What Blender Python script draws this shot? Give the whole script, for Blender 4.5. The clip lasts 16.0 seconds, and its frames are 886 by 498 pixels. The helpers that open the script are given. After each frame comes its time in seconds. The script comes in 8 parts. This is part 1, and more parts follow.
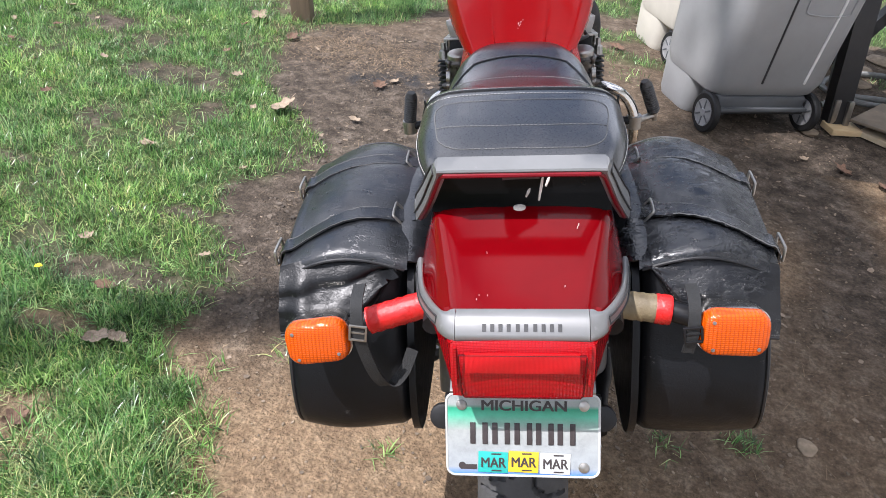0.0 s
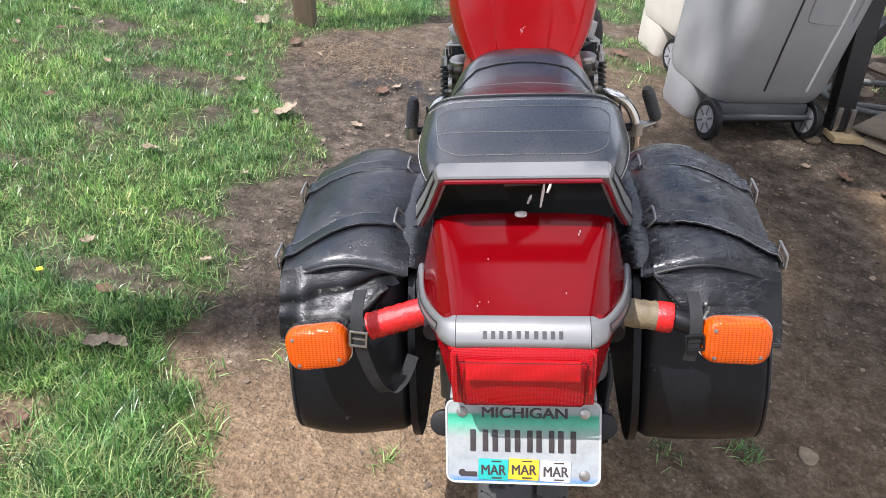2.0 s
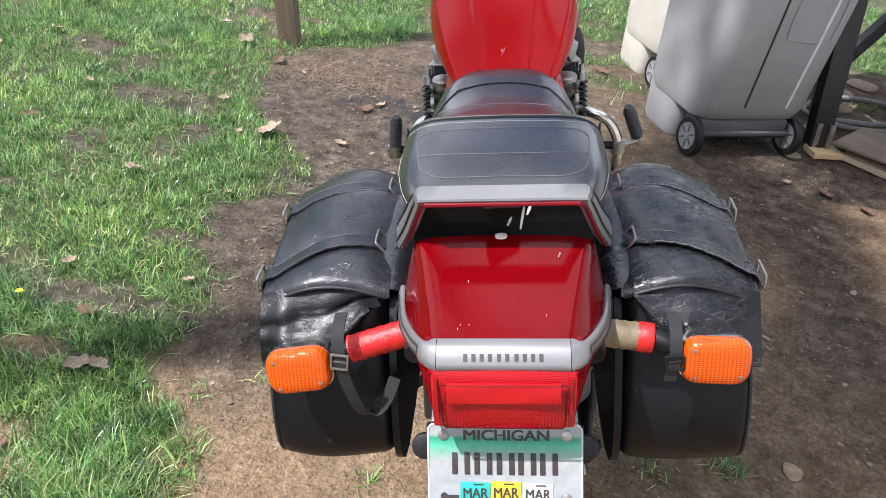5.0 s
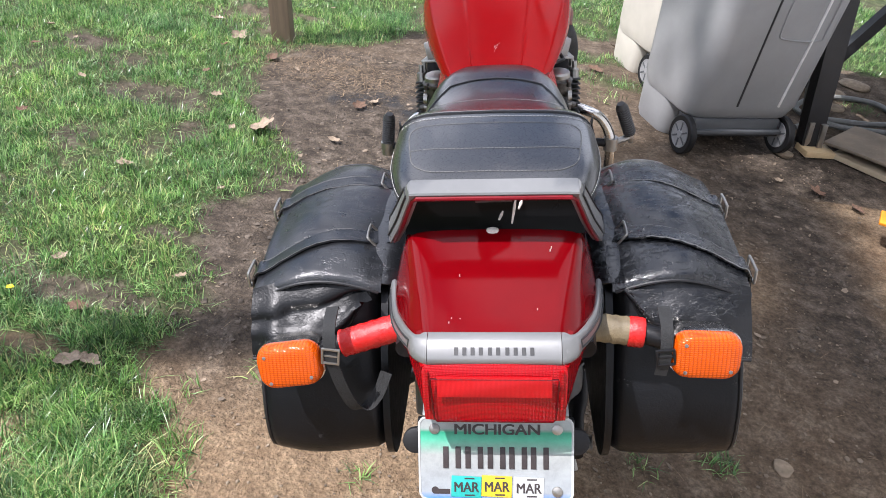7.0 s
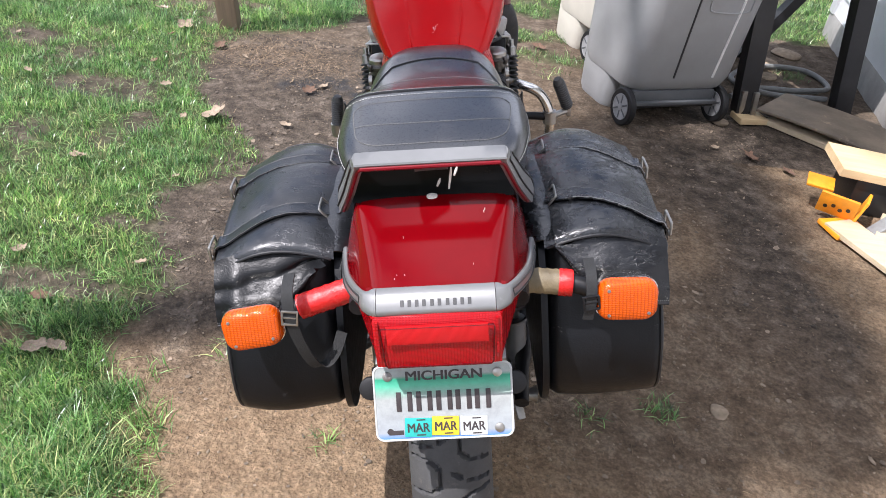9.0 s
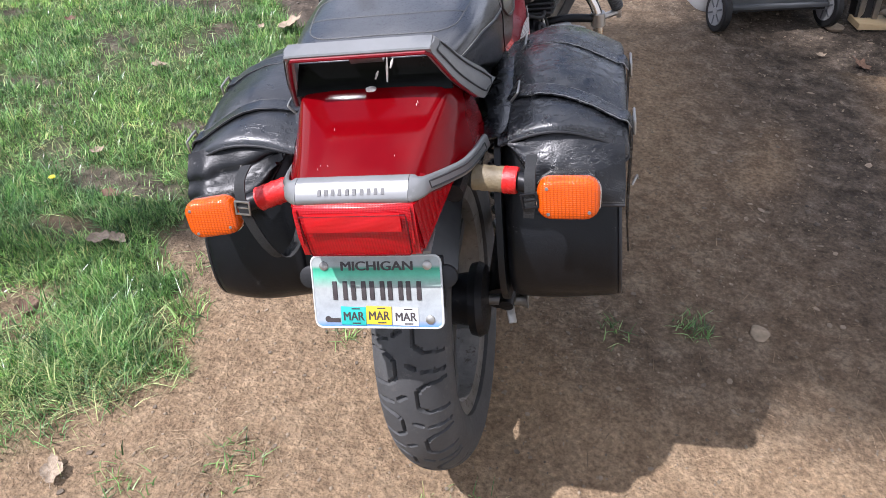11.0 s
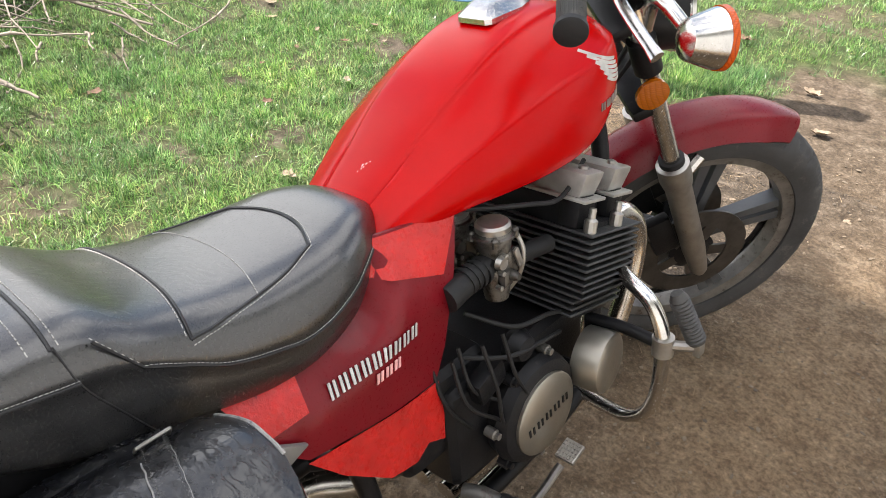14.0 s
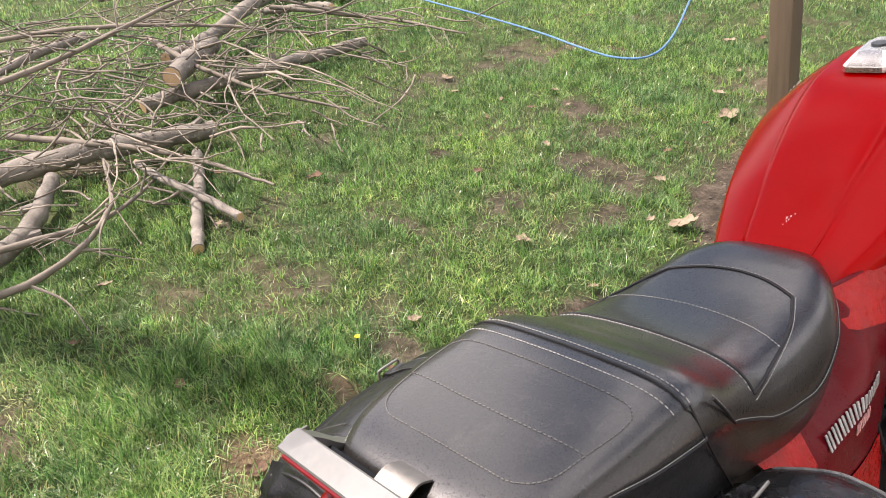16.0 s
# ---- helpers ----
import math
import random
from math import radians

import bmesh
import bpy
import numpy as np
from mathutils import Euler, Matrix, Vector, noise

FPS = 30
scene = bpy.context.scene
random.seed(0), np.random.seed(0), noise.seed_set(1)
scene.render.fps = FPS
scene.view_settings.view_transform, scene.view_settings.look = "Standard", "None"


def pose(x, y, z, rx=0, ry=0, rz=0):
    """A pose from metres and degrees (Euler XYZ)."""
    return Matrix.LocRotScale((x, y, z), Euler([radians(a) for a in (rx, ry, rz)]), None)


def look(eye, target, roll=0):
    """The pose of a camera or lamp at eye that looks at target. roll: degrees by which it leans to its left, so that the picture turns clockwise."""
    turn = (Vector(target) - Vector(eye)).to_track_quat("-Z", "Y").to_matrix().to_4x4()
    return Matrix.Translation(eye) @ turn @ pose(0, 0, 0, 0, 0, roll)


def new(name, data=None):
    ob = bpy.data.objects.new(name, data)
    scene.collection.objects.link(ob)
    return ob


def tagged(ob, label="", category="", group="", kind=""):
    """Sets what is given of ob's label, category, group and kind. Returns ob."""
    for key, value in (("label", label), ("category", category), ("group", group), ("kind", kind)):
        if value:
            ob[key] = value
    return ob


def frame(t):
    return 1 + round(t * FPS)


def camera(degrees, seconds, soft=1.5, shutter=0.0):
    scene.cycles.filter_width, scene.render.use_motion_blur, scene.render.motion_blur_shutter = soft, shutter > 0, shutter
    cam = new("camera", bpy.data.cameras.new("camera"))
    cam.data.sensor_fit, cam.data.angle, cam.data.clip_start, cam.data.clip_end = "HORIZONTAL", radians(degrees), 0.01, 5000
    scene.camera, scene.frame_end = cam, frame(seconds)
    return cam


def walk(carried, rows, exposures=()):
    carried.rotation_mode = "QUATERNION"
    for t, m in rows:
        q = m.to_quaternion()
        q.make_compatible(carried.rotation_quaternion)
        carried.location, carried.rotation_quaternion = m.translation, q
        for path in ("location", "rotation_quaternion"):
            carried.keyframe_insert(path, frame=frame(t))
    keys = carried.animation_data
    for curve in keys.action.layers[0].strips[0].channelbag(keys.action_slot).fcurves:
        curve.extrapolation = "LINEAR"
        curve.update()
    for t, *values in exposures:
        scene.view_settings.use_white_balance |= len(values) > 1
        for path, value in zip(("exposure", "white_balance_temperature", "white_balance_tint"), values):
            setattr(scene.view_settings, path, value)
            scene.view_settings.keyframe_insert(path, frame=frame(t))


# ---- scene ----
cam = camera(60.4, 16.0, soft=0.6)
PATH = [
    (0, (-0.031, -1.017, 1.344), (-0.139, 0.614, 0.192), 8.4),
    (0.5, (-0.033, -1.016, 1.343), (-0.146, 0.616, 0.193), 8.4),
    (1, (-0.031, -1.017, 1.345), (-0.148, 0.617, 0.198), 8.5),
    (1.5, (-0.029, -1.016, 1.346), (-0.147, 0.62, 0.201), 8.5),
    (2, (-0.031, -1.015, 1.344), (-0.145, 0.623, 0.203), 8.6),
    (2.5, (-0.028, -1.017, 1.344), (-0.139, 0.625, 0.206), 8.7),
    (3, (-0.026, -1.016, 1.351), (-0.132, 0.63, 0.22), 8.8),
    (3.5, (-0.029, -1.012, 1.353), (-0.13, 0.639, 0.23), 8.8),
    (4, (-0.027, -1.008, 1.353), (-0.123, 0.651, 0.239), 8.7),
    (6.5, (-0.023, -1.012, 1.352), (-0.099, 0.655, 0.25), 9.1),
    (7, (-0.021, -1.012, 1.348), (-0.092, 0.654, 0.243), 9.2),
    (7.5, (-0.021, -1.012, 1.352), (-0.075, 0.657, 0.251), 9.3),
    (8, (-0.022, -1.017, 1.357), (-0.05, 0.655, 0.259), 9.2),
    (8.5, (-0.043, -1.077, 1.383), (-0.041, 0.592, 0.282), 9.0),
    (9, (0.006, -1.105, 1.384), (0.046, 0.546, 0.256), 8.7),
    (9.2, (0.047, -1.119, 1.378), (0.088, 0.509, 0.218), 8.6),
    (11.3, (0.296, -1.078, 1.383), (-0.015, 0.391, 0.062), 2.2),
    (11.5, (0.3, -1.028, 1.386), (-0.019, 0.446, 0.073), 2.0),
    (12, (0.296, -0.796, 1.393), (-0.054, 0.693, 0.104), 1.7),
    (12.5, (0.355, -0.594, 1.387), (-0.115, 0.876, 0.115), 1.6),
    (13, (0.516, -0.416, 1.396), (-0.218, 0.957, 0.14), 1.4),
    (13.5, (0.597, -0.212, 1.384), (-0.316, 1.069, 0.149), 2.5),
    (14, (0.684, -0.036, 1.394), (-0.437, 1.101, 0.19), 3.6),
    (14.5, (0.798, -0.04, 1.409), (-0.576, 0.843, 0.255), 3.8),
    (15, (0.772, -0.231, 1.416), (-0.687, 0.576, 0.31), 0.1),
    (15.5, (0.655, -0.391, 1.429), (-0.736, 0.58, 0.369), -1.3),
    (16, (0.395, -0.409, 1.417), (-0.961, 0.601, 0.349), -5.0),
]
EXPOSE = [(0, 0.75, 6000, 16), (9.2, 0.78, 6020, 17), (11.3, 0.79, 5750, 18), (12.0, 1.03, 5550, 18), (12.5, 1.3, 6000, 17), (13.0, 1.38, 6250, 17), (14.0, 1.32, 6700, 12), (15.2, 1.08, 6880, 16), (16, 0.8, 6950, 20)]
walk(cam, [(t, look(eye, target, roll)) for t, eye, target, roll in PATH], EXPOSE)

# ---- world, sun and sky ----
SUN_WAY = Vector((0.588, 0.336, -1.0))
world = bpy.data.worlds.new("sky")
scene.world = world
world.use_nodes = True
wn = world.node_tree.nodes
sky = wn.new("ShaderNodeTexSky")
sky.sky_type = "NISHITA"
sky.sun_disc = False
sky.sun_elevation = radians(55.9)
sky.sun_rotation = radians(240.3)
wn["Background"].inputs["Strength"].default_value = 0.092
# broken spring cloud over the blue
around = wn.new("ShaderNodeTexCoord")
cloud = wn.new("ShaderNodeTexNoise")
cloud.inputs["Scale"].default_value, cloud.inputs["Detail"].default_value = 2.6, 7.0
cover_ramp = wn.new("ShaderNodeValToRGB")
cover_ramp.color_ramp.elements[0].position, cover_ramp.color_ramp.elements[1].position = 0.42, 0.56
clouded = wn.new("ShaderNodeMix")
clouded.data_type = "RGBA"
clouded.inputs["B"].default_value = (13.5, 13.8, 14.2, 1)
drift = wn.new("ShaderNodeMapping")
drift.inputs["Location"].default_value = (1.7, 0.6, 0.9)
world.node_tree.links.new(around.outputs["Generated"], drift.inputs["Vector"])
world.node_tree.links.new(drift.outputs[0], cloud.inputs["Vector"])
world.node_tree.links.new(cloud.outputs["Fac"], cover_ramp.inputs["Fac"])
world.node_tree.links.new(cover_ramp.outputs["Color"], clouded.inputs["Factor"])
world.node_tree.links.new(sky.outputs[0], clouded.inputs["A"])
world.node_tree.links.new(clouded.outputs["Result"], wn["Background"].inputs["Color"])
sun = bpy.data.lights.new("sun", "SUN")
sun.energy, sun.angle, sun.color = 5.0, radians(0.53), (1.0, 0.95, 0.88)
sun_ob = new("sun", sun)
sun_ob.matrix_world = look((-6, -4, 12), Vector((-6, -4, 12)) + SUN_WAY)

# ---- materials ----


def nodes_of(name):
    m = bpy.data.materials.new(name)
    m.use_nodes = True
    nt = m.node_tree
    return m, nt, nt.nodes["Principled BSDF"], nt.links.new


def noise_node(nt, coord, scale, detail=4.0, rough=0.6):
    n = nt.nodes.new("ShaderNodeTexNoise")
    n.inputs["Scale"].default_value = scale
    n.inputs["Detail"].default_value = detail
    n.inputs["Roughness"].default_value = rough
    nt.links.new(coord, n.inputs["Vector"])
    return n.outputs["Fac"]


def ramp(nt, fac, stops):
    r = nt.nodes.new("ShaderNodeValToRGB")
    while len(r.color_ramp.elements) < len(stops):
        r.color_ramp.elements.new(0.5)
    for e, (p, c) in zip(r.color_ramp.elements, stops):
        e.position, e.color = p, (*c, 1) if len(c) == 3 else c
    nt.links.new(fac, r.inputs["Fac"])
    return r.outputs["Color"]


def grey(v):
    return (v, v, v)


def mixed(nt, fac, a, b, mode="MIX"):
    m = nt.nodes.new("ShaderNodeMix")
    m.data_type, m.blend_type = "RGBA", mode
    for sock, v in ((m.inputs["Factor"], fac), (m.inputs["A"], a), (m.inputs["B"], b)):
        if isinstance(v, (int, float)):
            sock.default_value = v
        elif isinstance(v, tuple):
            sock.default_value = (*v, 1)
        else:
            nt.links.new(v, sock)
    return m.outputs["Result"]


def mat(name, col, rough=0.5, metal=0.0, worn=None, vary=0.2, scale=9.0, fine=140.0, bump=0.1, depth=0.002,
        coat=0.0, worn_at=0.62, rough_to=None, island=0.0, spec=0.5):
    """A painted, moulded or cast surface: base colour, blotches, a worn colour in patches and fine relief."""
    m, nt, p, link = nodes_of(name)
    co = nt.nodes.new("ShaderNodeTexCoord").outputs["Object"]
    big, small = noise_node(nt, co, scale), noise_node(nt, co, fine, 6.0, 0.7)
    dark = tuple(c * (1 - vary) for c in col)
    light = tuple(min(1, c * (1 + vary)) for c in col)
    c = ramp(nt, big, [(0.3, dark), (0.7, light)])
    if worn:
        mask = ramp(nt, noise_node(nt, co, scale * 2.3, 8.0, 0.75), [(worn_at, grey(0)), (worn_at + 0.1, grey(1))])
        c = mixed(nt, mask, c, worn)
    if island:
        ri = nt.nodes.new("ShaderNodeNewGeometry").outputs["Random Per Island"]
        c = mixed(nt, ramp(nt, ri, [(0, grey(1 - island)), (1, grey(1))]), (0, 0, 0), c, "MIX")
    link(c, p.inputs["Base Color"])
    hi = rough_to if rough_to is not None else min(1, rough + 0.15)
    link(ramp(nt, small, [(0.3, grey(rough)), (0.75, grey(hi))]), p.inputs["Roughness"])
    p.inputs["Metallic"].default_value = metal
    p.inputs["Specular IOR Level"].default_value = spec
    p.inputs["Coat Weight"].default_value = coat
    p.inputs["Coat Roughness"].default_value = 0.08
    if bump:
        b = nt.nodes.new("ShaderNodeBump")
        b.inputs["Strength"].default_value, b.inputs["Distance"].default_value = bump, depth
        link(small, b.inputs["Height"])
        link(b.outputs[0], p.inputs["Normal"])
    return m


RED = mat("red_lacquer", (0.115, 0.0006, 0.002), 0.08, vary=0.16, scale=5, fine=40, bump=0.0, coat=0.0, rough_to=0.14, spec=0.17)
RED_SIDE = mat("dull_red_lacquer", (0.15, 0.003, 0.008), 0.24, vary=0.18, scale=6, fine=220, bump=0.04, coat=0.0, spec=0.3)
RED_TANK = mat("faded_red_lacquer", (0.45, 0.0006, 0.0008), 0.2, vary=0.1, scale=4, fine=30, bump=0.0, coat=0.0, rough_to=0.27, spec=0.15)
TAPE = mat("red_tape", (0.5, 0.012, 0.01), 0.22, vary=0.2, scale=16, fine=60, bump=0.6, depth=0.004)
TAPE_WORN = mat("peeling_tape", (0.16, 0.125, 0.07), 0.45, worn=(0.07, 0.035, 0.015), vary=0.5, scale=14, fine=70, bump=0.6,
                depth=0.004, worn_at=0.56)
SILVER = mat("silver_paint", (0.205, 0.205, 0.2), 0.32, metal=0.5, worn=(0.32, 0.32, 0.31), vary=0.12, scale=10, fine=220, bump=0.05)
DARK_SILVER = mat("dark_silver_paint", (0.10, 0.105, 0.11), 0.35, metal=0.4, vary=0.2, scale=12, bump=0.04)
CHROME = mat("weathered_chrome", (0.62, 0.60, 0.56), 0.12, metal=1, worn=(0.22, 0.17, 0.12), vary=0.15, scale=30, fine=200, bump=0.03,
             worn_at=0.64, rough_to=0.32)
STEEL = mat("bare_steel", (0.36, 0.345, 0.315), 0.32, metal=0.9, worn=(0.16, 0.12, 0.09), vary=0.2, scale=20, bump=0.15)
CAST = mat("cast_aluminium", (0.22, 0.21, 0.195), 0.42, metal=0.75, worn=(0.11, 0.095, 0.08), vary=0.3, scale=18, fine=160, bump=0.3, worn_at=0.55)
CARB = mat("grimy_carburettor_alloy", (0.13, 0.122, 0.11), 0.36, metal=0.8, worn=(0.045, 0.04, 0.034), vary=0.4, scale=30, fine=200, bump=0.35, worn_at=0.5)
ALLOY = mat("bright_cover_alloy", (0.42, 0.41, 0.385), 0.34, metal=0.6, worn=(0.2, 0.18, 0.15), vary=0.2, scale=18, fine=160, bump=0.2, worn_at=0.6)
FIN = mat("grey_black_fins", (0.03, 0.031, 0.032), 0.5, worn=(0.1, 0.095, 0.085), vary=0.3, scale=16, fine=160, bump=0.2, worn_at=0.6)
DISC = mat("brushed_alloy", (0.3, 0.28, 0.24), 0.3, metal=0.85, worn=(0.3, 0.26, 0.2), vary=0.12, scale=9, fine=300, bump=0.08)
ENGINE = mat("black_engine_paint", (0.008, 0.008, 0.009), 0.36, worn=(0.032, 0.029, 0.025), vary=0.4, scale=14, fine=180, bump=0.3, worn_at=0.6, spec=0.22)
RUBBER = mat("black_rubber", (0.012, 0.012, 0.0125), 0.5, worn=(0.03, 0.028, 0.026), vary=0.3, scale=12, fine=220, bump=0.2, spec=0.3)
TYRE = mat("tyre_rubber", (0.045, 0.045, 0.045), 0.7, worn=(0.085, 0.08, 0.073), vary=0.3, scale=9, fine=160, bump=0.25, worn_at=0.56)
PLASTIC = mat("black_plastic", (0.008, 0.008, 0.009), 0.34, worn=(0.022, 0.021, 0.02), vary=0.3, scale=12, fine=200, bump=0.12, spec=0.28)
REAR_THREAD = mat("dusty_thread", (0.15, 0.147, 0.14), 0.7, vary=0.3, scale=200, fine=500)
DULL_THREAD = mat("dull_grey_thread", (0.1, 0.098, 0.094), 0.7, vary=0.3, scale=200, fine=500)
THREAD = mat("grey_thread", (0.42, 0.41, 0.385), 0.7, vary=0.3, scale=200, fine=500)
EDGE = mat("worn_leather_edge", (0.24, 0.233, 0.22), 0.6, worn=(0.06, 0.06, 0.06), vary=0.3, scale=60, fine=300, worn_at=0.54)
GLOSS_BLACK = mat("gloss_black_panel", (0.003, 0.003, 0.0032), 0.08, vary=0.2, scale=20, bump=0.02, rough_to=0.2, spec=0.1)
PIPING = mat("black_piping", (0.01, 0.01, 0.011), 0.4, vary=0.2, scale=60)
BADGE = mat("white_badge_ink", (0.5, 0.49, 0.47), 0.4, vary=0.2, scale=50)
BADGE_DARK = mat("black_badge_ink", (0.02, 0.02, 0.02), 0.4, vary=0.2, scale=50)
PINK = mat("pale_red_badge_ink", (0.8, 0.42, 0.4), 0.4, vary=0.2, scale=50)
FLAKE = mat("bare_primer_chip", (0.7, 0.64, 0.57), 0.6, vary=0.3, scale=90)
RUST_DISC = mat("brake_disc_steel", (0.10, 0.095, 0.09), 0.35, metal=0.9, worn=(0.07, 0.05, 0.04), vary=0.3, scale=20)


def leather_mat(name, base, crackle, worn, spec=0.5, grain=0.5, rough=(0.26, 0.42)):
    """Pebbled leather: cell grain, a few long creases, soft swells and pale flecks where it is worn."""
    m, nt, p, link = nodes_of(name)
    co = nt.nodes.new("ShaderNodeTexCoord").outputs["Object"]
    wob = nt.nodes.new("ShaderNodeTexNoise")
    wob.inputs["Scale"].default_value = 22
    link(co, wob.inputs["Vector"])
    warp = nt.nodes.new("ShaderNodeVectorMath")
    warp.operation = "MULTIPLY_ADD"
    link(wob.outputs["Color"], warp.inputs[0])
    warp.inputs[1].default_value = (0.016, 0.016, 0.016)
    link(co, warp.inputs[2])
    pull = nt.nodes.new("ShaderNodeMapping")
    pull.inputs["Scale"].default_value = (0.5, 1.3, 1.0)
    link(warp.outputs[0], pull.inputs["Vector"])
    creases = ramp(nt, noise_node(nt, pull.outputs[0], 60, 6, 0.62), [(0.455, grey(1)), (0.49, grey(0.45)), (0.5, grey(0)), (0.51, grey(0.45)), (0.545, grey(1))])
    swell = noise_node(nt, pull.outputs[0], 26, 4, 0.5)
    cells = nt.nodes.new("ShaderNodeTexVoronoi")
    cells.inputs["Scale"].default_value = 300
    link(warp.outputs[0], cells.inputs["Vector"])
    c = ramp(nt, noise_node(nt, co, 12, 5), [(0.3, tuple(x * 0.7 for x in base)), (0.75, tuple(x * 1.5 for x in base))])
    patch = ramp(nt, noise_node(nt, co, 17, 3), [(0.66 - 0.25 * worn, grey(0)), (0.8 - 0.25 * worn, grey(1))])
    flecks = ramp(nt, noise_node(nt, warp.outputs[0], 190, 6, 0.75), [(0.56, grey(0)), (0.61, grey(0.9))])
    c = mixed(nt, mixed(nt, 1.0, patch, flecks, "MULTIPLY"), c, (0.2, 0.195, 0.185))
    link(c, p.inputs["Base Color"])
    link(ramp(nt, noise_node(nt, co, 60, 5), [(0.35, grey(rough[0])), (0.7, grey(rough[1]))]), p.inputs["Roughness"])
    p.inputs["Specular IOR Level"].default_value = spec
    bumps = [nt.nodes.new("ShaderNodeBump") for _ in range(3)]
    soft = ramp(nt, noise_node(nt, co, 26, 3), [(0.42, grey(0.15)), (0.62, grey(1))])
    for node, height_of, strength, depth in zip(bumps, (swell, mixed(nt, soft, grey(1.0), creases), cells.outputs["Distance"]), (0.1 + 0.25 * crackle, crackle, grain), (0.005, 0.0012, 0.0011)):
        node.inputs["Strength"].default_value, node.inputs["Distance"].default_value = strength, depth
        link(height_of, node.inputs["Height"])
    link(bumps[0].outputs[0], bumps[1].inputs["Normal"])
    link(bumps[1].outputs[0], bumps[2].inputs["Normal"])
    link(bumps[2].outputs[0], p.inputs["Normal"])
    return m


LEATHER = leather_mat("creased_black_leather", (0.005, 0.0056, 0.007), 0.6, 0.08, 0.75, 0.2, (0.2, 0.31))
WORN_LEATHER = leather_mat("scuffed_black_leather", (0.005, 0.0053, 0.0065), 0.55, 0.75, 0.75, 0.35, (0.22, 0.34))
SMOOTH_LEATHER = leather_mat("smooth_black_leather", (0.004, 0.0044, 0.0053), 0.12, 0.0, 0.24, 0.1, (0.34, 0.46))
GLOSSY_LEATHER = leather_mat("glossy_black_leather", (0.005, 0.0055, 0.0068), 0.35, 0.0, 0.85, 0.16, (0.27, 0.38))
FLAP_LEATHER = leather_mat("wrinkled_black_leather", (0.005, 0.0054, 0.0065), 0.45, 0.16, 0.5, 0.16, (0.26, 0.38))
FOLDED_LEATHER = leather_mat("folded_black_leather", (0.004, 0.0043, 0.005), 0.3, 0.0, 0.3, 0.16, (0.34, 0.46))
VINYL = mat("seat_vinyl", (0.012, 0.0115, 0.0112), 0.24, worn=(0.03, 0.027, 0.025), vary=0.3, scale=6, fine=420, bump=0.2, depth=0.0008, rough_to=0.37, worn_at=0.54, spec=1.0, coat=0.3)


def lens_mat(name, col, cells, glow_rough=0.12, deep=0.82, wide=0.55):
    m, nt, p, link = nodes_of(name)
    co = nt.nodes.new("ShaderNodeTexCoord").outputs["Object"]
    parts_ = nt.nodes.new("ShaderNodeSeparateXYZ")
    link(co, parts_.inputs[0])
    waves = []
    for axis in ("X", "Z"):
        w = nt.nodes.new("ShaderNodeMath")
        w.operation = "MULTIPLY"
        w.inputs[1].default_value = cells * (wide if axis == "X" else 1.0)
        link(parts_.outputs[axis], w.inputs[0])
        s = nt.nodes.new("ShaderNodeMath")
        s.operation = "SINE"
        link(w.outputs[0], s.inputs[0])
        waves.append(s.outputs[0])
    mul = nt.nodes.new("ShaderNodeMath")
    mul.operation = "MULTIPLY"
    link(waves[0], mul.inputs[0])
    link(waves[1], mul.inputs[1])
    net = nt.nodes.new("ShaderNodeMath")
    net.operation = "ABSOLUTE"
    link(mul.outputs[0], net.inputs[0])
    cellmask = ramp(nt, net.outputs[0], [(0.0, tuple(c * deep for c in col)), (0.5, tuple(min(1, c * 1.12) for c in col))])
    link(cellmask, p.inputs["Base Color"])
    p.inputs["Roughness"].default_value = glow_rough
    p.inputs["Coat Weight"].default_value = 0.05
    p.inputs["Specular IOR Level"].default_value = 0.35
    p.inputs["Coat Roughness"].default_value = 0.05
    b = nt.nodes.new("ShaderNodeBump")
    b.inputs["Strength"].default_value, b.inputs["Distance"].default_value = 0.45, 0.001
    link(net.outputs[0], b.inputs["Height"])
    link(b.outputs[0], p.inputs["Normal"])
    return m


LENS_RED = lens_mat("red_lens", (0.3, 0.0015, 0.004), 1500)
LENS_RED_FINE = lens_mat("red_reflex_lens", (0.46, 0.004, 0.006), 2300, wide=1.0)
LENS_DEEP = lens_mat("deep_red_lens", (0.08, 0.001, 0.003), 900)
LENS_DARK = lens_mat("dark_amber_lens", (0.34, 0.085, 0.003), 850)
GRIP = mat("grey_worn_rubber", (0.045, 0.044, 0.041), 0.5, worn=(0.07, 0.066, 0.058), vary=0.15, scale=14, fine=300, bump=0.2, worn_at=0.56)
LENS_AMBER = lens_mat("amber_lens", (0.52, 0.07, 0.0006), 1150, deep=0.6)


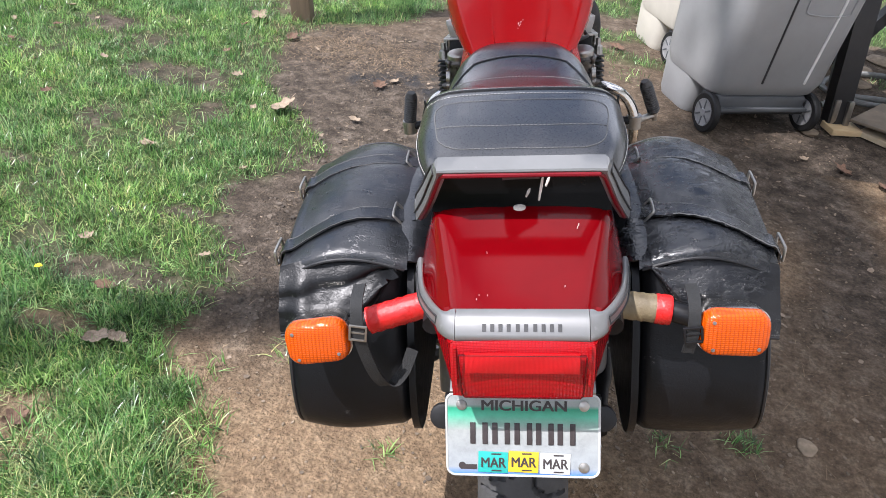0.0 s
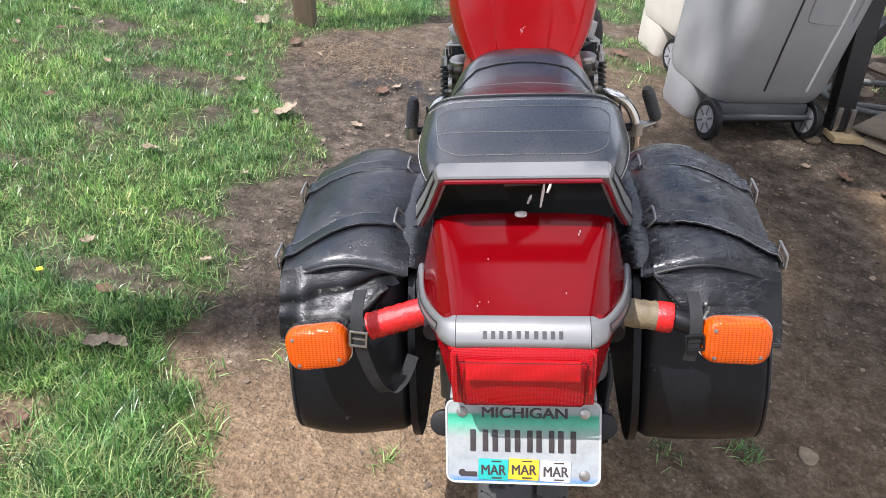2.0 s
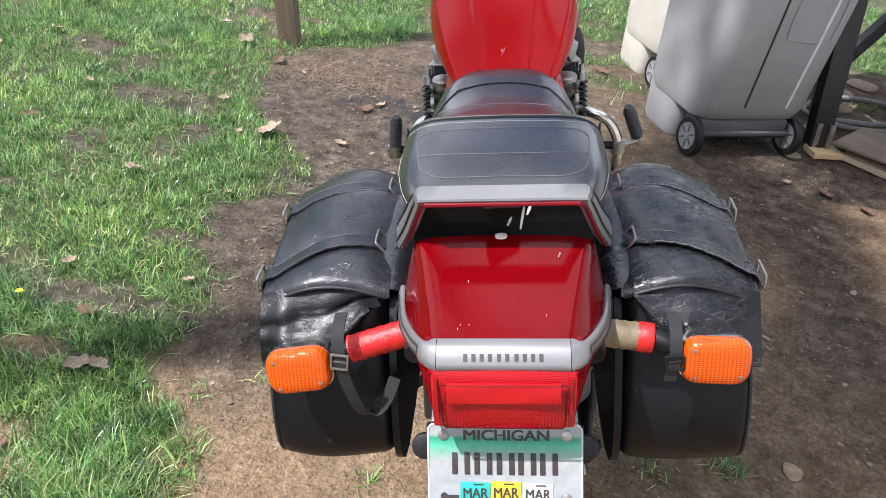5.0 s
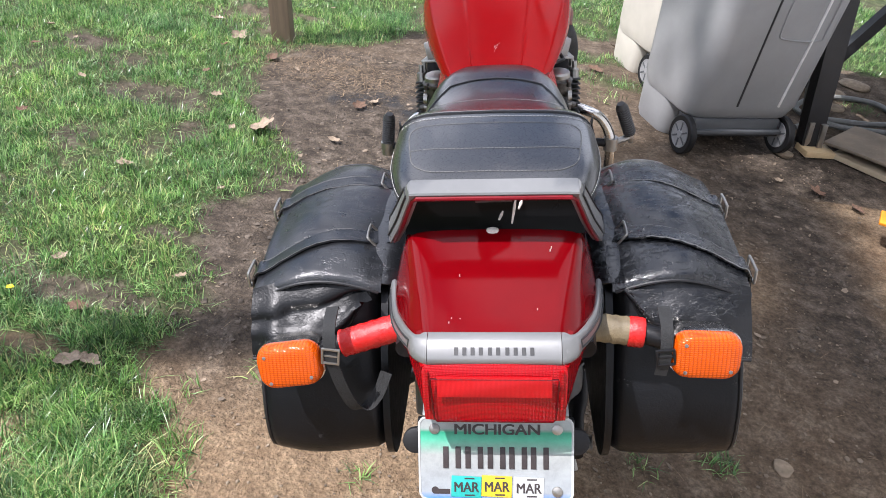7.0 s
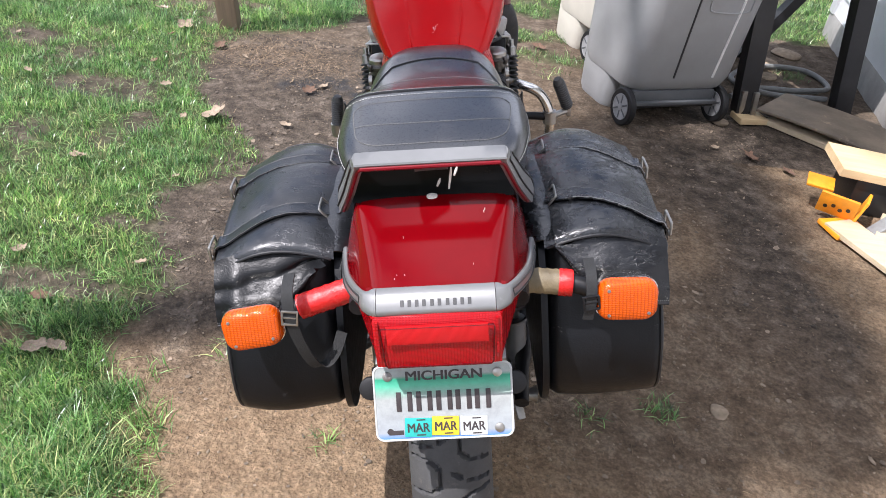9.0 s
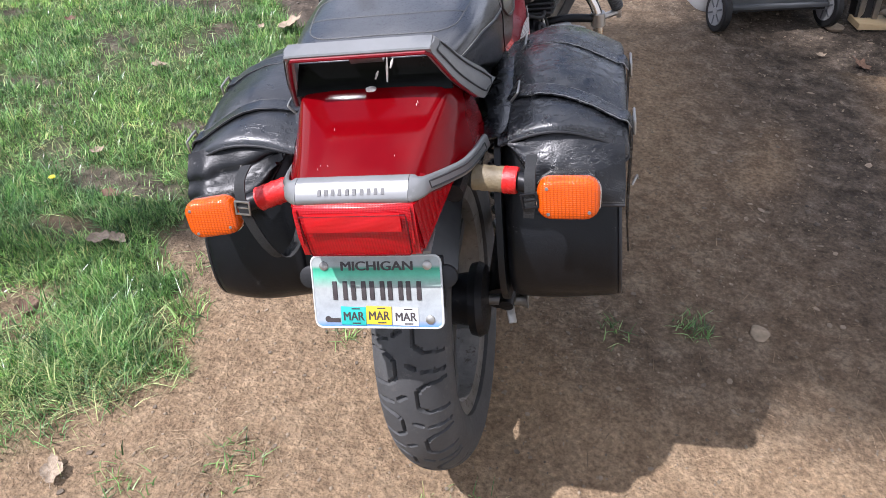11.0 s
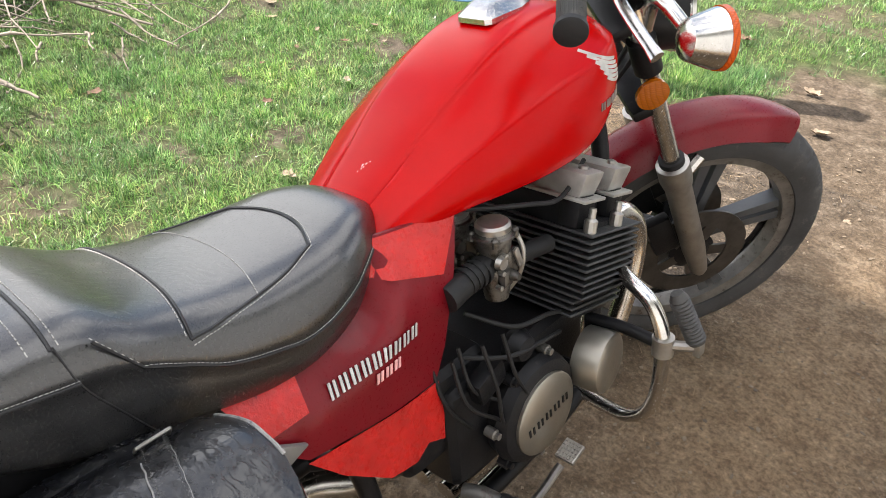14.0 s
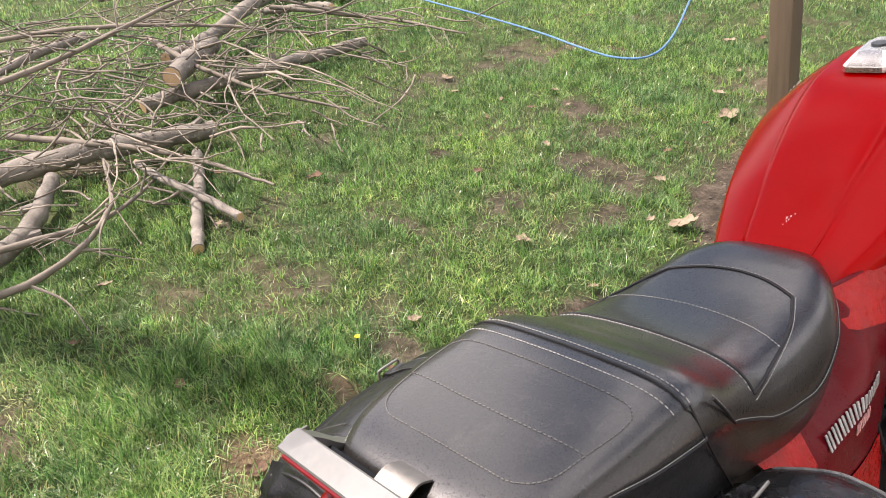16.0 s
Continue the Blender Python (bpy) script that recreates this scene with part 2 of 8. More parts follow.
def plate_mat():
    m, nt, p, link = nodes_of("state_plate_sheet")
    co = nt.nodes.new("ShaderNodeTexCoord").outputs["Object"]
    s = nt.nodes.new("ShaderNodeSeparateXYZ")
    link(co, s.inputs[0])
    z = nt.nodes.new("ShaderNodeMapRange")
    z.inputs["From Min"].default_value, z.inputs["From Max"].default_value = 0.598, 0.698
    link(s.outputs["Z"], z.inputs["Value"])
    band = ramp(nt, z.outputs[0], [(0.0, (0.05, 0.16, 0.5)), (0.06, (0.06, 0.2, 0.55)), (0.14, (0.3, 0.325, 0.34)),
                                   (0.55, (0.325, 0.34, 0.325)), (0.72, (0.08, 0.40, 0.26)), (0.80, (0.02, 0.27, 0.15)),
                                   (0.84, (0.305, 0.335, 0.32)), (1.0, (0.325, 0.34, 0.325))])
    dirt = ramp(nt, noise_node(nt, co, 60, 7, 0.75), [(0.4, grey(1)), (0.8, grey(0.68))])
    link(mixed(nt, 1.0, band, dirt, "MULTIPLY"), p.inputs["Base Color"])
    p.inputs["Roughness"].default_value = 0.34
    return m


PLATE = plate_mat()
TEAL = mat("teal_sticker", (0.02, 0.34, 0.3), 0.45, vary=0.1, scale=60)
YELLOW = mat("yellow_sticker", (0.62, 0.42, 0.02), 0.45, vary=0.1, scale=60)
WHITE_STICKER = mat("white_sticker", (0.45, 0.46, 0.45), 0.45, vary=0.06, scale=60)
INK = mat("black_ink", (0.035, 0.027, 0.027), 0.5, vary=0.2, scale=80)
WEBBING = mat("nylon_webbing", (0.011, 0.0115, 0.0115), 0.7, vary=0.25, scale=300, fine=900, bump=0.5)

BIN_GREY = mat("grey_bin_plastic", (0.25, 0.252, 0.25), 0.4, worn=(0.33, 0.33, 0.32), vary=0.1, scale=5, fine=120, bump=0.12, worn_at=0.66)
BIN_DARK = mat("rib_and_shadow_grey", (0.07, 0.075, 0.08), 0.45, vary=0.15, scale=6, bump=0.1)
HUB_GREY = mat("grey_hub_plastic", (0.22, 0.22, 0.22), 0.45, worn=(0.1, 0.09, 0.08), vary=0.15, scale=20, bump=0.1)
BIN_TAN = mat("beige_bin_plastic", (0.5, 0.47, 0.4), 0.5, vary=0.1, scale=5, bump=0.1)
BIN_STREAK = mat("light_streak_plastic", (0.62, 0.62, 0.6), 0.5, worn=(0.3, 0.3, 0.3), vary=0.15, scale=20, bump=0.1)
BLACK_METAL = mat("black_powder_coat", (0.012, 0.012, 0.013), 0.4, worn=(0.05, 0.045, 0.04), vary=0.3, scale=12, bump=0.15)
SIDING = mat("pale_grey_siding", (0.52, 0.53, 0.54), 0.55, worn=(0.4, 0.4, 0.39), vary=0.08, scale=3, fine=60, bump=0.15)
CONCRETE = mat("footing_concrete", (0.3, 0.29, 0.27), 0.85, worn=(0.2, 0.19, 0.17), vary=0.2, scale=6, fine=60, bump=0.4, depth=0.006)
ORANGE = mat("orange_plastic", (0.85, 0.32, 0.015), 0.4, worn=(0.6, 0.3, 0.05), vary=0.15, scale=20, bump=0.2)
HOSE = mat("grey_hose_rubber", (0.17, 0.175, 0.17), 0.5, vary=0.2, scale=30)
ROPE = mat("blue_rope_fibre", (0.09, 0.21, 0.4), 0.75, worn=(0.27, 0.32, 0.38), vary=0.3, scale=60, fine=500, bump=0.6, worn_at=0.55)
# mat colour lightened to tan to paint in the sun on it
MAT_TOP = mat("dusty_sunlit_mat", (0.17, 0.135, 0.095), 0.7, worn=(0.36, 0.28, 0.19), vary=0.4, scale=5, fine=90, bump=0.3, worn_at=0.58)


def wood_mat(name, dark, light, stretch=(30, 30, 2.2), rough=0.7):
    m, nt, p, link = nodes_of(name)
    co = nt.nodes.new("ShaderNodeTexCoord").outputs["Object"]
    mp = nt.nodes.new("ShaderNodeMapping")
    mp.inputs["Scale"].default_value = stretch
    link(co, mp.inputs["Vector"])
    g = noise_node(nt, mp.outputs[0], 1.0, 8, 0.7)
    link(mixed(nt, noise_node(nt, co, 7), ramp(nt, g, [(0.3, dark), (0.7, light)]), tuple(c * 0.75 for c in light)), p.inputs["Base Color"])
    p.inputs["Roughness"].default_value = rough
    b = nt.nodes.new("ShaderNodeBump")
    b.inputs["Strength"].default_value, b.inputs["Distance"].default_value = 0.4, 0.003
    link(g, b.inputs["Height"])
    link(b.outputs[0], p.inputs["Normal"])
    return m


POST_WOOD = wood_mat("weathered_post_wood", (0.075, 0.053, 0.036), (0.2, 0.145, 0.095))
PINE = wood_mat("raw_pine", (0.5, 0.34, 0.16), (0.72, 0.55, 0.32), (3, 40, 40))
PLYWOOD = wood_mat("sunlit_plywood", (0.42, 0.33, 0.2), (0.6, 0.5, 0.34), (3, 40, 40))
BARK = mat("grey_brown_bark", (0.2, 0.178, 0.152), 0.85, worn=(0.36, 0.33, 0.29), vary=0.35, scale=14, fine=90, bump=0.7, depth=0.006, worn_at=0.55)
TWIG = mat("pale_twig_bark", (0.27, 0.23, 0.185), 0.8, worn=(0.16, 0.11, 0.08), vary=0.35, scale=9, fine=120, bump=0.4, island=0.5)
CUT_WOOD = wood_mat("fresh_cut_wood", (0.5, 0.3, 0.15), (0.7, 0.48, 0.28), (20, 20, 20))
DEAD_LEAF = mat("dead_leaf", (0.25, 0.19, 0.13), 0.8, worn=(0.3, 0.255, 0.2), vary=0.35, scale=12, fine=160, bump=0.4, worn_at=0.52)
BROWN_LEAF = mat("brown_dead_leaf", (0.115, 0.066, 0.042), 0.8, worn=(0.18, 0.12, 0.08), vary=0.35, scale=12, fine=160, bump=0.4, worn_at=0.55)
CLOD = mat("damp_clod", (0.125, 0.1, 0.076), 0.9, vary=0.4, scale=40, bump=0.4, island=0.6)
PEBBLE = mat("pebble_stone", (0.25, 0.195, 0.135), 0.85, vary=0.3, scale=40, bump=0.3, island=0.45)
CHIP = mat("bark_and_leaf_chip", (0.27, 0.21, 0.15), 0.85, vary=0.3, scale=60, bump=0.2, island=0.6)
PALE_GRASS = mat("pale_grass", (0.47, 0.53, 0.21), 0.45, vary=0.2, scale=5, bump=0, island=0.55)
STRAW = mat("dry_straw", (0.3, 0.215, 0.13), 0.8, vary=0.3, scale=5, bump=0, island=0.6)
FOLIAGE = mat("tree_foliage", (0.06, 0.1, 0.025), 0.6, vary=0.3, scale=5, bump=0, island=0.4)
DANDELION = mat("dandelion_petals", (0.75, 0.6, 0.03), 0.6, vary=0.1, scale=80)


def grass_mat(name, shades):
    m, nt, p, link = nodes_of(name)
    geo = nt.nodes.new("ShaderNodeNewGeometry")
    co = nt.nodes.new("ShaderNodeTexCoord").outputs["Object"]
    r = ramp(nt, geo.outputs["Random Per Island"], shades)
    patch = ramp(nt, noise_node(nt, co, 2.2, 4), [(0.35, (0.62, 0.72, 0.74)), (0.68, (1.22, 1.14, 0.92))])
    tuft = ramp(nt, noise_node(nt, co, 13, 3), [(0.36, (0.6, 0.64, 0.6)), (0.64, (1.5, 1.46, 1.36))])
    col = mixed(nt, 1.0, mixed(nt, 1.0, r, patch, "MULTIPLY"), tuft, "MULTIPLY")
    link(col, p.inputs["Base Color"])
    p.inputs["Roughness"].default_value = 0.3
    p.inputs["Specular IOR Level"].default_value = 0.8
    tr = nt.nodes.new("ShaderNodeBsdfTranslucent")
    link(col, tr.inputs["Color"])
    mx = nt.nodes.new("ShaderNodeMixShader")
    mx.inputs[0].default_value = 0.4
    link(p.outputs[0], mx.inputs[1])
    link(tr.outputs[0], mx.inputs[2])
    link(mx.outputs[0], nt.nodes["Material Output"].inputs["Surface"])
    return m


GRASS = grass_mat("lawn_grass", [(0.0, (0.022, 0.064, 0.02)), (0.25, (0.078, 0.19, 0.055)), (0.6, (0.2, 0.385, 0.115)), (0.88, (0.41, 0.57, 0.265)),
                                 (1.0, (0.5, 0.42, 0.25))])


def ground_mat():
    m, nt, p, link = nodes_of("yard_soil")
    co = nt.nodes.new("ShaderNodeTexCoord").outputs["Object"]
    at = nt.nodes.new("ShaderNodeAttribute")
    at.attribute_name = "cover"
    s = nt.nodes.new("ShaderNodeSeparateColor")
    link(at.outputs["Color"], s.inputs[0])
    turf, damp_shade = s.outputs["Red"], s.outputs["Green"]
    n1, n2, n3 = noise_node(nt, co, 2.6, 6, 0.65), noise_node(nt, co, 14, 10, 0.68), noise_node(nt, co, 210, 4, 0.7)
    dry = ramp(nt, n2, [(0.28, (0.155, 0.102, 0.06)), (0.5, (0.235, 0.163, 0.098)), (0.75, (0.315, 0.23, 0.145))])
    wet = ramp(nt, n2, [(0.34, (0.025, 0.02, 0.015)), (0.5, (0.067, 0.053, 0.04)), (0.68, (0.135, 0.11, 0.086))])
    wet = mixed(nt, ramp(nt, mixed(nt, 0.25, n1, n2), [(0.54, grey(0)), (0.7, grey(0.4))]), wet, (0.24, 0.2, 0.155))
    # the wet colour also paints shade where the mask covers shaded soil
    soil = mixed(nt, damp_shade, dry, wet)
    soil = mixed(nt, 1.0, soil, ramp(nt, noise_node(nt, co, 75, 6, 0.75), [(0.36, grey(0.6)), (0.5, grey(0.98)), (0.64, grey(1.45))]), "MULTIPLY")
    soil = mixed(nt, s.outputs["Blue"], soil, (0.016, 0.014, 0.0125))
    thatch = ramp(nt, n2, [(0.3, (0.024, 0.036, 0.012)), (0.55, (0.062, 0.083, 0.028)), (0.75, (0.135, 0.14, 0.065))])
    link(mixed(nt, turf, soil, thatch), p.inputs["Base Color"])
    link(ramp(nt, s.outputs["Blue"], [(0.0, grey(0.92)), (1.0, grey(0.42))]), p.inputs["Roughness"])
    p.inputs["Specular IOR Level"].default_value = 0.25
    v = nt.nodes.new("ShaderNodeTexVoronoi")
    v.inputs["Scale"].default_value = 130
    link(co, v.inputs["Vector"])
    b1, b2 = nt.nodes.new("ShaderNodeBump"), nt.nodes.new("ShaderNodeBump")
    b1.inputs["Strength"].default_value, b1.inputs["Distance"].default_value = 0.95, 0.028
    b2.inputs["Strength"].default_value, b2.inputs["Distance"].default_value = 0.85, 0.007
    link(n2, b1.inputs["Height"])
    link(mixed(nt, 0.5, v.outputs["Distance"], n3), b2.inputs["Height"])
    link(b1.outputs[0], b2.inputs["Normal"])
    link(b2.outputs[0], p.inputs["Normal"])
    return m


SOIL = ground_mat()
WOODS = mat("unseen_woods_ring", (0.05, 0.06, 0.03), 0.9, worn=(0.09, 0.08, 0.06), vary=0.5, scale=0.7, fine=6, bump=0.0, worn_at=0.5)

# ---- building helpers ----


def part(name, bm, material, parent=None, label="", smooth=True, crease=35):
    """Link a bmesh as one mesh object, under a thing or a part."""
    me = bpy.data.meshes.new(name)
    bmesh.ops.recalc_face_normals(bm, faces=bm.faces)
    bm.to_mesh(me)
    bm.free()
    me.materials.append(material)
    if smooth:
        me.shade_smooth()
        me.set_sharp_from_angle(angle=radians(crease))
    ob = new(name, me)
    if parent:
        ob.parent = parent
    if label:
        ob["label"] = label
    return ob


def thing(name, m, label, category, group=""):
    ob = new(name)
    ob.empty_display_size = 0.05
    ob.matrix_world = m
    return tagged(ob, label, category, group)


def spl(keys, x):
    """Smooth curve through (x, value) keys."""
    xs, ys = [k[0] for k in keys], [k[1] for k in keys]
    if x <= xs[0]:
        return ys[0]
    if x >= xs[-1]:
        return ys[-1]
    i = max(j for j in range(len(xs) - 1) if xs[j] <= x)
    h, t = xs[i + 1] - xs[i], (x - xs[i]) / (xs[i + 1] - xs[i])

    def slope(j):
        if j == 0:
            return (ys[1] - ys[0]) / (xs[1] - xs[0])
        if j == len(xs) - 1:
            return (ys[-1] - ys[-2]) / (xs[-1] - xs[-2])
        return (ys[j + 1] - ys[j - 1]) / (xs[j + 1] - xs[j - 1])
    a, b = slope(i) * h, slope(i + 1) * h
    return (2 * t**3 - 3 * t**2 + 1) * ys[i] + (t**3 - 2 * t**2 + t) * a + (3 * t**2 - 2 * t**3) * ys[i + 1] + (t**3 - t**2) * b


def smooth_line(pts, n=6, closed=False):
    """Points on a smooth line through pts."""
    p = [Vector(q) for q in pts]
    out = []
    k = len(p)
    for i in range(k if closed else k - 1):
        a, b, c, d = (p[(i - 1) % k] if closed or i else p[0] * 2 - p[1], p[i], p[(i + 1) % k],
                      p[(i + 2) % k] if closed or i + 2 < k else p[-1] * 2 - p[-2])
        for j in range(n):
            t = j / n
            out.append(0.5 * (2 * b + (c - a) * t + (2 * a - 5 * b + 4 * c - d) * t * t + (3 * b - a - 3 * c + d) * t**3))
    if not closed:
        out.append(p[-1])
    return out


def loft(bm, rings, caps=True, closed=True):
    vs = [[bm.verts.new(p) for p in r] for r in rings]
    n = len(vs[0])
    for a, b in zip(vs, vs[1:]):
        for i in range(n if closed else n - 1):
            bm.faces.new((a[i], a[(i + 1) % n], b[(i + 1) % n], b[i]))
    if caps and closed:
        bm.faces.new(vs[0][::-1])
        bm.faces.new(vs[-1])
    return vs


def tube(bm, pts, r, seg=10, caps=True, flat=1.0):
    """A round bar along pts; r is one radius or one for each point."""
    p = [Vector(q) for q in pts]
    rs = r if isinstance(r, (list, tuple)) else [r] * len(p)
    up = None
    rings = []
    for i, q in enumerate(p):
        d = (p[min(i + 1, len(p) - 1)] - p[max(i - 1, 0)]).normalized()
        if up is None:
            up = d.orthogonal().normalized()
        up = (up - d * up.dot(d)).normalized()
        side = d.cross(up)
        rings.append([q + (up * math.cos(2 * math.pi * k / seg) + side * flat * math.sin(2 * math.pi * k / seg)) * rs[i] for k in range(seg)])
    loft(bm, rings, caps)
    return bm


def ribbon(bm, pts, width, thick, across):
    """A flat strap along pts; across is its width's direction, or one for each point."""
    p = [Vector(q) for q in pts]
    rings = []
    for i, q in enumerate(p):
        d = (p[min(i + 1, len(p) - 1)] - p[max(i - 1, 0)]).normalized()
        a = Vector(across[i] if isinstance(across, list) else across)
        a = (a - d * a.dot(d)).normalized()
        n = d.cross(a)
        rings.append([q + a * width / 2 - n * thick / 2, q + a * width / 2 + n * thick / 2, q - a * width / 2 + n * thick / 2,
                      q - a * width / 2 - n * thick / 2])
    loft(bm, rings)
    return bm


def box(bm, size, m=Matrix(), bevel=0.0, segments=2, taper=1.0):
    r = bmesh.ops.create_cube(bm, size=1.0)
    vs = r["verts"]
    for v in vs:
        k = taper if v.co.z < 0 else 1.0
        v.co = Vector((v.co.x * size[0] * k, v.co.y * size[1] * k, v.co.z * size[2]))
    if bevel:
        es = {e for v in vs for e in v.link_edges}
        got = bmesh.ops.bevel(bm, geom=list(es), offset=bevel, segments=segments, affect="EDGES", profile=0.6)
        vs = list({v for f in got["faces"] for v in f.verts} | {v for v in vs if v.is_valid})
    bmesh.ops.transform(bm, matrix=m, verts=vs)
    return bm


def lathe(bm, profile, m=Matrix(), seg=32):
    """A turned piece about the local z axis; profile is (radius, height) pairs."""
    rings = [[m @ Vector((r * math.cos(2 * math.pi * k / seg), r * math.sin(2 * math.pi * k / seg), h)) for k in range(seg)] for r, h in profile]
    loft(bm, rings)
    return bm


def prism(bm, outline, depth, m=Matrix(), bevel=0.0):
    """An outline in local x, y pushed up by depth."""
    lo = [bm.verts.new(m @ Vector((x, y, 0))) for x, y in outline]
    hi = [bm.verts.new(m @ Vector((x, y, depth))) for x, y in outline]
    bm.faces.new(lo[::-1])
    top = bm.faces.new(hi)
    n = len(lo)
    for i in range(n):
        bm.faces.new((lo[i], lo[(i + 1) % n], hi[(i + 1) % n], hi[i]))
    if bevel:
        bmesh.ops.bevel(bm, geom=list(top.edges), offset=bevel, segments=2, affect="EDGES", profile=0.6)
    return bm


def lettering(name, words, size, material, parent, m, depth=0.0006):
    cu = bpy.data.curves.new(name, "FONT")
    cu.body, cu.size, cu.extrude, cu.align_x, cu.align_y = words, size, depth, "CENTER", "CENTER"
    tmp = bpy.data.objects.new(name, cu)
    me = bpy.data.meshes.new_from_object(tmp)
    bpy.data.objects.remove(tmp)
    me.name = name
    me.materials.append(material)
    me.transform(m)
    ob = new(name, me)
    ob.parent = parent
    return ob


def mirror_x(bm):
    bmesh.ops.scale(bm, vec=(-1, 1, 1), verts=bm.verts)
    bmesh.ops.reverse_faces(bm, faces=bm.faces)
    return bm


def B():
    return bmesh.new()


def basis(origin, ex, ey, ez):
    m = Matrix((ex, ey, ez)).transposed().to_4x4()
    m.translation = origin
    return m


# outward-facing panes: local x, y in the panel, z out of it
def right_face(x, y, z):
    """A panel on the bike's right side: local x runs forward, y up, z outward."""
    return basis((x, y, z), (0, 1, 0), (0, 0, 1), (1, 0, 0))


def left_face(x, y, z):
    return basis((x, y, z), (0, -1, 0), (0, 0, 1), (-1, 0, 0))


# ---- ground ----


def edge_of_lawn(y):
    """x of the lawn's ragged right edge beside the bare soil."""
    return spl([(-1.6, -0.85), (-0.6, -0.72), (-0.35, -0.68), (-0.12, -0.56), (0.05, -0.62), (0.3, -0.76), (0.57, -0.68), (0.85, -0.83),
                (1.2, -0.77), (1.6, -0.85), (1.92, -1.05), (2.3, -1.15), (2.6, -0.9), (2.9, -0.6), (3.2, -0.5)], y)


BARE = [(-1.38, 1.75, 0.26, 0.13), (-1.5, 1.32, 0.1, 0.17), (-1.0, 0.5, 0.2, 0.08), (-1.02, 0.28, 0.13, 0.06), (-1.0, -0.02, 0.14, 0.1),
        (-2.25, 2.95, 0.2, 0.07), (-1.25, 3.0, 0.3, 0.08), (-2.0, 1.4, 0.07, 0.05), (-0.95, 0.82, 0.1, 0.06), (-1.62, 0.95, 0.12, 0.05), (-1.9, 2.2, 0.2, 0.07), (-1.15, 1.5, 0.1, 0.12)]
TUFTS = [(0.55, 2.83, 0.28, 0.10), (0.3, 3.15, 0.3, 0.12), (0.75, 3.2, 0.3, 0.1)]


def lawn(x, y):
    """How thick the grass stands, 0 to 1."""
    n = noise.noise(Vector((x * 3.1, y * 3.1, 0.3))) * 0.1 + noise.noise(Vector((x * 11, y * 11, 2.0))) * 0.05
    if y < 3.25:
        d = edge_of_lawn(y) - x + n * 1.3
    else:
        d = max(-0.5 - x, (y - 3.5 - max(0, x - 0.2) * 0.12)) + n * 2
        if y > 3.25 and x < -0.5:
            d = max(d, edge_of_lawn(3.2) - x + n)
    g = min(1, max(0, d / 0.12 + 0.35))
    for cx, cy, a, b in BARE:
        q = ((x - cx) / a) ** 2 + ((y - cy) / b) ** 2 + n * 5
        if q < 1.5:
            g *= min(1, max(0.12, (q - 0.4) / 0.8))
    for cx, cy, a, b in TUFTS:
        q = ((x - cx) / a) ** 2 + ((y - cy) / b) ** 2 + n * 5
        if q < 1:
            g = max(g, 0.6 * (1 - q) + 0.2)
    thin = noise.noise(Vector((x * 1.7, y * 1.7, 7.0))) + 0.6 * noise.noise(Vector((x * 5.3, y * 5.3, 4.0)))
    return g * min(1, max(0.13, (0.86 if x > -2.2 else 0.97) + thin * 1.15))


def height(x, y):
    if abs(x) > 8 or abs(y) > 9:
        return 0.0
    h = noise.noise(Vector((x * 1.3, y * 1.3, 5))) * 0.010 + noise.noise(Vector((x * 6, y * 6, 1))) * 0.005 + noise.noise(Vector((x * 19, y * 19, 3))) * 0.0035
    return h + abs(noise.noise(Vector((x * 43, y * 43, 8)))) * 0.004 - 0.004


def damp_shade(x, y):
    """Dark trodden soil ahead, part damp, part painted shade; dry sandy soil round the tail and by the house."""
    n = noise.noise(Vector((x * 2.2, y * 2.2, 11))) * 0.22
    # right of the bike the dark bound is moved nearer to paint shade
    d = (y - 0.12 - 0.42 * max(0, x + 0.6) + n) / 0.35 if x < 0 else (y - 0.25 + 0.32 * min(1, x / 0.4) + n) / 0.4
    d = min(1, max(0, d))
    if x > 1.25:
        d *= min(1, max(0.25, 1 - (x - 1.25 + n) / 0.25)) if y < 1.9 else 1
    # lighter spots, some standing in for brighter light rather than dry soil
    d *= 1 - 0.55 * math.exp(-((x - 0.33) / 0.25) ** 2 - ((y - 1.3) / 0.45) ** 2)
    d *= 1 - 0.5 * math.exp(-((x - 1.05) / 0.35) ** 2 - ((y - 0.3 + n) / 0.28) ** 2)
    d *= 1 - 0.3 * math.exp(-((x - 0.66) / 0.3) ** 2 - ((y - 0.85 + n) / 0.45) ** 2)
    d *= 1 - 0.8 * math.exp(-((x - 0.42) / 0.36) ** 2 - ((y - 1.45 + n) / 0.95) ** 2)
    d *= 1 - 0.75 * math.exp(-((x - 0.9) / 0.12) ** 2 - ((y - 1.18 + 1.5 * n) / 0.17) ** 2)
    if x < -0.9:
        d = max(d, 0.85 * min(1, (-0.9 - x) / 0.3))
    return d * (0.95 if y < 2.6 else 0.8)


def mud(x, y):
    """Wet black mud in two hollows, with ragged outlines."""
    n = 1.6 * noise.noise(Vector((x * 9, y * 9, 15))) + 0.9 * noise.noise(Vector((x * 24, y * 24, 5)))
    q = max(1 - ((x - cx) / a) ** 2 - ((y - cy) / b) ** 2 + n for cx, cy, a, b in ((-0.5, 2.07, 0.24, 0.13), (-1.44, 1.67, 0.15, 0.09)))
    near = abs(x + 0.9) < 1.2 and abs(y - 1.9) < 0.7
    return min(1.0, max(0.0, q * 0.8)) if near else 0.0


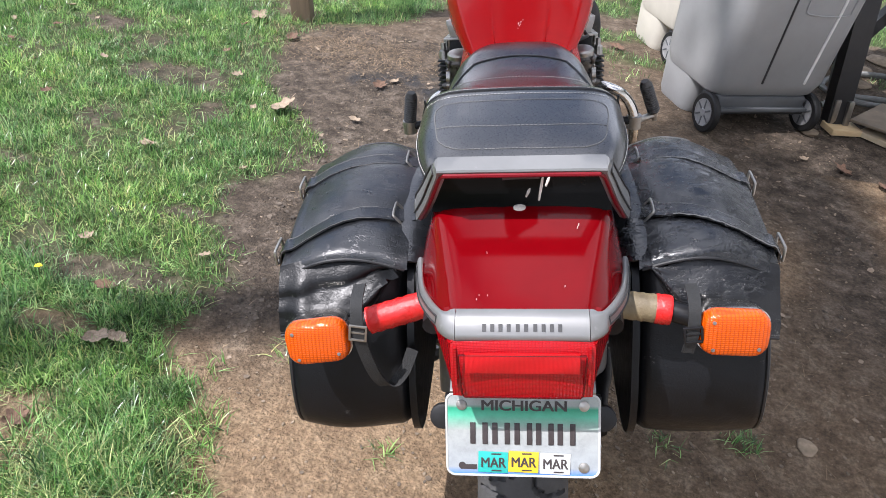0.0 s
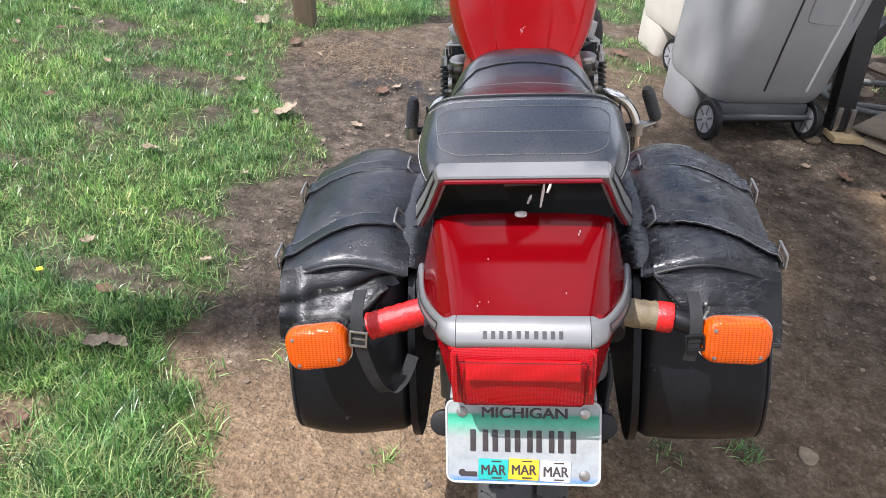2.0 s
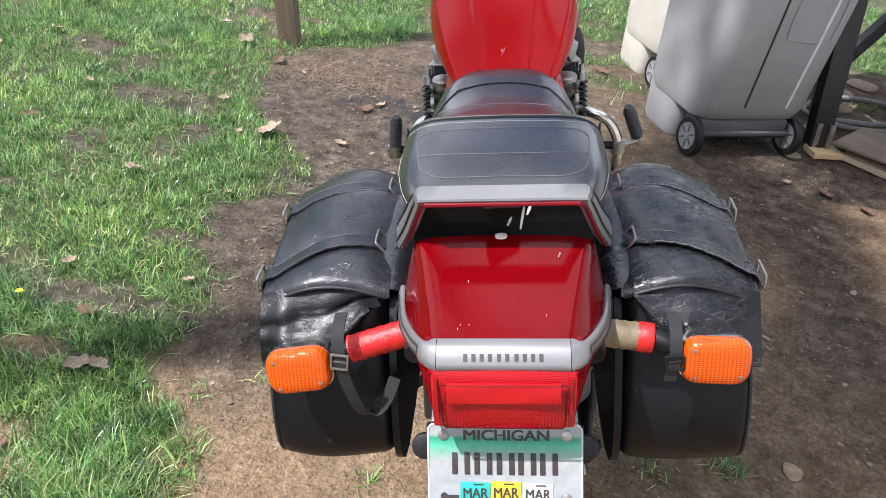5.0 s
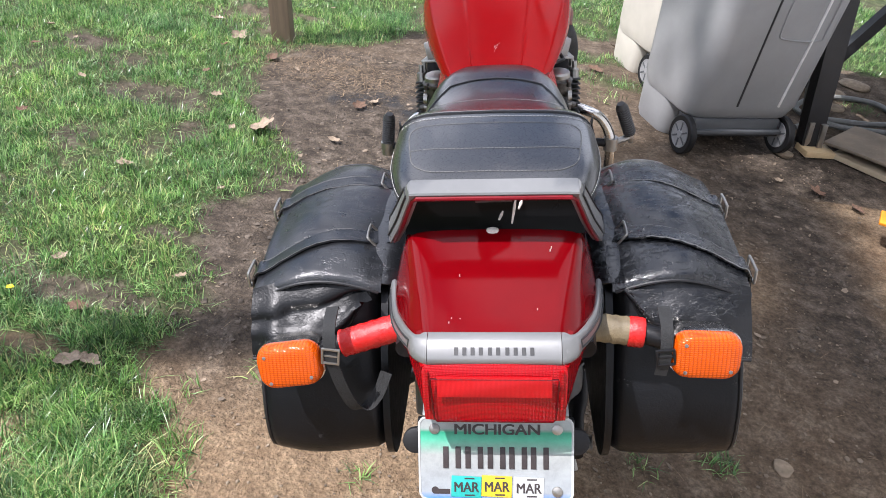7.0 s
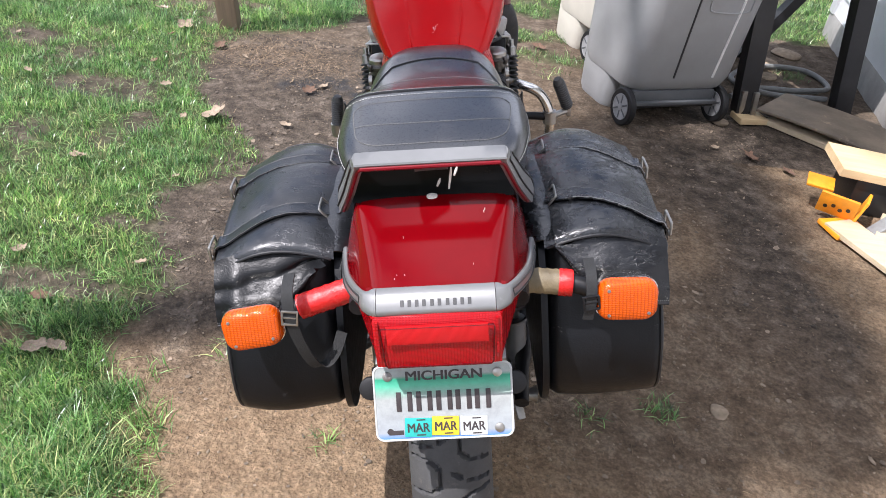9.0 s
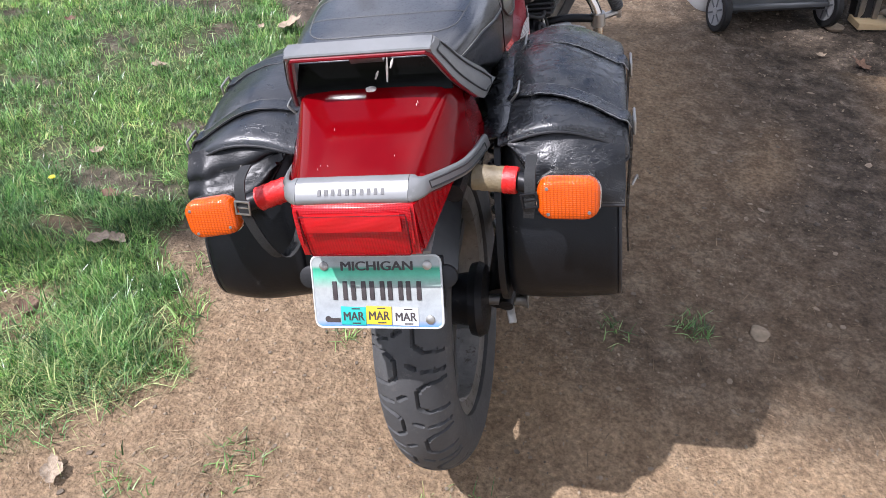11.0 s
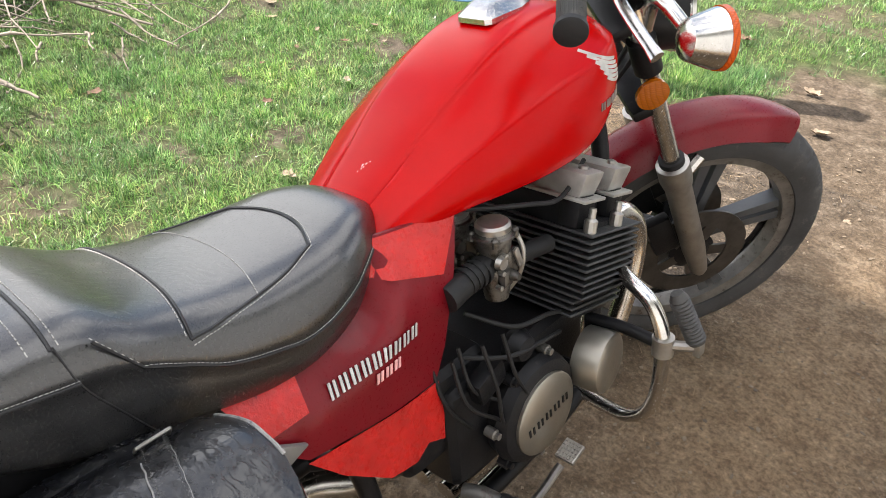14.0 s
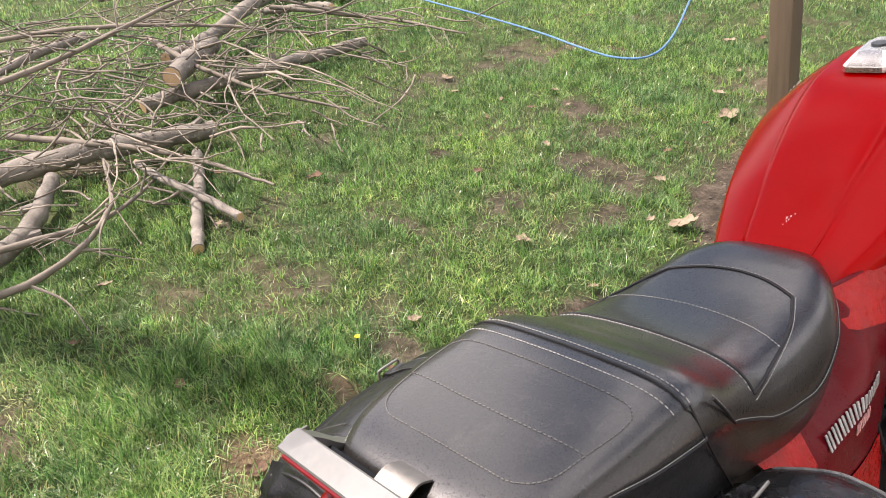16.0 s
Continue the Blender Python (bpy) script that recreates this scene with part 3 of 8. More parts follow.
def axis_lines(lo, hi, step, reach):
    a = list(np.arange(lo, hi, step))
    s, x = step, a[-1]
    while x < reach:
        s *= 1.22
        x += s
        a.append(x)
    s, x = step, a[0]
    while x > -reach:
        s *= 1.22
        x -= s
        a.insert(0, x)
    return a


def make_ground():
    xs, ys = axis_lines(-3.4, 2.4, 0.022, 400), axis_lines(-1.3, 4.2, 0.022, 400)
    me = bpy.data.meshes.new("ground")
    verts = [(x, y, height(x, y)) for y in ys for x in xs]
    w = len(xs)
    faces = [(j * w + i, j * w + i + 1, (j + 1) * w + i + 1, (j + 1) * w + i) for j in range(len(ys) - 1) for i in range(w - 1)]
    me.from_pydata(verts, [], faces)
    cover = []
    for x, y, _ in verts:
        far = abs(x) > 9 or abs(y) > 9
        cover += [1.0 if far else min(1, lawn(x, y) * 1.15), 1.0 if far else damp_shade(x, y), mud(x, y), 1.0]
    at = me.color_attributes.new("cover", "FLOAT_COLOR", "POINT")
    at.data.foreach_set("color", cover)
    me.materials.append(SOIL)
    me.shade_smooth()
    return tagged(new("ground", me), "bare trodden soil and sandy dirt beside a lawn", "ground", kind="structure")


ground = make_ground()


def make_backdrop():
    """Far belt of trees, unseen, added all round the yard to block low sky light."""
    rnd = random.Random(21)
    verts, faces = [], []
    n = 260
    for k in range(n):
        a = 2 * math.pi * k / n
        r = 60 + 4 * noise.noise(Vector((math.cos(a) * 3, math.sin(a) * 3, 2)))
        top = 4.6 + 1.6 * noise.noise(Vector((math.cos(a) * 5, math.sin(a) * 5, 6))) + rnd.uniform(-0.6, 0.6)
        for h, out in ((-0.3, 0.6), (0.8, 0.0), (2.2, -0.5), (top * 0.8, 0.2), (top, 1.2)):
            verts.append(((r + out + rnd.uniform(-0.4, 0.4)) * math.cos(a), (r + out + rnd.uniform(-0.4, 0.4)) * math.sin(a), h))
    for k in range(n):
        for j in range(4):
            i, q = k * 5 + j, ((k + 1) % n) * 5 + j
            faces.append((i, q, q + 1, i + 1))
    me = bpy.data.meshes.new("backdrop")
    me.from_pydata(verts, [], faces)
    me.materials.append(WOODS)
    return tagged(new("backdrop", me), "unseen belt of trees added to block low sky light", "woods", kind="structure")


make_backdrop()


def blades(name, material, spots, label, category):
    """Grass blades or straws; each spot is x, y, height, width, lean."""
    n = len(spots)
    s = np.array(spots)
    rng = np.random.default_rng(5)
    a = rng.uniform(0, 2 * np.pi, n)
    b = rng.uniform(0, 2 * np.pi, n)
    x, y, h, w, lean = s.T[:5]
    z = s[:, 5]
    dx, dy = np.cos(a) * w / 2, np.sin(a) * w / 2
    lx, ly = np.cos(b) * lean * h, np.sin(b) * lean * h
    rise = np.sqrt(np.maximum(0.06, 1 - np.minimum(lean, 0.97) ** 2)) * h
    v = np.empty((n, 5, 3))
    v[:, 0] = np.stack([x - dx, y - dy, z], -1)
    v[:, 1] = np.stack([x + dx, y + dy, z], -1)
    v[:, 2] = np.stack([x + dx * 0.8 + lx * 0.36, y + dy * 0.8 + ly * 0.36, z + rise * 0.6], -1)
    v[:, 3] = np.stack([x - dx * 0.8 + lx * 0.36, y - dy * 0.8 + ly * 0.36, z + rise * 0.6], -1)
    v[:, 4] = np.stack([x + lx, y + ly, z + rise * 0.95], -1)
    base = np.arange(n)[:, None] * 5
    loops = (base + np.array([0, 1, 2, 3, 3, 2, 4])).ravel()
    me = bpy.data.meshes.new(name)
    me.vertices.add(n * 5)
    me.vertices.foreach_set("co", v.ravel())
    me.loops.add(n * 7)
    me.loops.foreach_set("vertex_index", loops.astype(np.int32))
    me.polygons.add(n * 2)
    starts = (np.arange(n)[:, None] * 7 + np.array([0, 4])).ravel()
    me.polygons.foreach_set("loop_start", starts.astype(np.int32))
    me.update(calc_edges=True)
    me.validate()
    me.materials.append(material)
    return tagged(new(name, me), label, category, kind="stuff")


def sow():
    rnd = random.Random(3)
    spots = []
    # tufts of blades, thick near the bike and sparser far off
    fields = [(-1.6, -0.3, -1.0, 0.45, 3000), (-2.6, 0.4, -1.2, 3.4, 29000), (-5.2, -2.6, -1.6, 4.0, 15000), (-4.5, 2.8, 3.4, 6.2, 12000), (-9.0, -5.2, -2.0, 6.0, 6500), (-5, 4, 6.2, 9, 1600), (0.2, 2.2, 2.4, 3.4, 1500)]
    for x0, x1, y0, y1, count in fields:
        for _ in range(count):
            x, y = rnd.uniform(x0, x1), rnd.uniform(y0, y1)
            g = lawn(x, y)
            if rnd.random() > g * 1.05:
                continue
            lush = 0.5 + 0.5 * noise.noise(Vector((x * 2.3, y * 2.3, 20)))
            tall = (0.026 + 0.05 * lush * rnd.random() + 0.01 * rnd.random()) * (0.7 + 0.3 * g)
            tuft = 0.5 + 0.5 * noise.noise(Vector((x * 10.5, y * 10.5, 31)))
            tall *= 0.38 + 1.35 * tuft
            if x > -1.5 and y < 0.4:
                tall *= 1.1 + 0.4 * min(1, max(0, (0.3 - y) / 0.3))
            m = rnd.randint(8, 15)
            far = max(0, -x - 3) + max(0, y - 3.5)
            for _ in range(m):
                r = rnd.random() ** 0.7 * (0.03 + 0.012 * far)
                a = rnd.uniform(0, 6.283)
                px, py = x + math.cos(a) * r, y + math.sin(a) * r
                spots.append((px, py, tall * rnd.uniform(0.45, 1.3) * (1 + 0.06 * far), rnd.uniform(0.0016, 0.0036) * (1 + 0.3 * far), rnd.uniform(0.25, 1.25), height(px, py) - 0.002))
    # lone tufts in the bare soil
    for cx, cy, r, k in ((0.66, 0.33, 0.05, 90), (0.47, 0.26, 0.045, 40), (-0.46, 0.33, 0.05, 55), (-0.62, 0.22, 0.04, 30), (-0.17, 0.09, 0.035, 30), (-0.42, 1.12, 0.035, 30), (1.9, 3.1, 0.1, 120),
                         (-0.28, -0.32, 0.07, 70), (0.2, -0.34, 0.1, 80), (-0.48, -0.4, 0.07, 60), (-0.72, 1.3, 0.08, 50), (0.5, 2.6, 0.1, 60)):
        for _ in range(k):
            a, d = rnd.uniform(0, 6.283), rnd.random() ** 0.7 * r
            px, py = cx + math.cos(a) * d, cy + math.sin(a) * d
            spots.append((px, py, rnd.uniform(0.02, 0.055), rnd.uniform(0.002, 0.004), rnd.uniform(0.3, 1.2), height(px, py) - 0.002))
    for cx, cy, r, k, tall in ((-0.66, -0.13, 0.12, 620, 0.085), (-0.78, -0.18, 0.12, 420, 0.075), (-0.84, 0.03, 0.09, 700, 0.04)):
        for _ in range(k):
            a, d = rnd.uniform(0, 6.283), rnd.random() ** 0.7 * r
            px, py = cx + math.cos(a) * d, cy + math.sin(a) * d
            spots.append((px, py, tall * rnd.uniform(0.5, 1.25), rnd.uniform(0.0018, 0.0034), rnd.uniform(0.35, 1.1), height(px, py) - 0.002))
    blades("lawn_grass", GRASS, spots, "uneven spring lawn grass with thin and bare patches", "grass")
    straw = []
    for cx, cy, rx, ry, k in ((-0.78, 2.36, 0.5, 0.26, 4600), (-0.35, -0.33, 0.14, 0.08, 260), (-0.2, -0.25, 0.1, 0.12, 160), (-0.72, -0.15, 0.2, 0.25, 700), (-0.95, 0.0, 0.25, 0.25, 350), (0.2, 1.5, 0.6, 0.7, 360), (0.7, 0.5, 0.6, 0.6, 260), (0.1, -0.1, 0.6, 0.4, 220),
                              (-0.5, 0.9, 0.3, 0.7, 220), (0.9, 1.2, 0.5, 0.9, 170), (-1.6, 1.4, 1.0, 1.2, 900), (0.5, 2.8, 0.7, 0.4, 260)):
        for _ in range(k):
            px, py = rnd.gauss(cx, rx * 0.55), rnd.gauss(cy, ry * 0.55)
            straw.append((px, py, rnd.uniform(0.006, 0.045), rnd.uniform(0.001, 0.0024), rnd.uniform(0.9, 1.6), height(px, py) + 0.001))
    # pale blades: dry tufts, and sunlit lawn painted by colour at the last spot
    pale = []
    for cx, cy, rx, ry, k, tall in ((-0.68, -0.14, 0.12, 0.12, 520, 0.085), (-0.82, -0.2, 0.14, 0.12, 420, 0.075), (-0.95, 0.05, 0.3, 0.2, 420, 0.045), (-1.2, 0.6, 0.5, 0.6, 1500, 0.04), (-1.5, 1.6, 0.7, 0.7, 1900, 0.04), (-1.45, -0.42, 0.5, 0.22, 4200, 0.04)):
        for _ in range(k):
            px, py = rnd.gauss(cx, rx * 0.6), rnd.gauss(cy, ry * 0.6)
            if rnd.random() < lawn(px, py) or tall > 0.05:
                pale.append((px, py, tall * rnd.uniform(0.4, 1.25), rnd.uniform(0.0014, 0.003), rnd.uniform(0.4, 1.4), height(px, py)))
    blades("pale_grass", PALE_GRASS, pale, "pale yellowish blades, some dry, some standing in for sunlit grass", "grass")
    blades("dry_straw", STRAW, straw, "dry bent straw and grass litter on the soil", "straw")


sow()


def scatter_stones():
    rnd = random.Random(9)
    verts, faces = [], []
    for _ in range(9000):
        if rnd.random() < 0.5:
            x, y = rnd.uniform(-0.7, 1.5), rnd.uniform(-0.6, 2.8)
        else:
            x, y = rnd.gauss(0.1, 0.5), rnd.gauss(0.3, 0.9)
        if lawn(x, y) > 0.3:
            continue
        r = 0.0012 + 0.005 * rnd.random() ** 6
        z, k = height(x, y), len(verts)
        sq = rnd.uniform(0.6, 1.5)
        verts += [(x + r, y, z), (x, y + r * sq, z), (x - r, y, z), (x, y - r * sq, z), (x + r * 0.2, y, z + r * rnd.uniform(0.5, 1.1)), (x, y, z - r)]
        faces += [(k, k + 1, k + 4), (k + 1, k + 2, k + 4), (k + 2, k + 3, k + 4), (k + 3, k, k + 4), (k + 1, k, k + 5), (k + 2, k + 1, k + 5), (k + 3, k + 2, k + 5), (k, k + 3, k + 5)]
    me = bpy.data.meshes.new("gravel")
    me.from_pydata(verts, [], faces)
    me.materials.append(PEBBLE)
    me.shade_smooth()
    tagged(new("gravel", me), "small pale pebbles and clods on the soil", "gravel", kind="stuff")


scatter_stones()


def scatter_clods():
    """Damp crumbs of trodden soil, thickest ahead of the bike and beside the lawn."""
    rnd = random.Random(31)
    verts, faces = [], []
    for _ in range(16000):
        x, y = rnd.uniform(-1.0, 1.5), rnd.uniform(-0.2, 3.0)
        if lawn(x, y) > 0.5 or damp_shade(x, y) < 0.82 or rnd.random() > damp_shade(x, y) * (0.55 + 1.6 * noise.noise(Vector((x * 4, y * 4, 3)))):
            continue
        r = 0.002 + 0.0095 * rnd.random() ** 4
        z, k = height(x, y) - r * 0.15, len(verts)
        spin, n = rnd.uniform(0, 6.3), 5
        for ring, up in ((1.0, 0.0), (0.75, 0.55)):
            for j in range(n):
                a = spin + 2 * math.pi * j / n
                q = r * ring * rnd.uniform(0.65, 1.3)
                verts.append((x + q * math.cos(a), y + q * math.sin(a), z + r * up * rnd.uniform(0.8, 1.2)))
        verts.append((x, y, z + r * rnd.uniform(0.6, 0.9)))
        for j in range(n):
            q = (j + 1) % n
            faces += [(k + j, k + q, k + n + q, k + n + j), (k + n + j, k + n + q, k + 2 * n)]
        faces.append(tuple(k + j for j in reversed(range(n))))
    me = bpy.data.meshes.new("soil_clods")
    me.from_pydata(verts, [], faces)
    me.materials.append(CLOD)
    tagged(new("soil_clods", me), "dark moist crumbs and clods of trodden soil", "soil", kind="stuff")


scatter_clods()


def scatter_litter():
    """Flat chips of bark, wood and leaf trodden into the soil."""
    rnd = random.Random(77)
    verts, faces = [], []
    for _ in range(1900):
        x, y = rnd.uniform(-0.75, 1.5), rnd.uniform(-0.7, 3.0)
        if lawn(x, y) > 0.4:
            continue
        r = 0.0025 + (0.011 if damp_shade(x, y) > 0.5 else 0.006) * rnd.random() ** 4
        z, a, k = height(x, y) + 0.001, rnd.uniform(0, 6.28), len(verts)
        n, slim = 6, rnd.uniform(0.3, 0.9)
        tilt = rnd.uniform(-0.3, 0.3)
        for up in (0.0, 0.0022):
            for j in range(n):
                g = 2 * math.pi * j / n
                u, v = r * math.cos(g) * rnd.uniform(0.75, 1.2), r * slim * math.sin(g) * rnd.uniform(0.75, 1.2)
                verts.append((x + u * math.cos(a) - v * math.sin(a), y + u * math.sin(a) + v * math.cos(a), z + up + tilt * u))
        faces.append(tuple(k + n + j for j in range(n)))
        faces += [(k + j, k + (j + 1) % n, k + n + (j + 1) % n, k + n + j) for j in range(n)]
    me = bpy.data.meshes.new("soil_litter")
    me.from_pydata(verts, [], faces)
    me.materials.append(CHIP)
    tagged(new("soil_litter", me), "small chips of bark and leaf trodden into the soil", "litter", kind="stuff")


scatter_litter()

# ---- dead leaves ----


def leaf_mesh(seed, lobes):
    """A dry lobed leaf, curled along its midrib and cupped at the rim."""
    rnd = random.Random(seed)
    bm = B()
    n = 30
    curl, cup = rnd.uniform(0.5, 1.3), rnd.uniform(0.1, 0.5)

    def lift(x, y):
        return curl * x * x + cup * y * y + 0.07 * noise.noise(Vector((x * 5, y * 5, seed))) + 0.02 * abs(math.sin(14 * (abs(x) + 0.6 * y)))
    mid = bm.verts.new((0, 0, lift(0, 0)))
    rows = []
    edge = [0.5 * (0.66 + 0.34 * abs(math.cos((2 * math.pi * k / n - 1.57) * lobes / 2)) ** 0.8) * rnd.uniform(0.9, 1.08) for k in range(n)]
    for f in (0.35, 0.7, 1.0):
        row = []
        for k in range(n):
            a = 2 * math.pi * k / n
            r = edge[k] * f
            x, y = r * math.cos(a) * 0.66, r * math.sin(a)
            row.append(bm.verts.new((x, y, lift(x, y) + (rnd.uniform(0, 0.05) if f == 1.0 else 0))))
        rows.append(row)
    for k in range(n):
        q = (k + 1) % n
        bm.faces.new((mid, rows[0][k], rows[0][q]))
        for u, v in zip(rows, rows[1:]):
            bm.faces.new((u[k], v[k], v[q], u[q]))
    tube(bm, [(0, -0.45, lift(0, -0.45)), (0.03, -0.68, lift(0, -0.45) + 0.04)], [0.016, 0.011], 5)
    me = bpy.data.meshes.new("dead_leaf")
    bm.to_mesh(me)
    bm.free()
    me.shade_smooth()
    return me


def lay_leaves():
    pale, brown = [leaf_mesh(i, l) for i, l in ((1, 5), (2, 7), (3, 4))], [leaf_mesh(i, l) for i, l in ((4, 5), (5, 6))]
    for me in pale:
        me.materials.append(DEAD_LEAF)
    for me in brown:
        me.materials.append(BROWN_LEAF)
    rnd = random.Random(12)
    spots = [(-0.897, 1.594, 0.15, 0), (-1.226, 1.134, 0.075, 0), (-1.318, 2.502, 0.14, 0), (-1.14, 0.602, 0.06, 0), (-0.907, 0.229, 0.09, 0), (-0.86, 0.24, 0.08, 0), (-2.209, 0.904, 0.09, 1), (0.103, 3.071, 0.13, 0),
             (-0.99, 0.42, 0.07, 1), (-0.95, -0.03, 0.09, 1), (-0.62, -0.42, 0.085, 0), (0.31, 3.02, 0.1, 0), (0.45, 2.95, 0.11, 1), (-0.2, 2.95, 0.12, 0), (-1.1, 2.35, 0.1, 1), (-0.62, 1.62, 0.07, 0),
             (-0.87, 1.1, 0.05, 0), (-0.6, 1.98, 0.1, 1), (-0.55, 2.05, 0.07, 0), (1.35, 1.95, 0.11, 1), (1.48, 1.85, 0.09, 1), (1.2, 2.0, 0.06, 0), (-1.0, 1.55, 0.05, 0), (-1.5, 2.7, 0.1, 0), (-1.9, 3.4, 0.1, 0),
             (-0.4, 3.3, 0.12, 0), (0.6, 3.4, 0.12, 0), (-0.9, 3.6, 0.12, 1), (-1.7, 1.75, 0.06, 0), (-2.5, 1.9, 0.08, 0), (-1.3, 2.05, 0.06, 1), (-0.8, 0.62, 0.05, 0)]
    spots += [(rnd.uniform(-3.2, -0.9), rnd.uniform(-0.4, 3.6), rnd.uniform(0.035, 0.07), rnd.choice((0, 0, 1))) for _ in range(34)]
    for x, y, size, kind in spots:
        me = rnd.choice(brown if kind else pale)
        ob = new("dead_leaf", me)
        ob.matrix_world = pose(x, y, height(x, y) + 0.012 + 0.3 * lawn(x, y) * 0.05, rnd.uniform(-14, 14), rnd.uniform(-14, 14), rnd.uniform(0, 360)) @ Matrix.Scale(size * 0.78, 4)
        tagged(ob, "curled brown dead leaf on the ground" if kind else "pale dry dead leaf on the ground", "leaf", "dead leaves in the yard")


lay_leaves()


def dandelion(x, y):
    ob = thing("dandelion", pose(x, y, height(x, y)), "small yellow dandelion flower in the grass", "flower")
    bm = B()
    tube(bm, [(0, 0, 0), (0.004, 0, 0.03), (0.006, 0, 0.05)], 0.0018, 6)
    part("stem", bm, FOLIAGE, ob)
    bm = B()
    for k in range(22):
        a = k * 2.4
        r = 0.0035 + 0.0003 * k
        box(bm, (r, 0.004, 0.002), pose(0.006, 0, 0.052) @ Matrix.Rotation(a, 4, "Z") @ Matrix.Rotation(-0.6 + k * 0.02, 4, "Y") @ Matrix.Translation((r / 2, 0, 0)))
    part("flower", bm, DANDELION, ob)


dandelion(-1.167, 0.414)

# ---- house wall, footing ----


def make_house():
    ob = thing("house", pose(2.43, 4.08, 0, 0, 0, -8.8), "house wall with pale grey lapped siding", "house")
    bm = B()
    box(bm, (0.2, 12, 2.6), pose(0.12, -6, 1.45))
    part("wall", bm, SIDING, ob)
    bm = B()
    box(bm, (0.24, 12.04, 0.17), pose(0.12, -6, 0.07), 0.004)
    part("footing", bm, CONCRETE, ob)
    bm = B()
    box(bm, (0.1, 0.1, 2.6), pose(0.04, -0.02, 1.45), 0.004)
    part("corner_trim", bm, SIDING, ob)
    bm = B()
    box(bm, (1.2, 12.6, 0.14), pose(0.3, -6, 2.82), 0.01)
    part("eave", bm, SIDING, ob)
    bm = B()
    prism(bm, [(0, 0.15), (-0.016, 0.15), (-0.004, 0.285), (0, 0.285)], 11.9, basis((0.018, -0.06, 0), (1, 0, 0), (0, 0, 1), (0, -1, 0)))
    me = None
    for k in range(19):
        if me is None:
            board = part("siding_board", bm, SIDING, ob, smooth=False)
            me = board.data
        else:
            b = new("siding_board", me)
            b.parent = ob
            b.location = (0, 0, 0.13 * k)


make_house()
# ---- motorcycle: y runs forward, x to its right, z up along its leaning frame ----
BIKE = pose(0.148, 0, 0, 0, 0, 4.0) @ pose(0, 0, 0, 0, -10.5, 0)
bike = thing("motorcycle", BIKE, "red and black road motorcycle leaning on its side stand", "motorcycle")
bag_r = thing("saddlebag", BIKE, "creased black leather saddlebag with two buckled straps beside the seat", "saddlebag", "saddlebags")
bag_l = thing("saddlebag", BIKE, "smooth black leather saddlebag with a drooping end flap beside the seat", "saddlebag", "saddlebags")

REAR_Y, REAR_R = -0.045, 0.325
FRONT_Y, FRONT_R = 1.47, 0.345
RAKE, STEER = radians(27), radians(-40)
AXIS = Vector((0, -math.sin(RAKE), math.cos(RAKE)))
PIVOT = Vector((0, FRONT_Y + 0.109, 0))
TURN = Matrix.Translation(PIVOT) @ Matrix.Rotation(STEER, 4, AXIS) @ Matrix.Translation(-PIVOT)


def steered(bm):
    bmesh.ops.transform(bm, matrix=TURN, verts=bm.verts)
    return bm


def tyre_bm(radius, half, cells, per, across):
    """A tyre about the x axis at the origin, with tread grooves cut into its crown."""
    pitch = 2 * math.pi * radius / cells
    k = pitch / 0.113
    segs = [((0.02, 0.016), (0.05, 0.016)), ((0.02, 0.016), (0.008, 0.03)), ((0.05, 0.016), (0.062, 0.03)), ((0.008, 0.03), (0.004, 0.07)), ((0.062, 0.03), (0.066, 0.07)), ((0.083, 0.006), (0.09, 0.016)), ((0.096, 0.03), (0.1, 0.07))]

    def groove(a, v):
        side = 1 if v >= 0 else -1
        a = (a + (0.5 * pitch if side < 0 else 0)) % pitch / k
        best = 1.0
        for p, q in segs:
            ax, ay, bx, by = p[0], p[1], q[0], q[1]
            dx, dy = bx - ax, by - ay
            t = min(1, max(0, ((a - ax) * dx + (abs(v) - ay) * dy) / (dx * dx + dy * dy)))
            best = min(best, math.hypot(a - ax - dx * t, abs(v) - ay - dy * t))
        return best
    n = cells * per
    rings = []
    inner = radius - half * 1.55
    for j in range(n):
        ang = 2 * math.pi * j / n
        row = []
        for i in range(across + 1):
            s = -1 + 2 * i / across
            phi = s * 1.92
            x = half * math.sin(phi) if abs(phi) < 1.57 else half * (1 - 0.16 * (abs(phi) - 1.57) / 0.35) * (1 if s > 0 else -1)
            r = radius - half * 0.92 * (1 - math.cos(phi)) if abs(phi) < 1.4 else radius - half * (0.765 + 1.5 * (abs(phi) - 1.4))
            if abs(phi) < 1.2 and groove(ang * radius, half * phi) < 0.0030:
                r -= 0.008
                x *= 0.985
            row.append(Vector((x, r * math.cos(ang), r * math.sin(ang))))
        row += [Vector((half * 0.7, inner * math.cos(ang), inner * math.sin(ang))), Vector((-half * 0.7, inner * math.cos(ang), inner * math.sin(ang)))]
        rings.append(row)
    bm = B()
    vs = [[bm.verts.new(p) for p in r] for r in rings]
    m = len(vs[0])
    for j in range(n):
        a, b = vs[j], vs[(j + 1) % n]
        for i in range(m):
            bm.faces.new((a[i], a[(i + 1) % m], b[(i + 1) % m], b[i]))
    return bm


ABOUT_X = Matrix.Rotation(radians(90), 4, "Y")


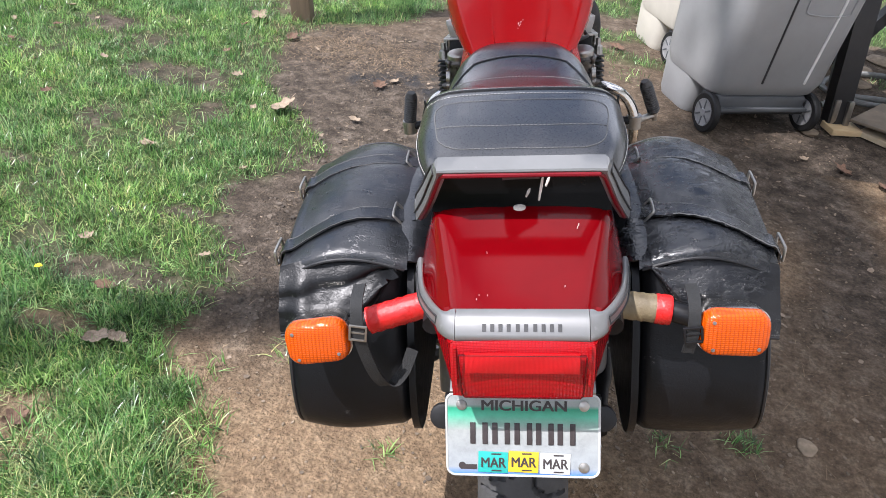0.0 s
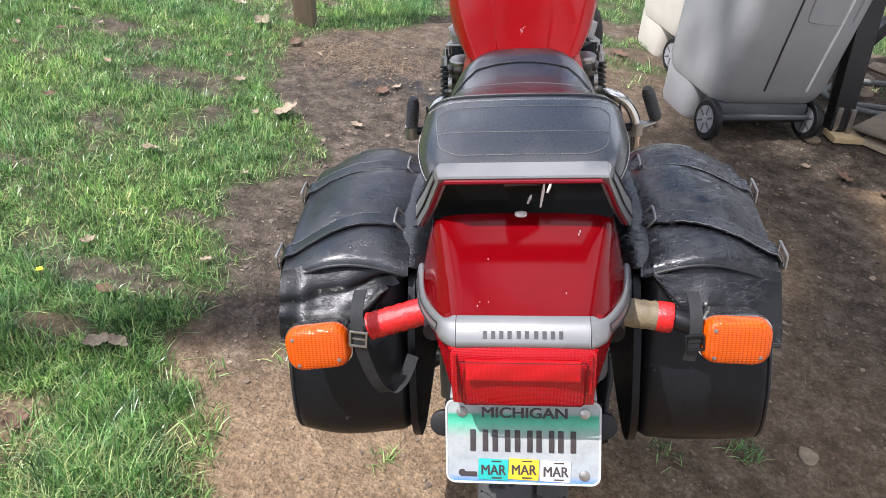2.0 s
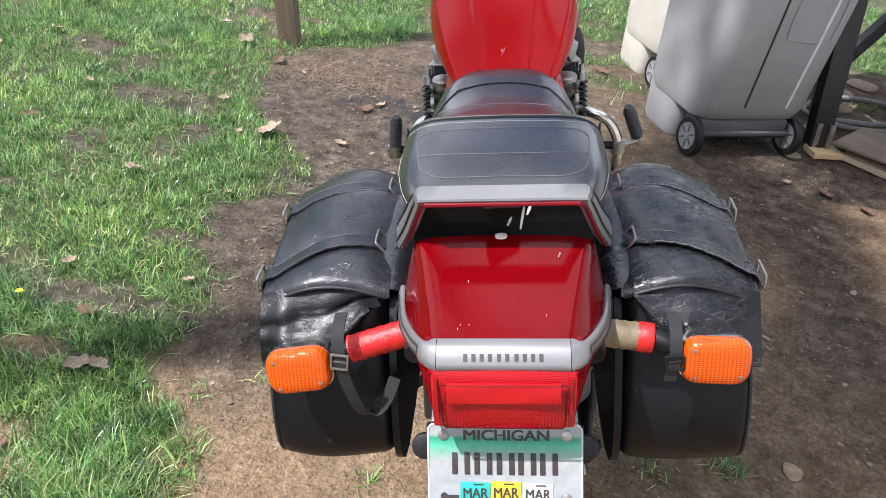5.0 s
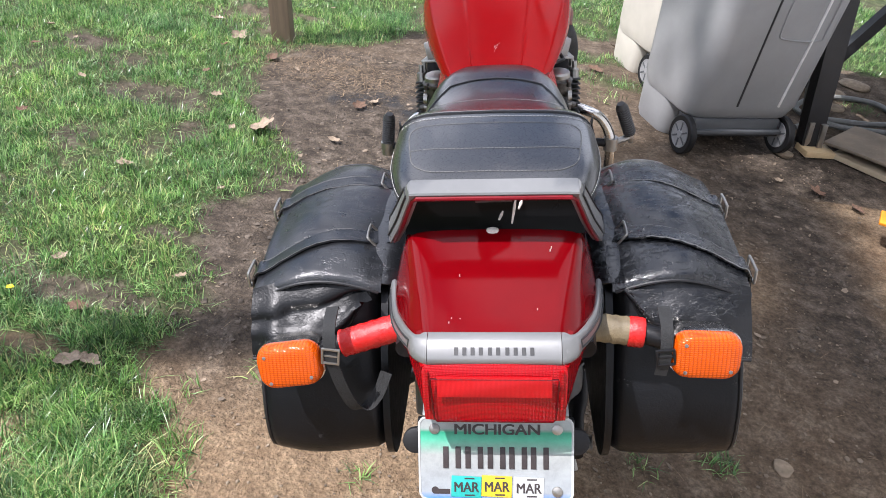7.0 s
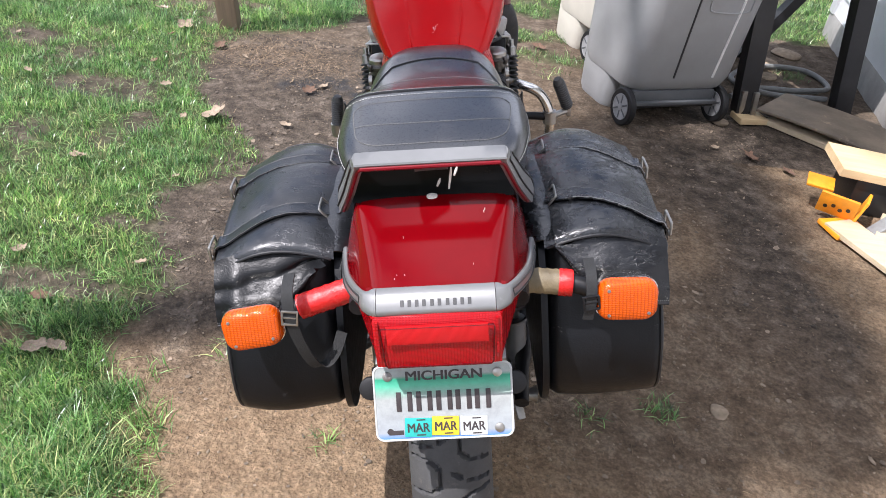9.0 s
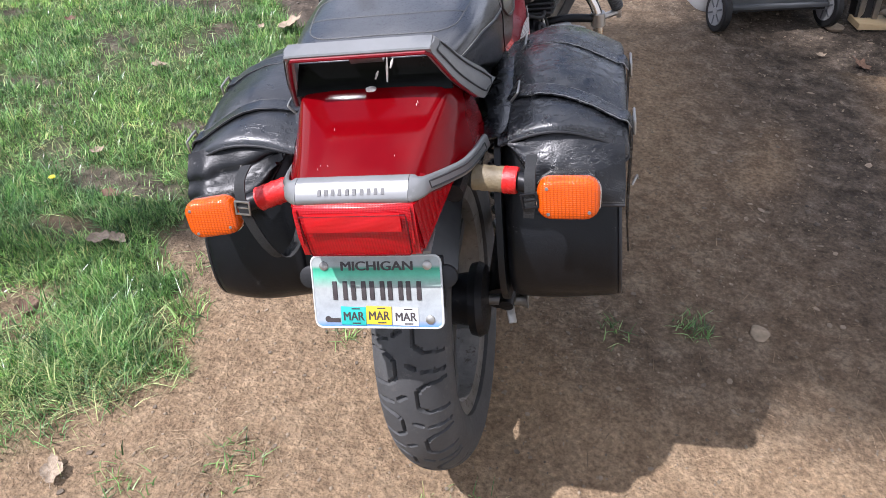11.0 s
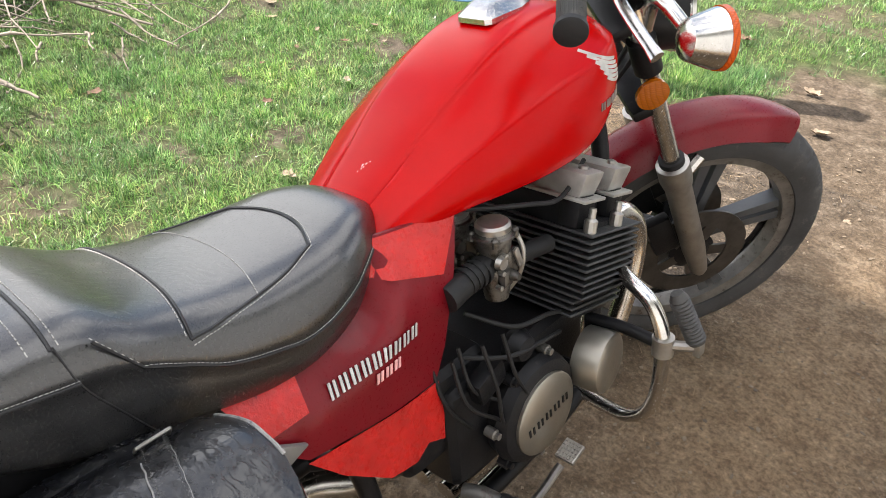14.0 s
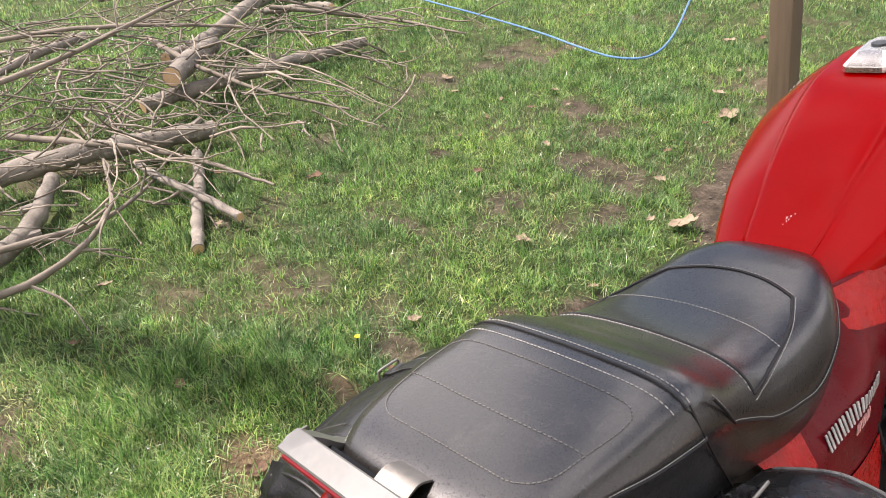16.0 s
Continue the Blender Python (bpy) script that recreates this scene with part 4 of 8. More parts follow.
def wheel(name, radius, half, centre, spokes, cells, per, across, post=None):
    rim_r = radius - half * 1.5
    bm = B()
    lathe(bm, [(rim_r - 0.028, -half * 0.62), (rim_r + 0.012, -half * 0.78), (rim_r + 0.012, -half * 0.66), (rim_r - 0.016, -half * 0.4), (rim_r - 0.016, half * 0.4), (rim_r + 0.012, half * 0.66), (rim_r + 0.012, half * 0.78),
               (rim_r - 0.028, half * 0.62), (rim_r - 0.034, 0)], ABOUT_X, 60)
    # close the ring on its inside
    for f in [f for f in bm.faces if len(f.verts) > 8]:
        bm.faces.remove(f)
    move = Matrix.Translation(centre)
    if post:
        move = post @ move
    bmesh.ops.transform(bm, matrix=move, verts=bm.verts)
    rim = part(name, bm, CAST, bike, "cast alloy wheel rim")
    bm = tyre_bm(radius, half, cells, per, across)
    bmesh.ops.transform(bm, matrix=move, verts=bm.verts)
    part("tyre", bm, TYRE, rim, "worn black tyre with angular tread grooves", crease=50)
    for k in range(spokes):
        bm = B()
        a = 2 * math.pi * (k + 0.25) / spokes
        for off in (-0.16, 0.16):
            rings = []
            for r, w, t in ((0.045, 0.012, 0.02), (rim_r * 0.5, 0.010, 0.016), (rim_r - 0.025, 0.013, 0.02)):
                c = a + off * (0.4 + 0.35 * r / rim_r) * (0.16 / max(r, 0.08)) * 1.1
                e, s = Vector((0, math.cos(c), math.sin(c))), Vector((0, -math.sin(c), math.cos(c)))
                rings.append([e * r + s * w + Vector((t, 0, 0)), e * r - s * w + Vector((t, 0, 0)), e * r - s * w - Vector((t, 0, 0)), e * r + s * w - Vector((t, 0, 0))])
            loft(bm, rings)
        bmesh.ops.transform(bm, matrix=move, verts=bm.verts)
        part("spoke", bm, DARK_SILVER, rim)
    bm = B()
    lathe(bm, [(0.02, -0.075), (0.05, -0.07), (0.055, -0.03), (0.05, 0.03), (0.055, 0.06), (0.02, 0.075)], ABOUT_X, 28)
    bmesh.ops.transform(bm, matrix=move, verts=bm.verts)
    part("hub", bm, ENGINE, rim)
    return rim, move


rear_wheel, rear_move = wheel("rear_wheel", REAR_R, 0.066, (0, REAR_Y, REAR_R), 5, 18, 44, 64)
front_wheel, front_move = wheel("front_wheel", FRONT_R, 0.052, (0, FRONT_Y, FRONT_R), 5, 20, 12, 24, TURN)


def brake_disc(side):
    bm = B()
    n = 48
    rings = []
    for r, x in ((0.085, 0.0), (0.132, 0.0), (0.132, 0.006), (0.085, 0.006)):
        rings.append([Vector((side * (0.062 + x), r * math.cos(2 * math.pi * k / n), r * math.sin(2 * math.pi * k / n))) for k in range(n)])
    rings.append(rings[0])
    loft(bm, rings, caps=False)
    for k in range(5):
        a = 2 * math.pi * k / 5
        box(bm, (0.006, 0.05, 0.03), Matrix.Rotation(a, 4, "X") @ Matrix.Translation((side * 0.062, 0.066, 0)))
    bmesh.ops.transform(bm, matrix=front_move, verts=bm.verts)
    part("brake_disc", bm, RUST_DISC, front_wheel)


brake_disc(1)
brake_disc(-1)
bm = B()
lathe(bm, [(0.03, -0.02), (0.07, -0.015), (0.074, 0.0), (0.068, 0.012), (0.03, 0.018)], rear_move @ Matrix.Translation((0.072, 0, 0)) @ ABOUT_X, 36)
part("brake_drum", bm, ENGINE, rear_wheel)


# fork, mudguard, headlamp and bars all turn with the wheel
def fork_leg(side):
    axle = Vector((side * 0.095, FRONT_Y, FRONT_R))
    bm = B()
    tube(bm, [axle + AXIS * s for s in (0.28, 0.5, 0.74)], 0.019, 20)
    leg = part("stanchion", steered(bm), CHROME, bike, "scuffed chrome fork tube")
    bm = B()
    tube(bm, [axle + AXIS * s for s in (-0.045, -0.03, 0.02, 0.06, 0.27, 0.30, 0.345, 0.35)], [0.012, 0.02, 0.024, 0.027, 0.028, 0.034, 0.034, 0.024], 22)
    part("slider", steered(bm), STEEL, leg, "grey cast fork slider")
    bm = B()
    tube(bm, [axle + AXIS * s for s in (0.349, 0.362)], 0.026, 20)
    part("dust_seal", steered(bm), RUBBER, leg)
    bm = B()
    m = basis(axle + AXIS * 0.56 + Vector((side * 0.02, -0.012, 0)), (0, 1, 0), (0, 0, 1), (side, 0, 0)) if side > 0 else \
        basis(axle + AXIS * 0.56 + Vector((side * 0.02, -0.012, 0)), (0, -1, 0), (0, 0, 1), (side, 0, 0))
    lathe(bm, [(0.02, 0), (0.031, 0.004), (0.031, 0.012), (0.004, 0.016)], m, 28)
    part("reflector", steered(bm), LENS_DARK, leg, "round amber side reflector")
    bm = B()
    tube(bm, [axle + AXIS * s for s in (0.60, 0.67)], 0.026, 20)
    part("fork_cover", steered(bm), ENGINE, leg)
    bm = B()
    box(bm, (0.03, 0.06, 0.11), Matrix.Translation(axle + Vector((-side * 0.03, -0.10, 0.07))) @ Matrix.Rotation(radians(30), 4, "X"), 0.008)
    part("brake_caliper", steered(bm), ENGINE, leg)


fork_leg(1)
fork_leg(-1)


def front_guard():
    bm = B()
    rings = []
    r0 = FRONT_R + 0.022
    for k in range(25):
        a = radians(64 + 110 * k / 24)
        end = min(1, (k + 0.6) / 4, (24.6 - k) / 4)
        wide = 0.072 * (0.55 + 0.45 * end)
        row = []
        for i in range(13):
            s = -1 + i / 6
            r = r0 + 0.012 - 0.05 * abs(s) ** 3
            row.append(Vector((wide * s, FRONT_Y + r * math.cos(a), FRONT_R + r * math.sin(a))))
        row += [Vector((v.x * 0.93, FRONT_Y + (v.y - FRONT_Y) * 0.985, FRONT_R + (v.z - FRONT_R) * 0.985)) for v in reversed(row)]
        rings.append(row)
    loft(bm, rings)
    part("front_mudguard", steered(bm), RED_SIDE, bike, "dull dark red front mudguard")
    for s in (-1, 1):
        bm = B()
        tube(bm, [(s * 0.07, FRONT_Y - 0.08, FRONT_R + 0.30), (s * 0.085, FRONT_Y - 0.12, FRONT_R + 0.24)], 0.012, 8)
        part("fork_brace", steered(bm), CHROME, bike)


front_guard()


def head_end():
    head = Vector((0, FRONT_Y, FRONT_R)) + AXIS * 0.70
    bm = B()
    for s, h in ((0.50, 0.03), (0.69, 0.028)):
        c = Vector((0, FRONT_Y, FRONT_R)) + AXIS * s
        box(bm, (0.215, 0.06, h * 0.8), Matrix.Translation(c + Vector((0, -0.025, 0))) @ Matrix.Rotation(RAKE, 4, "X"), 0.008)
    part("fork_yoke", steered(bm), ENGINE, bike)
    lampm = Matrix.Translation((0, head.y + 0.055, head.z - 0.03)) @ Matrix.Rotation(radians(-90), 4, "X")
    bm = B()
    lathe(bm, [(0.02, -0.05), (0.045, -0.045), (0.066, -0.01), (0.07, 0.045), (0.068, 0.06)], lampm, 36)
    lamp = part("headlamp", steered(bm), PLASTIC, bike, "round black headlamp shell")
    bm = B()
    lathe(bm, [(0.07, 0.057), (0.073, 0.06), (0.073, 0.067), (0.05, 0.073), (0.016, 0.077)], lampm, 36)
    part("headlamp_glass", steered(bm), CHROME, lamp)
    # points of the right-hand bar end, as it stands turned
    back = TURN.inverted()
    grip_out = back @ Vector((0.278, 0.649, 1.044))
    way = (back.to_3x3() @ Vector((0.52, -0.78, -0.35))).normalized()
    grip_in = grip_out - way * 0.128
    flip = Matrix.Diagonal((-1, 1, 1, 1))
    sig_at = back @ Vector((0.262, 1.07, 0.932))
    for s in (1, -1):
        side = Matrix() if s > 0 else flip
        bm = B()
        lathe(bm, [(0.02, -0.05), (0.045, -0.045), (0.05, 0.0), (0.048, 0.03), (0.02, 0.034)], Matrix.Translation((s * 0.055, head.y - 0.02, head.z + 0.1)) @ Matrix.Rotation(radians(28), 4, "X"), 28)
        part("instrument", steered(bm), PLASTIC, bike, "black round instrument housing")
        c = side @ sig_at
        bm = B()
        tube(bm, smooth_line([(s * 0.09, head.y + 0.02, head.z - 0.03), (s * 0.13, c.y - 0.07, c.z + 0.02), c + Vector((-s * 0.02, -0.04, 0))], 5), 0.013, 12)
        sig = part("front_indicator_stalk", steered(bm), CHROME, bike)
        bm = B()
        lathe(bm, [(0.012, -0.066), (0.032, -0.056), (0.047, -0.014), (0.049, 0.0)], Matrix.Translation(c) @ Matrix.Rotation(radians(-90), 4, "X"), 28)
        part("indicator_shell", steered(bm), CHROME, sig, "chromed indicator shell")
        bm = B()
        lathe(bm, [(0.05, -0.004), (0.051, 0.006), (0.043, 0.012), (0.01, 0.015)], Matrix.Translation(c) @ Matrix.Rotation(radians(-90), 4, "X"), 28)
        part("indicator_lens", steered(bm), LENS_AMBER, sig, "orange indicator lens")
    half = [Vector((0, head.y - 0.05, head.z + 0.035)), Vector((0.06, head.y - 0.05, head.z + 0.04)), Vector((0.1, head.y - 0.06, head.z + 0.1)), grip_in - way * 0.07 + Vector((0, 0.01, 0.005)), grip_in, grip_out]
    bm = B()
    tube(bm, smooth_line([*(flip @ p for p in reversed(half[1:])), *half], 6), 0.011, 12)
    bars = part("handlebar", steered(bm), CHROME, bike)
    for s in (1, -1):
        side = Matrix() if s > 0 else flip
        a, b = side @ grip_in, side @ grip_out
        d = (b - a).normalized()
        bm = B()
        u = d.orthogonal().normalized()
        v = d.cross(u)
        rings = []
        for k in range(52):
            rings.append([a + d * (0.002 + 0.118 * k / 51) + (u * math.cos(g) + v * math.sin(g)) * (0.0163 + (0.0019 if (k + j) % 2 else 0) if 1 < k < 50 else 0.0178) for j, g in enumerate(np.linspace(0, 2 * math.pi, 36, endpoint=False))])
        loft(bm, rings)
        grip = part("grip", steered(bm), GRIP, bars, "knurled dark grey rubber grip", smooth=False)
        bm = B()
        tube(bm, [b - d * 0.01, b - d * 0.008, b - d * 0.001, b + d * 0.001], [0.018, 0.0205, 0.0205, 0.017], 24)
        part("grip_end", steered(bm), RUBBER, grip)
        bm = B()
        box(bm, (0.05, 0.045, 0.045), Matrix.Translation(a - d * 0.03), 0.008)
        part("switch_housing", steered(bm), CAST, bars, "bare alloy switch housing")
        lever = [side @ (back @ Vector(p)) for p in ((0.19, 0.86, 1.075), (0.248, 0.805, 1.041), (0.331, 0.753, 0.995))]
        bm = B()
        tube(bm, smooth_line(lever, 5), [0.0078] * 10 + [0.0095], 10, flat=0.55)
        part("lever", steered(bm), CHROME, bars, "bare alloy lever")
        bm = B()
        lathe(bm, [(0.012, -0.02), (0.03, -0.02), (0.03, 0.02), (0.012, 0.022)], Matrix.Translation(a - d * 0.06 + Vector((0, 0.03, 0.02))), 20)
        part("fluid_reservoir", steered(bm), PLASTIC, bars)
    for k, (x, dz) in enumerate(((0.07, 0.02), (-0.06, 0.03), (0.02, 0.05))):
        bm = B()
        tube(bm, smooth_line([(x * 2.0, head.y - 0.12, head.z + 0.1), (x, head.y + 0.06, head.z + 0.06 + dz), (x * 0.6, head.y + 0.03, head.z - 0.12), (x * 0.5, head.y - 0.06, head.z - 0.28)], 6), 0.005, 8)
        part("control_cable", steered(bm), RUBBER, bike)
    bm = B()
    tube(bm, [(0, 1.03, 0.96), (0, 1.085, 0.86), (0, 1.10, 0.80)], 0.036, 20)
    part("steering_head", bm, ENGINE, bike)


head_end()

# tank
TANK_TOP = [(0.46, 0.795), (0.52, 0.835), (0.56, 0.861), (0.62, 0.905), (0.70, 0.952), (0.78, 0.985), (0.86, 1.0), (0.92, 1.002), (0.97, 0.992), (1.01, 0.97), (1.035, 0.935)]
TANK_W = [(0.46, 0.09), (0.52, 0.105), (0.56, 0.12), (0.62, 0.139), (0.70, 0.158), (0.78, 0.17), (0.86, 0.172), (0.92, 0.166), (0.97, 0.146), (1.01, 0.112), (1.035, 0.07)]
TANK_LOW = [(0.46, 0.765), (0.52, 0.775), (0.56, 0.783), (0.62, 0.788), (0.70, 0.788), (0.78, 0.788), (0.86, 0.793), (0.92, 0.812), (0.97, 0.85), (1.01, 0.888), (1.035, 0.905)]
TANK_RIDGE = [(0.46, 0.042), (0.55, 0.056), (0.62, 0.064), (0.66, 0.068), (0.73, 0.073), (0.80, 0.074), (0.9, 0.07), (0.97, 0.06), (1.035, 0.04)]


def tank_half(y):
    """Half of the tank's section: a raised middle panel, a sloped shoulder, an edge, then the flank."""
    t, w, l, c = spl(TANK_TOP, y), spl(TANK_W, y), spl(TANK_LOW, y), spl(TANK_RIDGE, y)
    d = t - l
    k = min(1, d / 0.15)
    z0, z2, z3 = t - 0.0115 * k, t - 0.36 * d, t - 0.66 * d
    x0, x2 = c + 0.002, max(c + 0.02, 0.925 * w)
    pts = [(0, t), (0.3 * c, t - 0.0003), (0.6 * c, t - 0.001), (c - 0.008, t - 0.003), (c - 0.003, t - 0.0045), (c - 0.0005, t - 0.007), (x0, z0)]
    for q in range(1, 13):
        f = q / 12
        pts.append((x0 + (x2 - x0) * f, z0 + (z2 - z0) * f ** 1.3))
    for q in range(1, 11):
        a = q / 10 * math.pi / 2
        pts.append((x2 + (w - x2) * math.sin(a), z2 + (z3 - z2) * q / 10))
    for q in range(1, 9):
        a = q / 8 * math.pi / 2
        pts.append((w - 0.12 * w * (1 - math.cos(a)), l + (z3 - l) * (1 - math.sin(a))))
    return pts + [(0.7 * w, l - 0.002), (0.4 * w, l - 0.002)]


def make_tank():
    bm = B()
    rings = []
    for k in range(70):
        y = 0.46 + 0.575 * k / 69
        h = tank_half(y)
        rings.append([Vector((x, y, z)) for x, z in h] + [Vector((-x, y, z)) for x, z in h[:0:-1]])
    loft(bm, rings)
    tank = part("fuel_tank", bm, RED_TANK, bike, "faded glossy red fuel tank with a chipped spot", crease=42)
    bm = B()
    z = spl(TANK_TOP, 0.855)
    ring = [(-0.026, -0.058), (0.026, -0.058), (0.034, -0.05), (0.036, 0.02), (0.026, 0.052), (0.012, 0.06), (-0.012, 0.06), (-0.026, 0.052), (-0.036, 0.02), (-0.034, -0.05)]
    seat_m = pose(0, 0.85, z - 0.004, 3, 0, 0)
    loft(bm, [[seat_m @ Vector((x * k, yy * k - back, h)) for x, yy in ring] for k, h, back in ((1.0, 0.0, 0.0), (1.0, 0.008, 0.0), (0.93, 0.012, 0.0), (0.66, 0.024, -0.004), (0.6, 0.026, -0.004))])
    cap = part("filler_cap", bm, CHROME, tank, "hinged chrome filler cap", crease=20)
    bm = B()
    lathe(bm, [(0.012, 0), (0.012, 0.003), (0.005, 0.0035)], pose(0.0, 0.85, z + 0.0215, 3, 0, 0), 16)
    part("cap_lock", bm, DARK_SILVER, cap)
    for s in (1, -1):
        # winged badge and name as plain shapes
        for i in range(6):
            bm = B()
            y0, z0 = 0.872 + 0.0075 * i, 0.949 - 0.0095 * i
            y1, z1 = 0.945 + 0.0022 * i, 0.921 - 0.0065 * i
            pts = []
            for q in range(7):
                f = q / 6
                y, zz = y0 + (y1 - y0) * f, z0 + (z1 - z0) * f - 0.004 * math.sin(math.pi * f)
                pts.append((s * (side_x(y, zz) + 0.0012), y, zz))
            ribbon(bm, pts, 0.0052, 0.0012, (0, 0.3, 1))
            part("badge_feather", bm, BADGE, tank)
        for i in range(5):
            y = 0.89 + 0.0175 * i
            zz = 0.862 + 0.001 * i
            for dy in (-0.0038, 0.0038):
                bm = B()
                box(bm, (0.0012, 0.0035, 0.0125), Matrix.Translation((s * (side_x(y + dy, zz) + 0.0014), y + dy, zz)))
                part("badge_bar", bm, STEEL, tank, smooth=False)
    rnd = random.Random(8)
    for dx, dy, r in ((-0.003, 0.548, 0.002), (0.002, 0.551, 0.0016), (-0.001, 0.543, 0.0014), (0.001, 0.546, 0.0012), (0.006, 0.555, 0.0009), (-0.004, 0.538, 0.0008)):
        m = Matrix.Translation((dx, dy, spl(TANK_TOP, dy))) @ Matrix.Rotation(radians(33), 4, "X")
        outline = [(r * q * math.cos(a), 1.5 * r * q * math.sin(a)) for a, q in ((math.pi * n / 4, rnd.uniform(0.45, 1.25)) for n in range(8))]
        bm = B()
        loft(bm, [[m @ Vector((x * q, y * q, h)) for x, y in outline] for q, h in ((1.0, -0.001), (0.9, 0.0005))])
        part("paint_chip", bm, PINK, tank, smooth=False)


def side_x(y, z):
    """Half width of the tank's flank at y and height z."""
    h = tank_half(y)
    for (x0, z0), (x1, z1) in zip(h, h[1:]):
        if z1 <= z <= z0 and z0 > z1:
            return x0 + (x1 - x0) * (z0 - z) / (z0 - z1)
    return spl(TANK_W, y)


make_tank()

# side covers with taped repairs


def cover_x(y, z):
    top = spl([(0.18, 0.735), (0.3, 0.712), (0.37, 0.716), (0.42, 0.735), (0.46, 0.79), (0.62, 0.80)], y)
    near = spl([(0.18, 0.128), (0.3, 0.124), (0.37, 0.116), (0.42, 0.104), (0.46, 0.100), (0.52, 0.107), (0.56, 0.112), (0.62, 0.117)], y)
    far = spl([(0.3, 0.159), (0.42, 0.157), (0.5, 0.146), (0.56, 0.138), (0.62, 0.135)], y)
    k = min(1, max(-0.3, (top - z) / (0.055 + 0.07 * min(1, max(0, (y - 0.42) / 0.08)))))
    return near + (far - near) * (k * (2 - k) if k > 0 else k) - 0.02 * max(0, 0.3 - y)


def skin(outline, offset, depth, side):
    """A panel that follows the side cover's gentle bulge."""
    bm = B()
    f = bm.faces.new([bm.verts.new((0, y, z)) for y, z in outline])
    bmesh.ops.triangulate(bm, faces=[f])
    for _ in range(3):
        bmesh.ops.subdivide_edges(bm, edges=[e for e in bm.edges if e.calc_length() > 0.035], cuts=1)
        bmesh.ops.triangulate(bm, faces=bm.faces)
    for v in bm.verts:
        v.co.x = cover_x(v.co.y, v.co.z) + offset
    outer, rim = list(bm.verts), [e for e in bm.edges if len(e.link_faces) == 1]
    inner = bmesh.ops.duplicate(bm, geom=[*bm.verts, *bm.edges, *bm.faces])["vert_map"]
    for e in rim:
        a, b = e.verts
        bm.faces.new((a, b, inner[b], inner[a]))
    for v in {inner[w] for w in outer}:
        v.co.x -= depth
    if side < 0:
        mirror_x(bm)
    return bm


COVER = [(0.428, 0.80), (0.46, 0.806), (0.53, 0.803), (0.60, 0.793), (0.575, 0.772), (0.555, 0.735), (0.550, 0.665), (0.533, 0.61), (0.505, 0.567), (0.40, 0.583), (0.272, 0.605), (0.235, 0.64), (0.186, 0.745), (0.296, 0.738), (0.37, 0.745), (0.41, 0.775)]
for s in (1, -1):
    cover = part("side_cover", skin(COVER, 0.0, 0.005, s), RED_SIDE, bike, "dull red side cover patched with bright red tape")
    part("tape_patch", skin([(0.43, 0.80), (0.46, 0.804), (0.53, 0.801), (0.598, 0.791), (0.575, 0.772), (0.555, 0.735), (0.549, 0.722), (0.49, 0.745), (0.426, 0.768)], 0.002, 0.001, s), TAPE, cover, "glossy red tape")
    part("tape_patch", skin([(0.186, 0.743), (0.296, 0.736), (0.285, 0.672), (0.222, 0.672)], 0.002, 0.001, s), TAPE, cover, "glossy red tape")
    part("tape_patch", skin([(0.268, 0.603), (0.507, 0.566), (0.512, 0.50), (0.508, 0.455), (0.47, 0.478), (0.44, 0.466), (0.387, 0.48), (0.313, 0.547)], 0.003, 0.0015, s), TAPE, cover, "loose red tape flap")
    for i in range(9):
        y0, z0 = 0.318 + 0.0178 * i, 0.668 + 0.0004 * i
        for dy in (0.0, 0.0078):
            quad = [(y0 + dy, z0), (y0 + dy + 0.0038, z0 + 0.0002), (y0 + dy + 0.0072, z0 + 0.0185), (y0 + dy + 0.0034, z0 + 0.0185)]
            part("badge_bar", skin([(y + 0.0016, z - 0.0014) for y, z in quad], 0.003, 0.001, s), BADGE_DARK, cover, smooth=False)
            part("badge_bar", skin(quad, 0.004, 0.0015, s), BADGE, cover, smooth=False)
    for i in range(3):
        y0, z0 = 0.388 + 0.0165 * i, 0.646 + 0.0004 * i
        for dy in (0.0, 0.0072):
            part("badge_bar", skin([(y0 + dy, z0), (y0 + dy + 0.0045, z0), (y0 + dy + 0.0072, z0 + 0.0145), (y0 + dy + 0.0027, z0 + 0.0145)], 0.0035, 0.0015, s), PINK, cover, smooth=False)
    bm = B()
    m = right_face(0.163, 0.235, 0.64) if s > 0 else left_face(-0.163, 0.235, 0.64)
    prism(bm, [(-0.045, 0.016), (0.0, 0.022), (0.034 * s, 0.0), (0.0, -0.012), (-0.045, -0.018)] if s > 0 else [(0.045, 0.016), (0.045, -0.018), (0, -0.012), (-0.034, 0), (0, 0.022)], 0.008, m, 0.003)
    part("side_trim", bm, SILVER, bike, "small silver pointed trim")

# seat
SEAT_TOP = [(-0.178, 0.878), (-0.172, 0.891), (-0.16, 0.901), (-0.12, 0.91), (-0.06, 0.915), (0.0, 0.917), (0.05, 0.917), (0.085, 0.912), (0.115, 0.898), (0.15, 0.876), (0.20, 0.857), (0.26, 0.844), (0.33, 0.838), (0.40, 0.839), (0.44, 0.841), (0.475, 0.839), (0.50, 0.831), (0.52, 0.818), (0.534, 0.803)]
SEAT_W = [(-0.178, 0.07), (-0.175, 0.09), (-0.167, 0.105), (-0.152, 0.117), (-0.126, 0.129), (-0.09, 0.138), (-0.03, 0.147), (0.05, 0.152), (0.1, 0.15), (0.14, 0.146), (0.19, 0.145), (0.26, 0.146), (0.33, 0.143), (0.40, 0.131), (0.44, 0.114), (0.46, 0.102), (0.48, 0.087), (0.50, 0.068), (0.515, 0.049), (0.527, 0.028), (0.534, 0.01)]
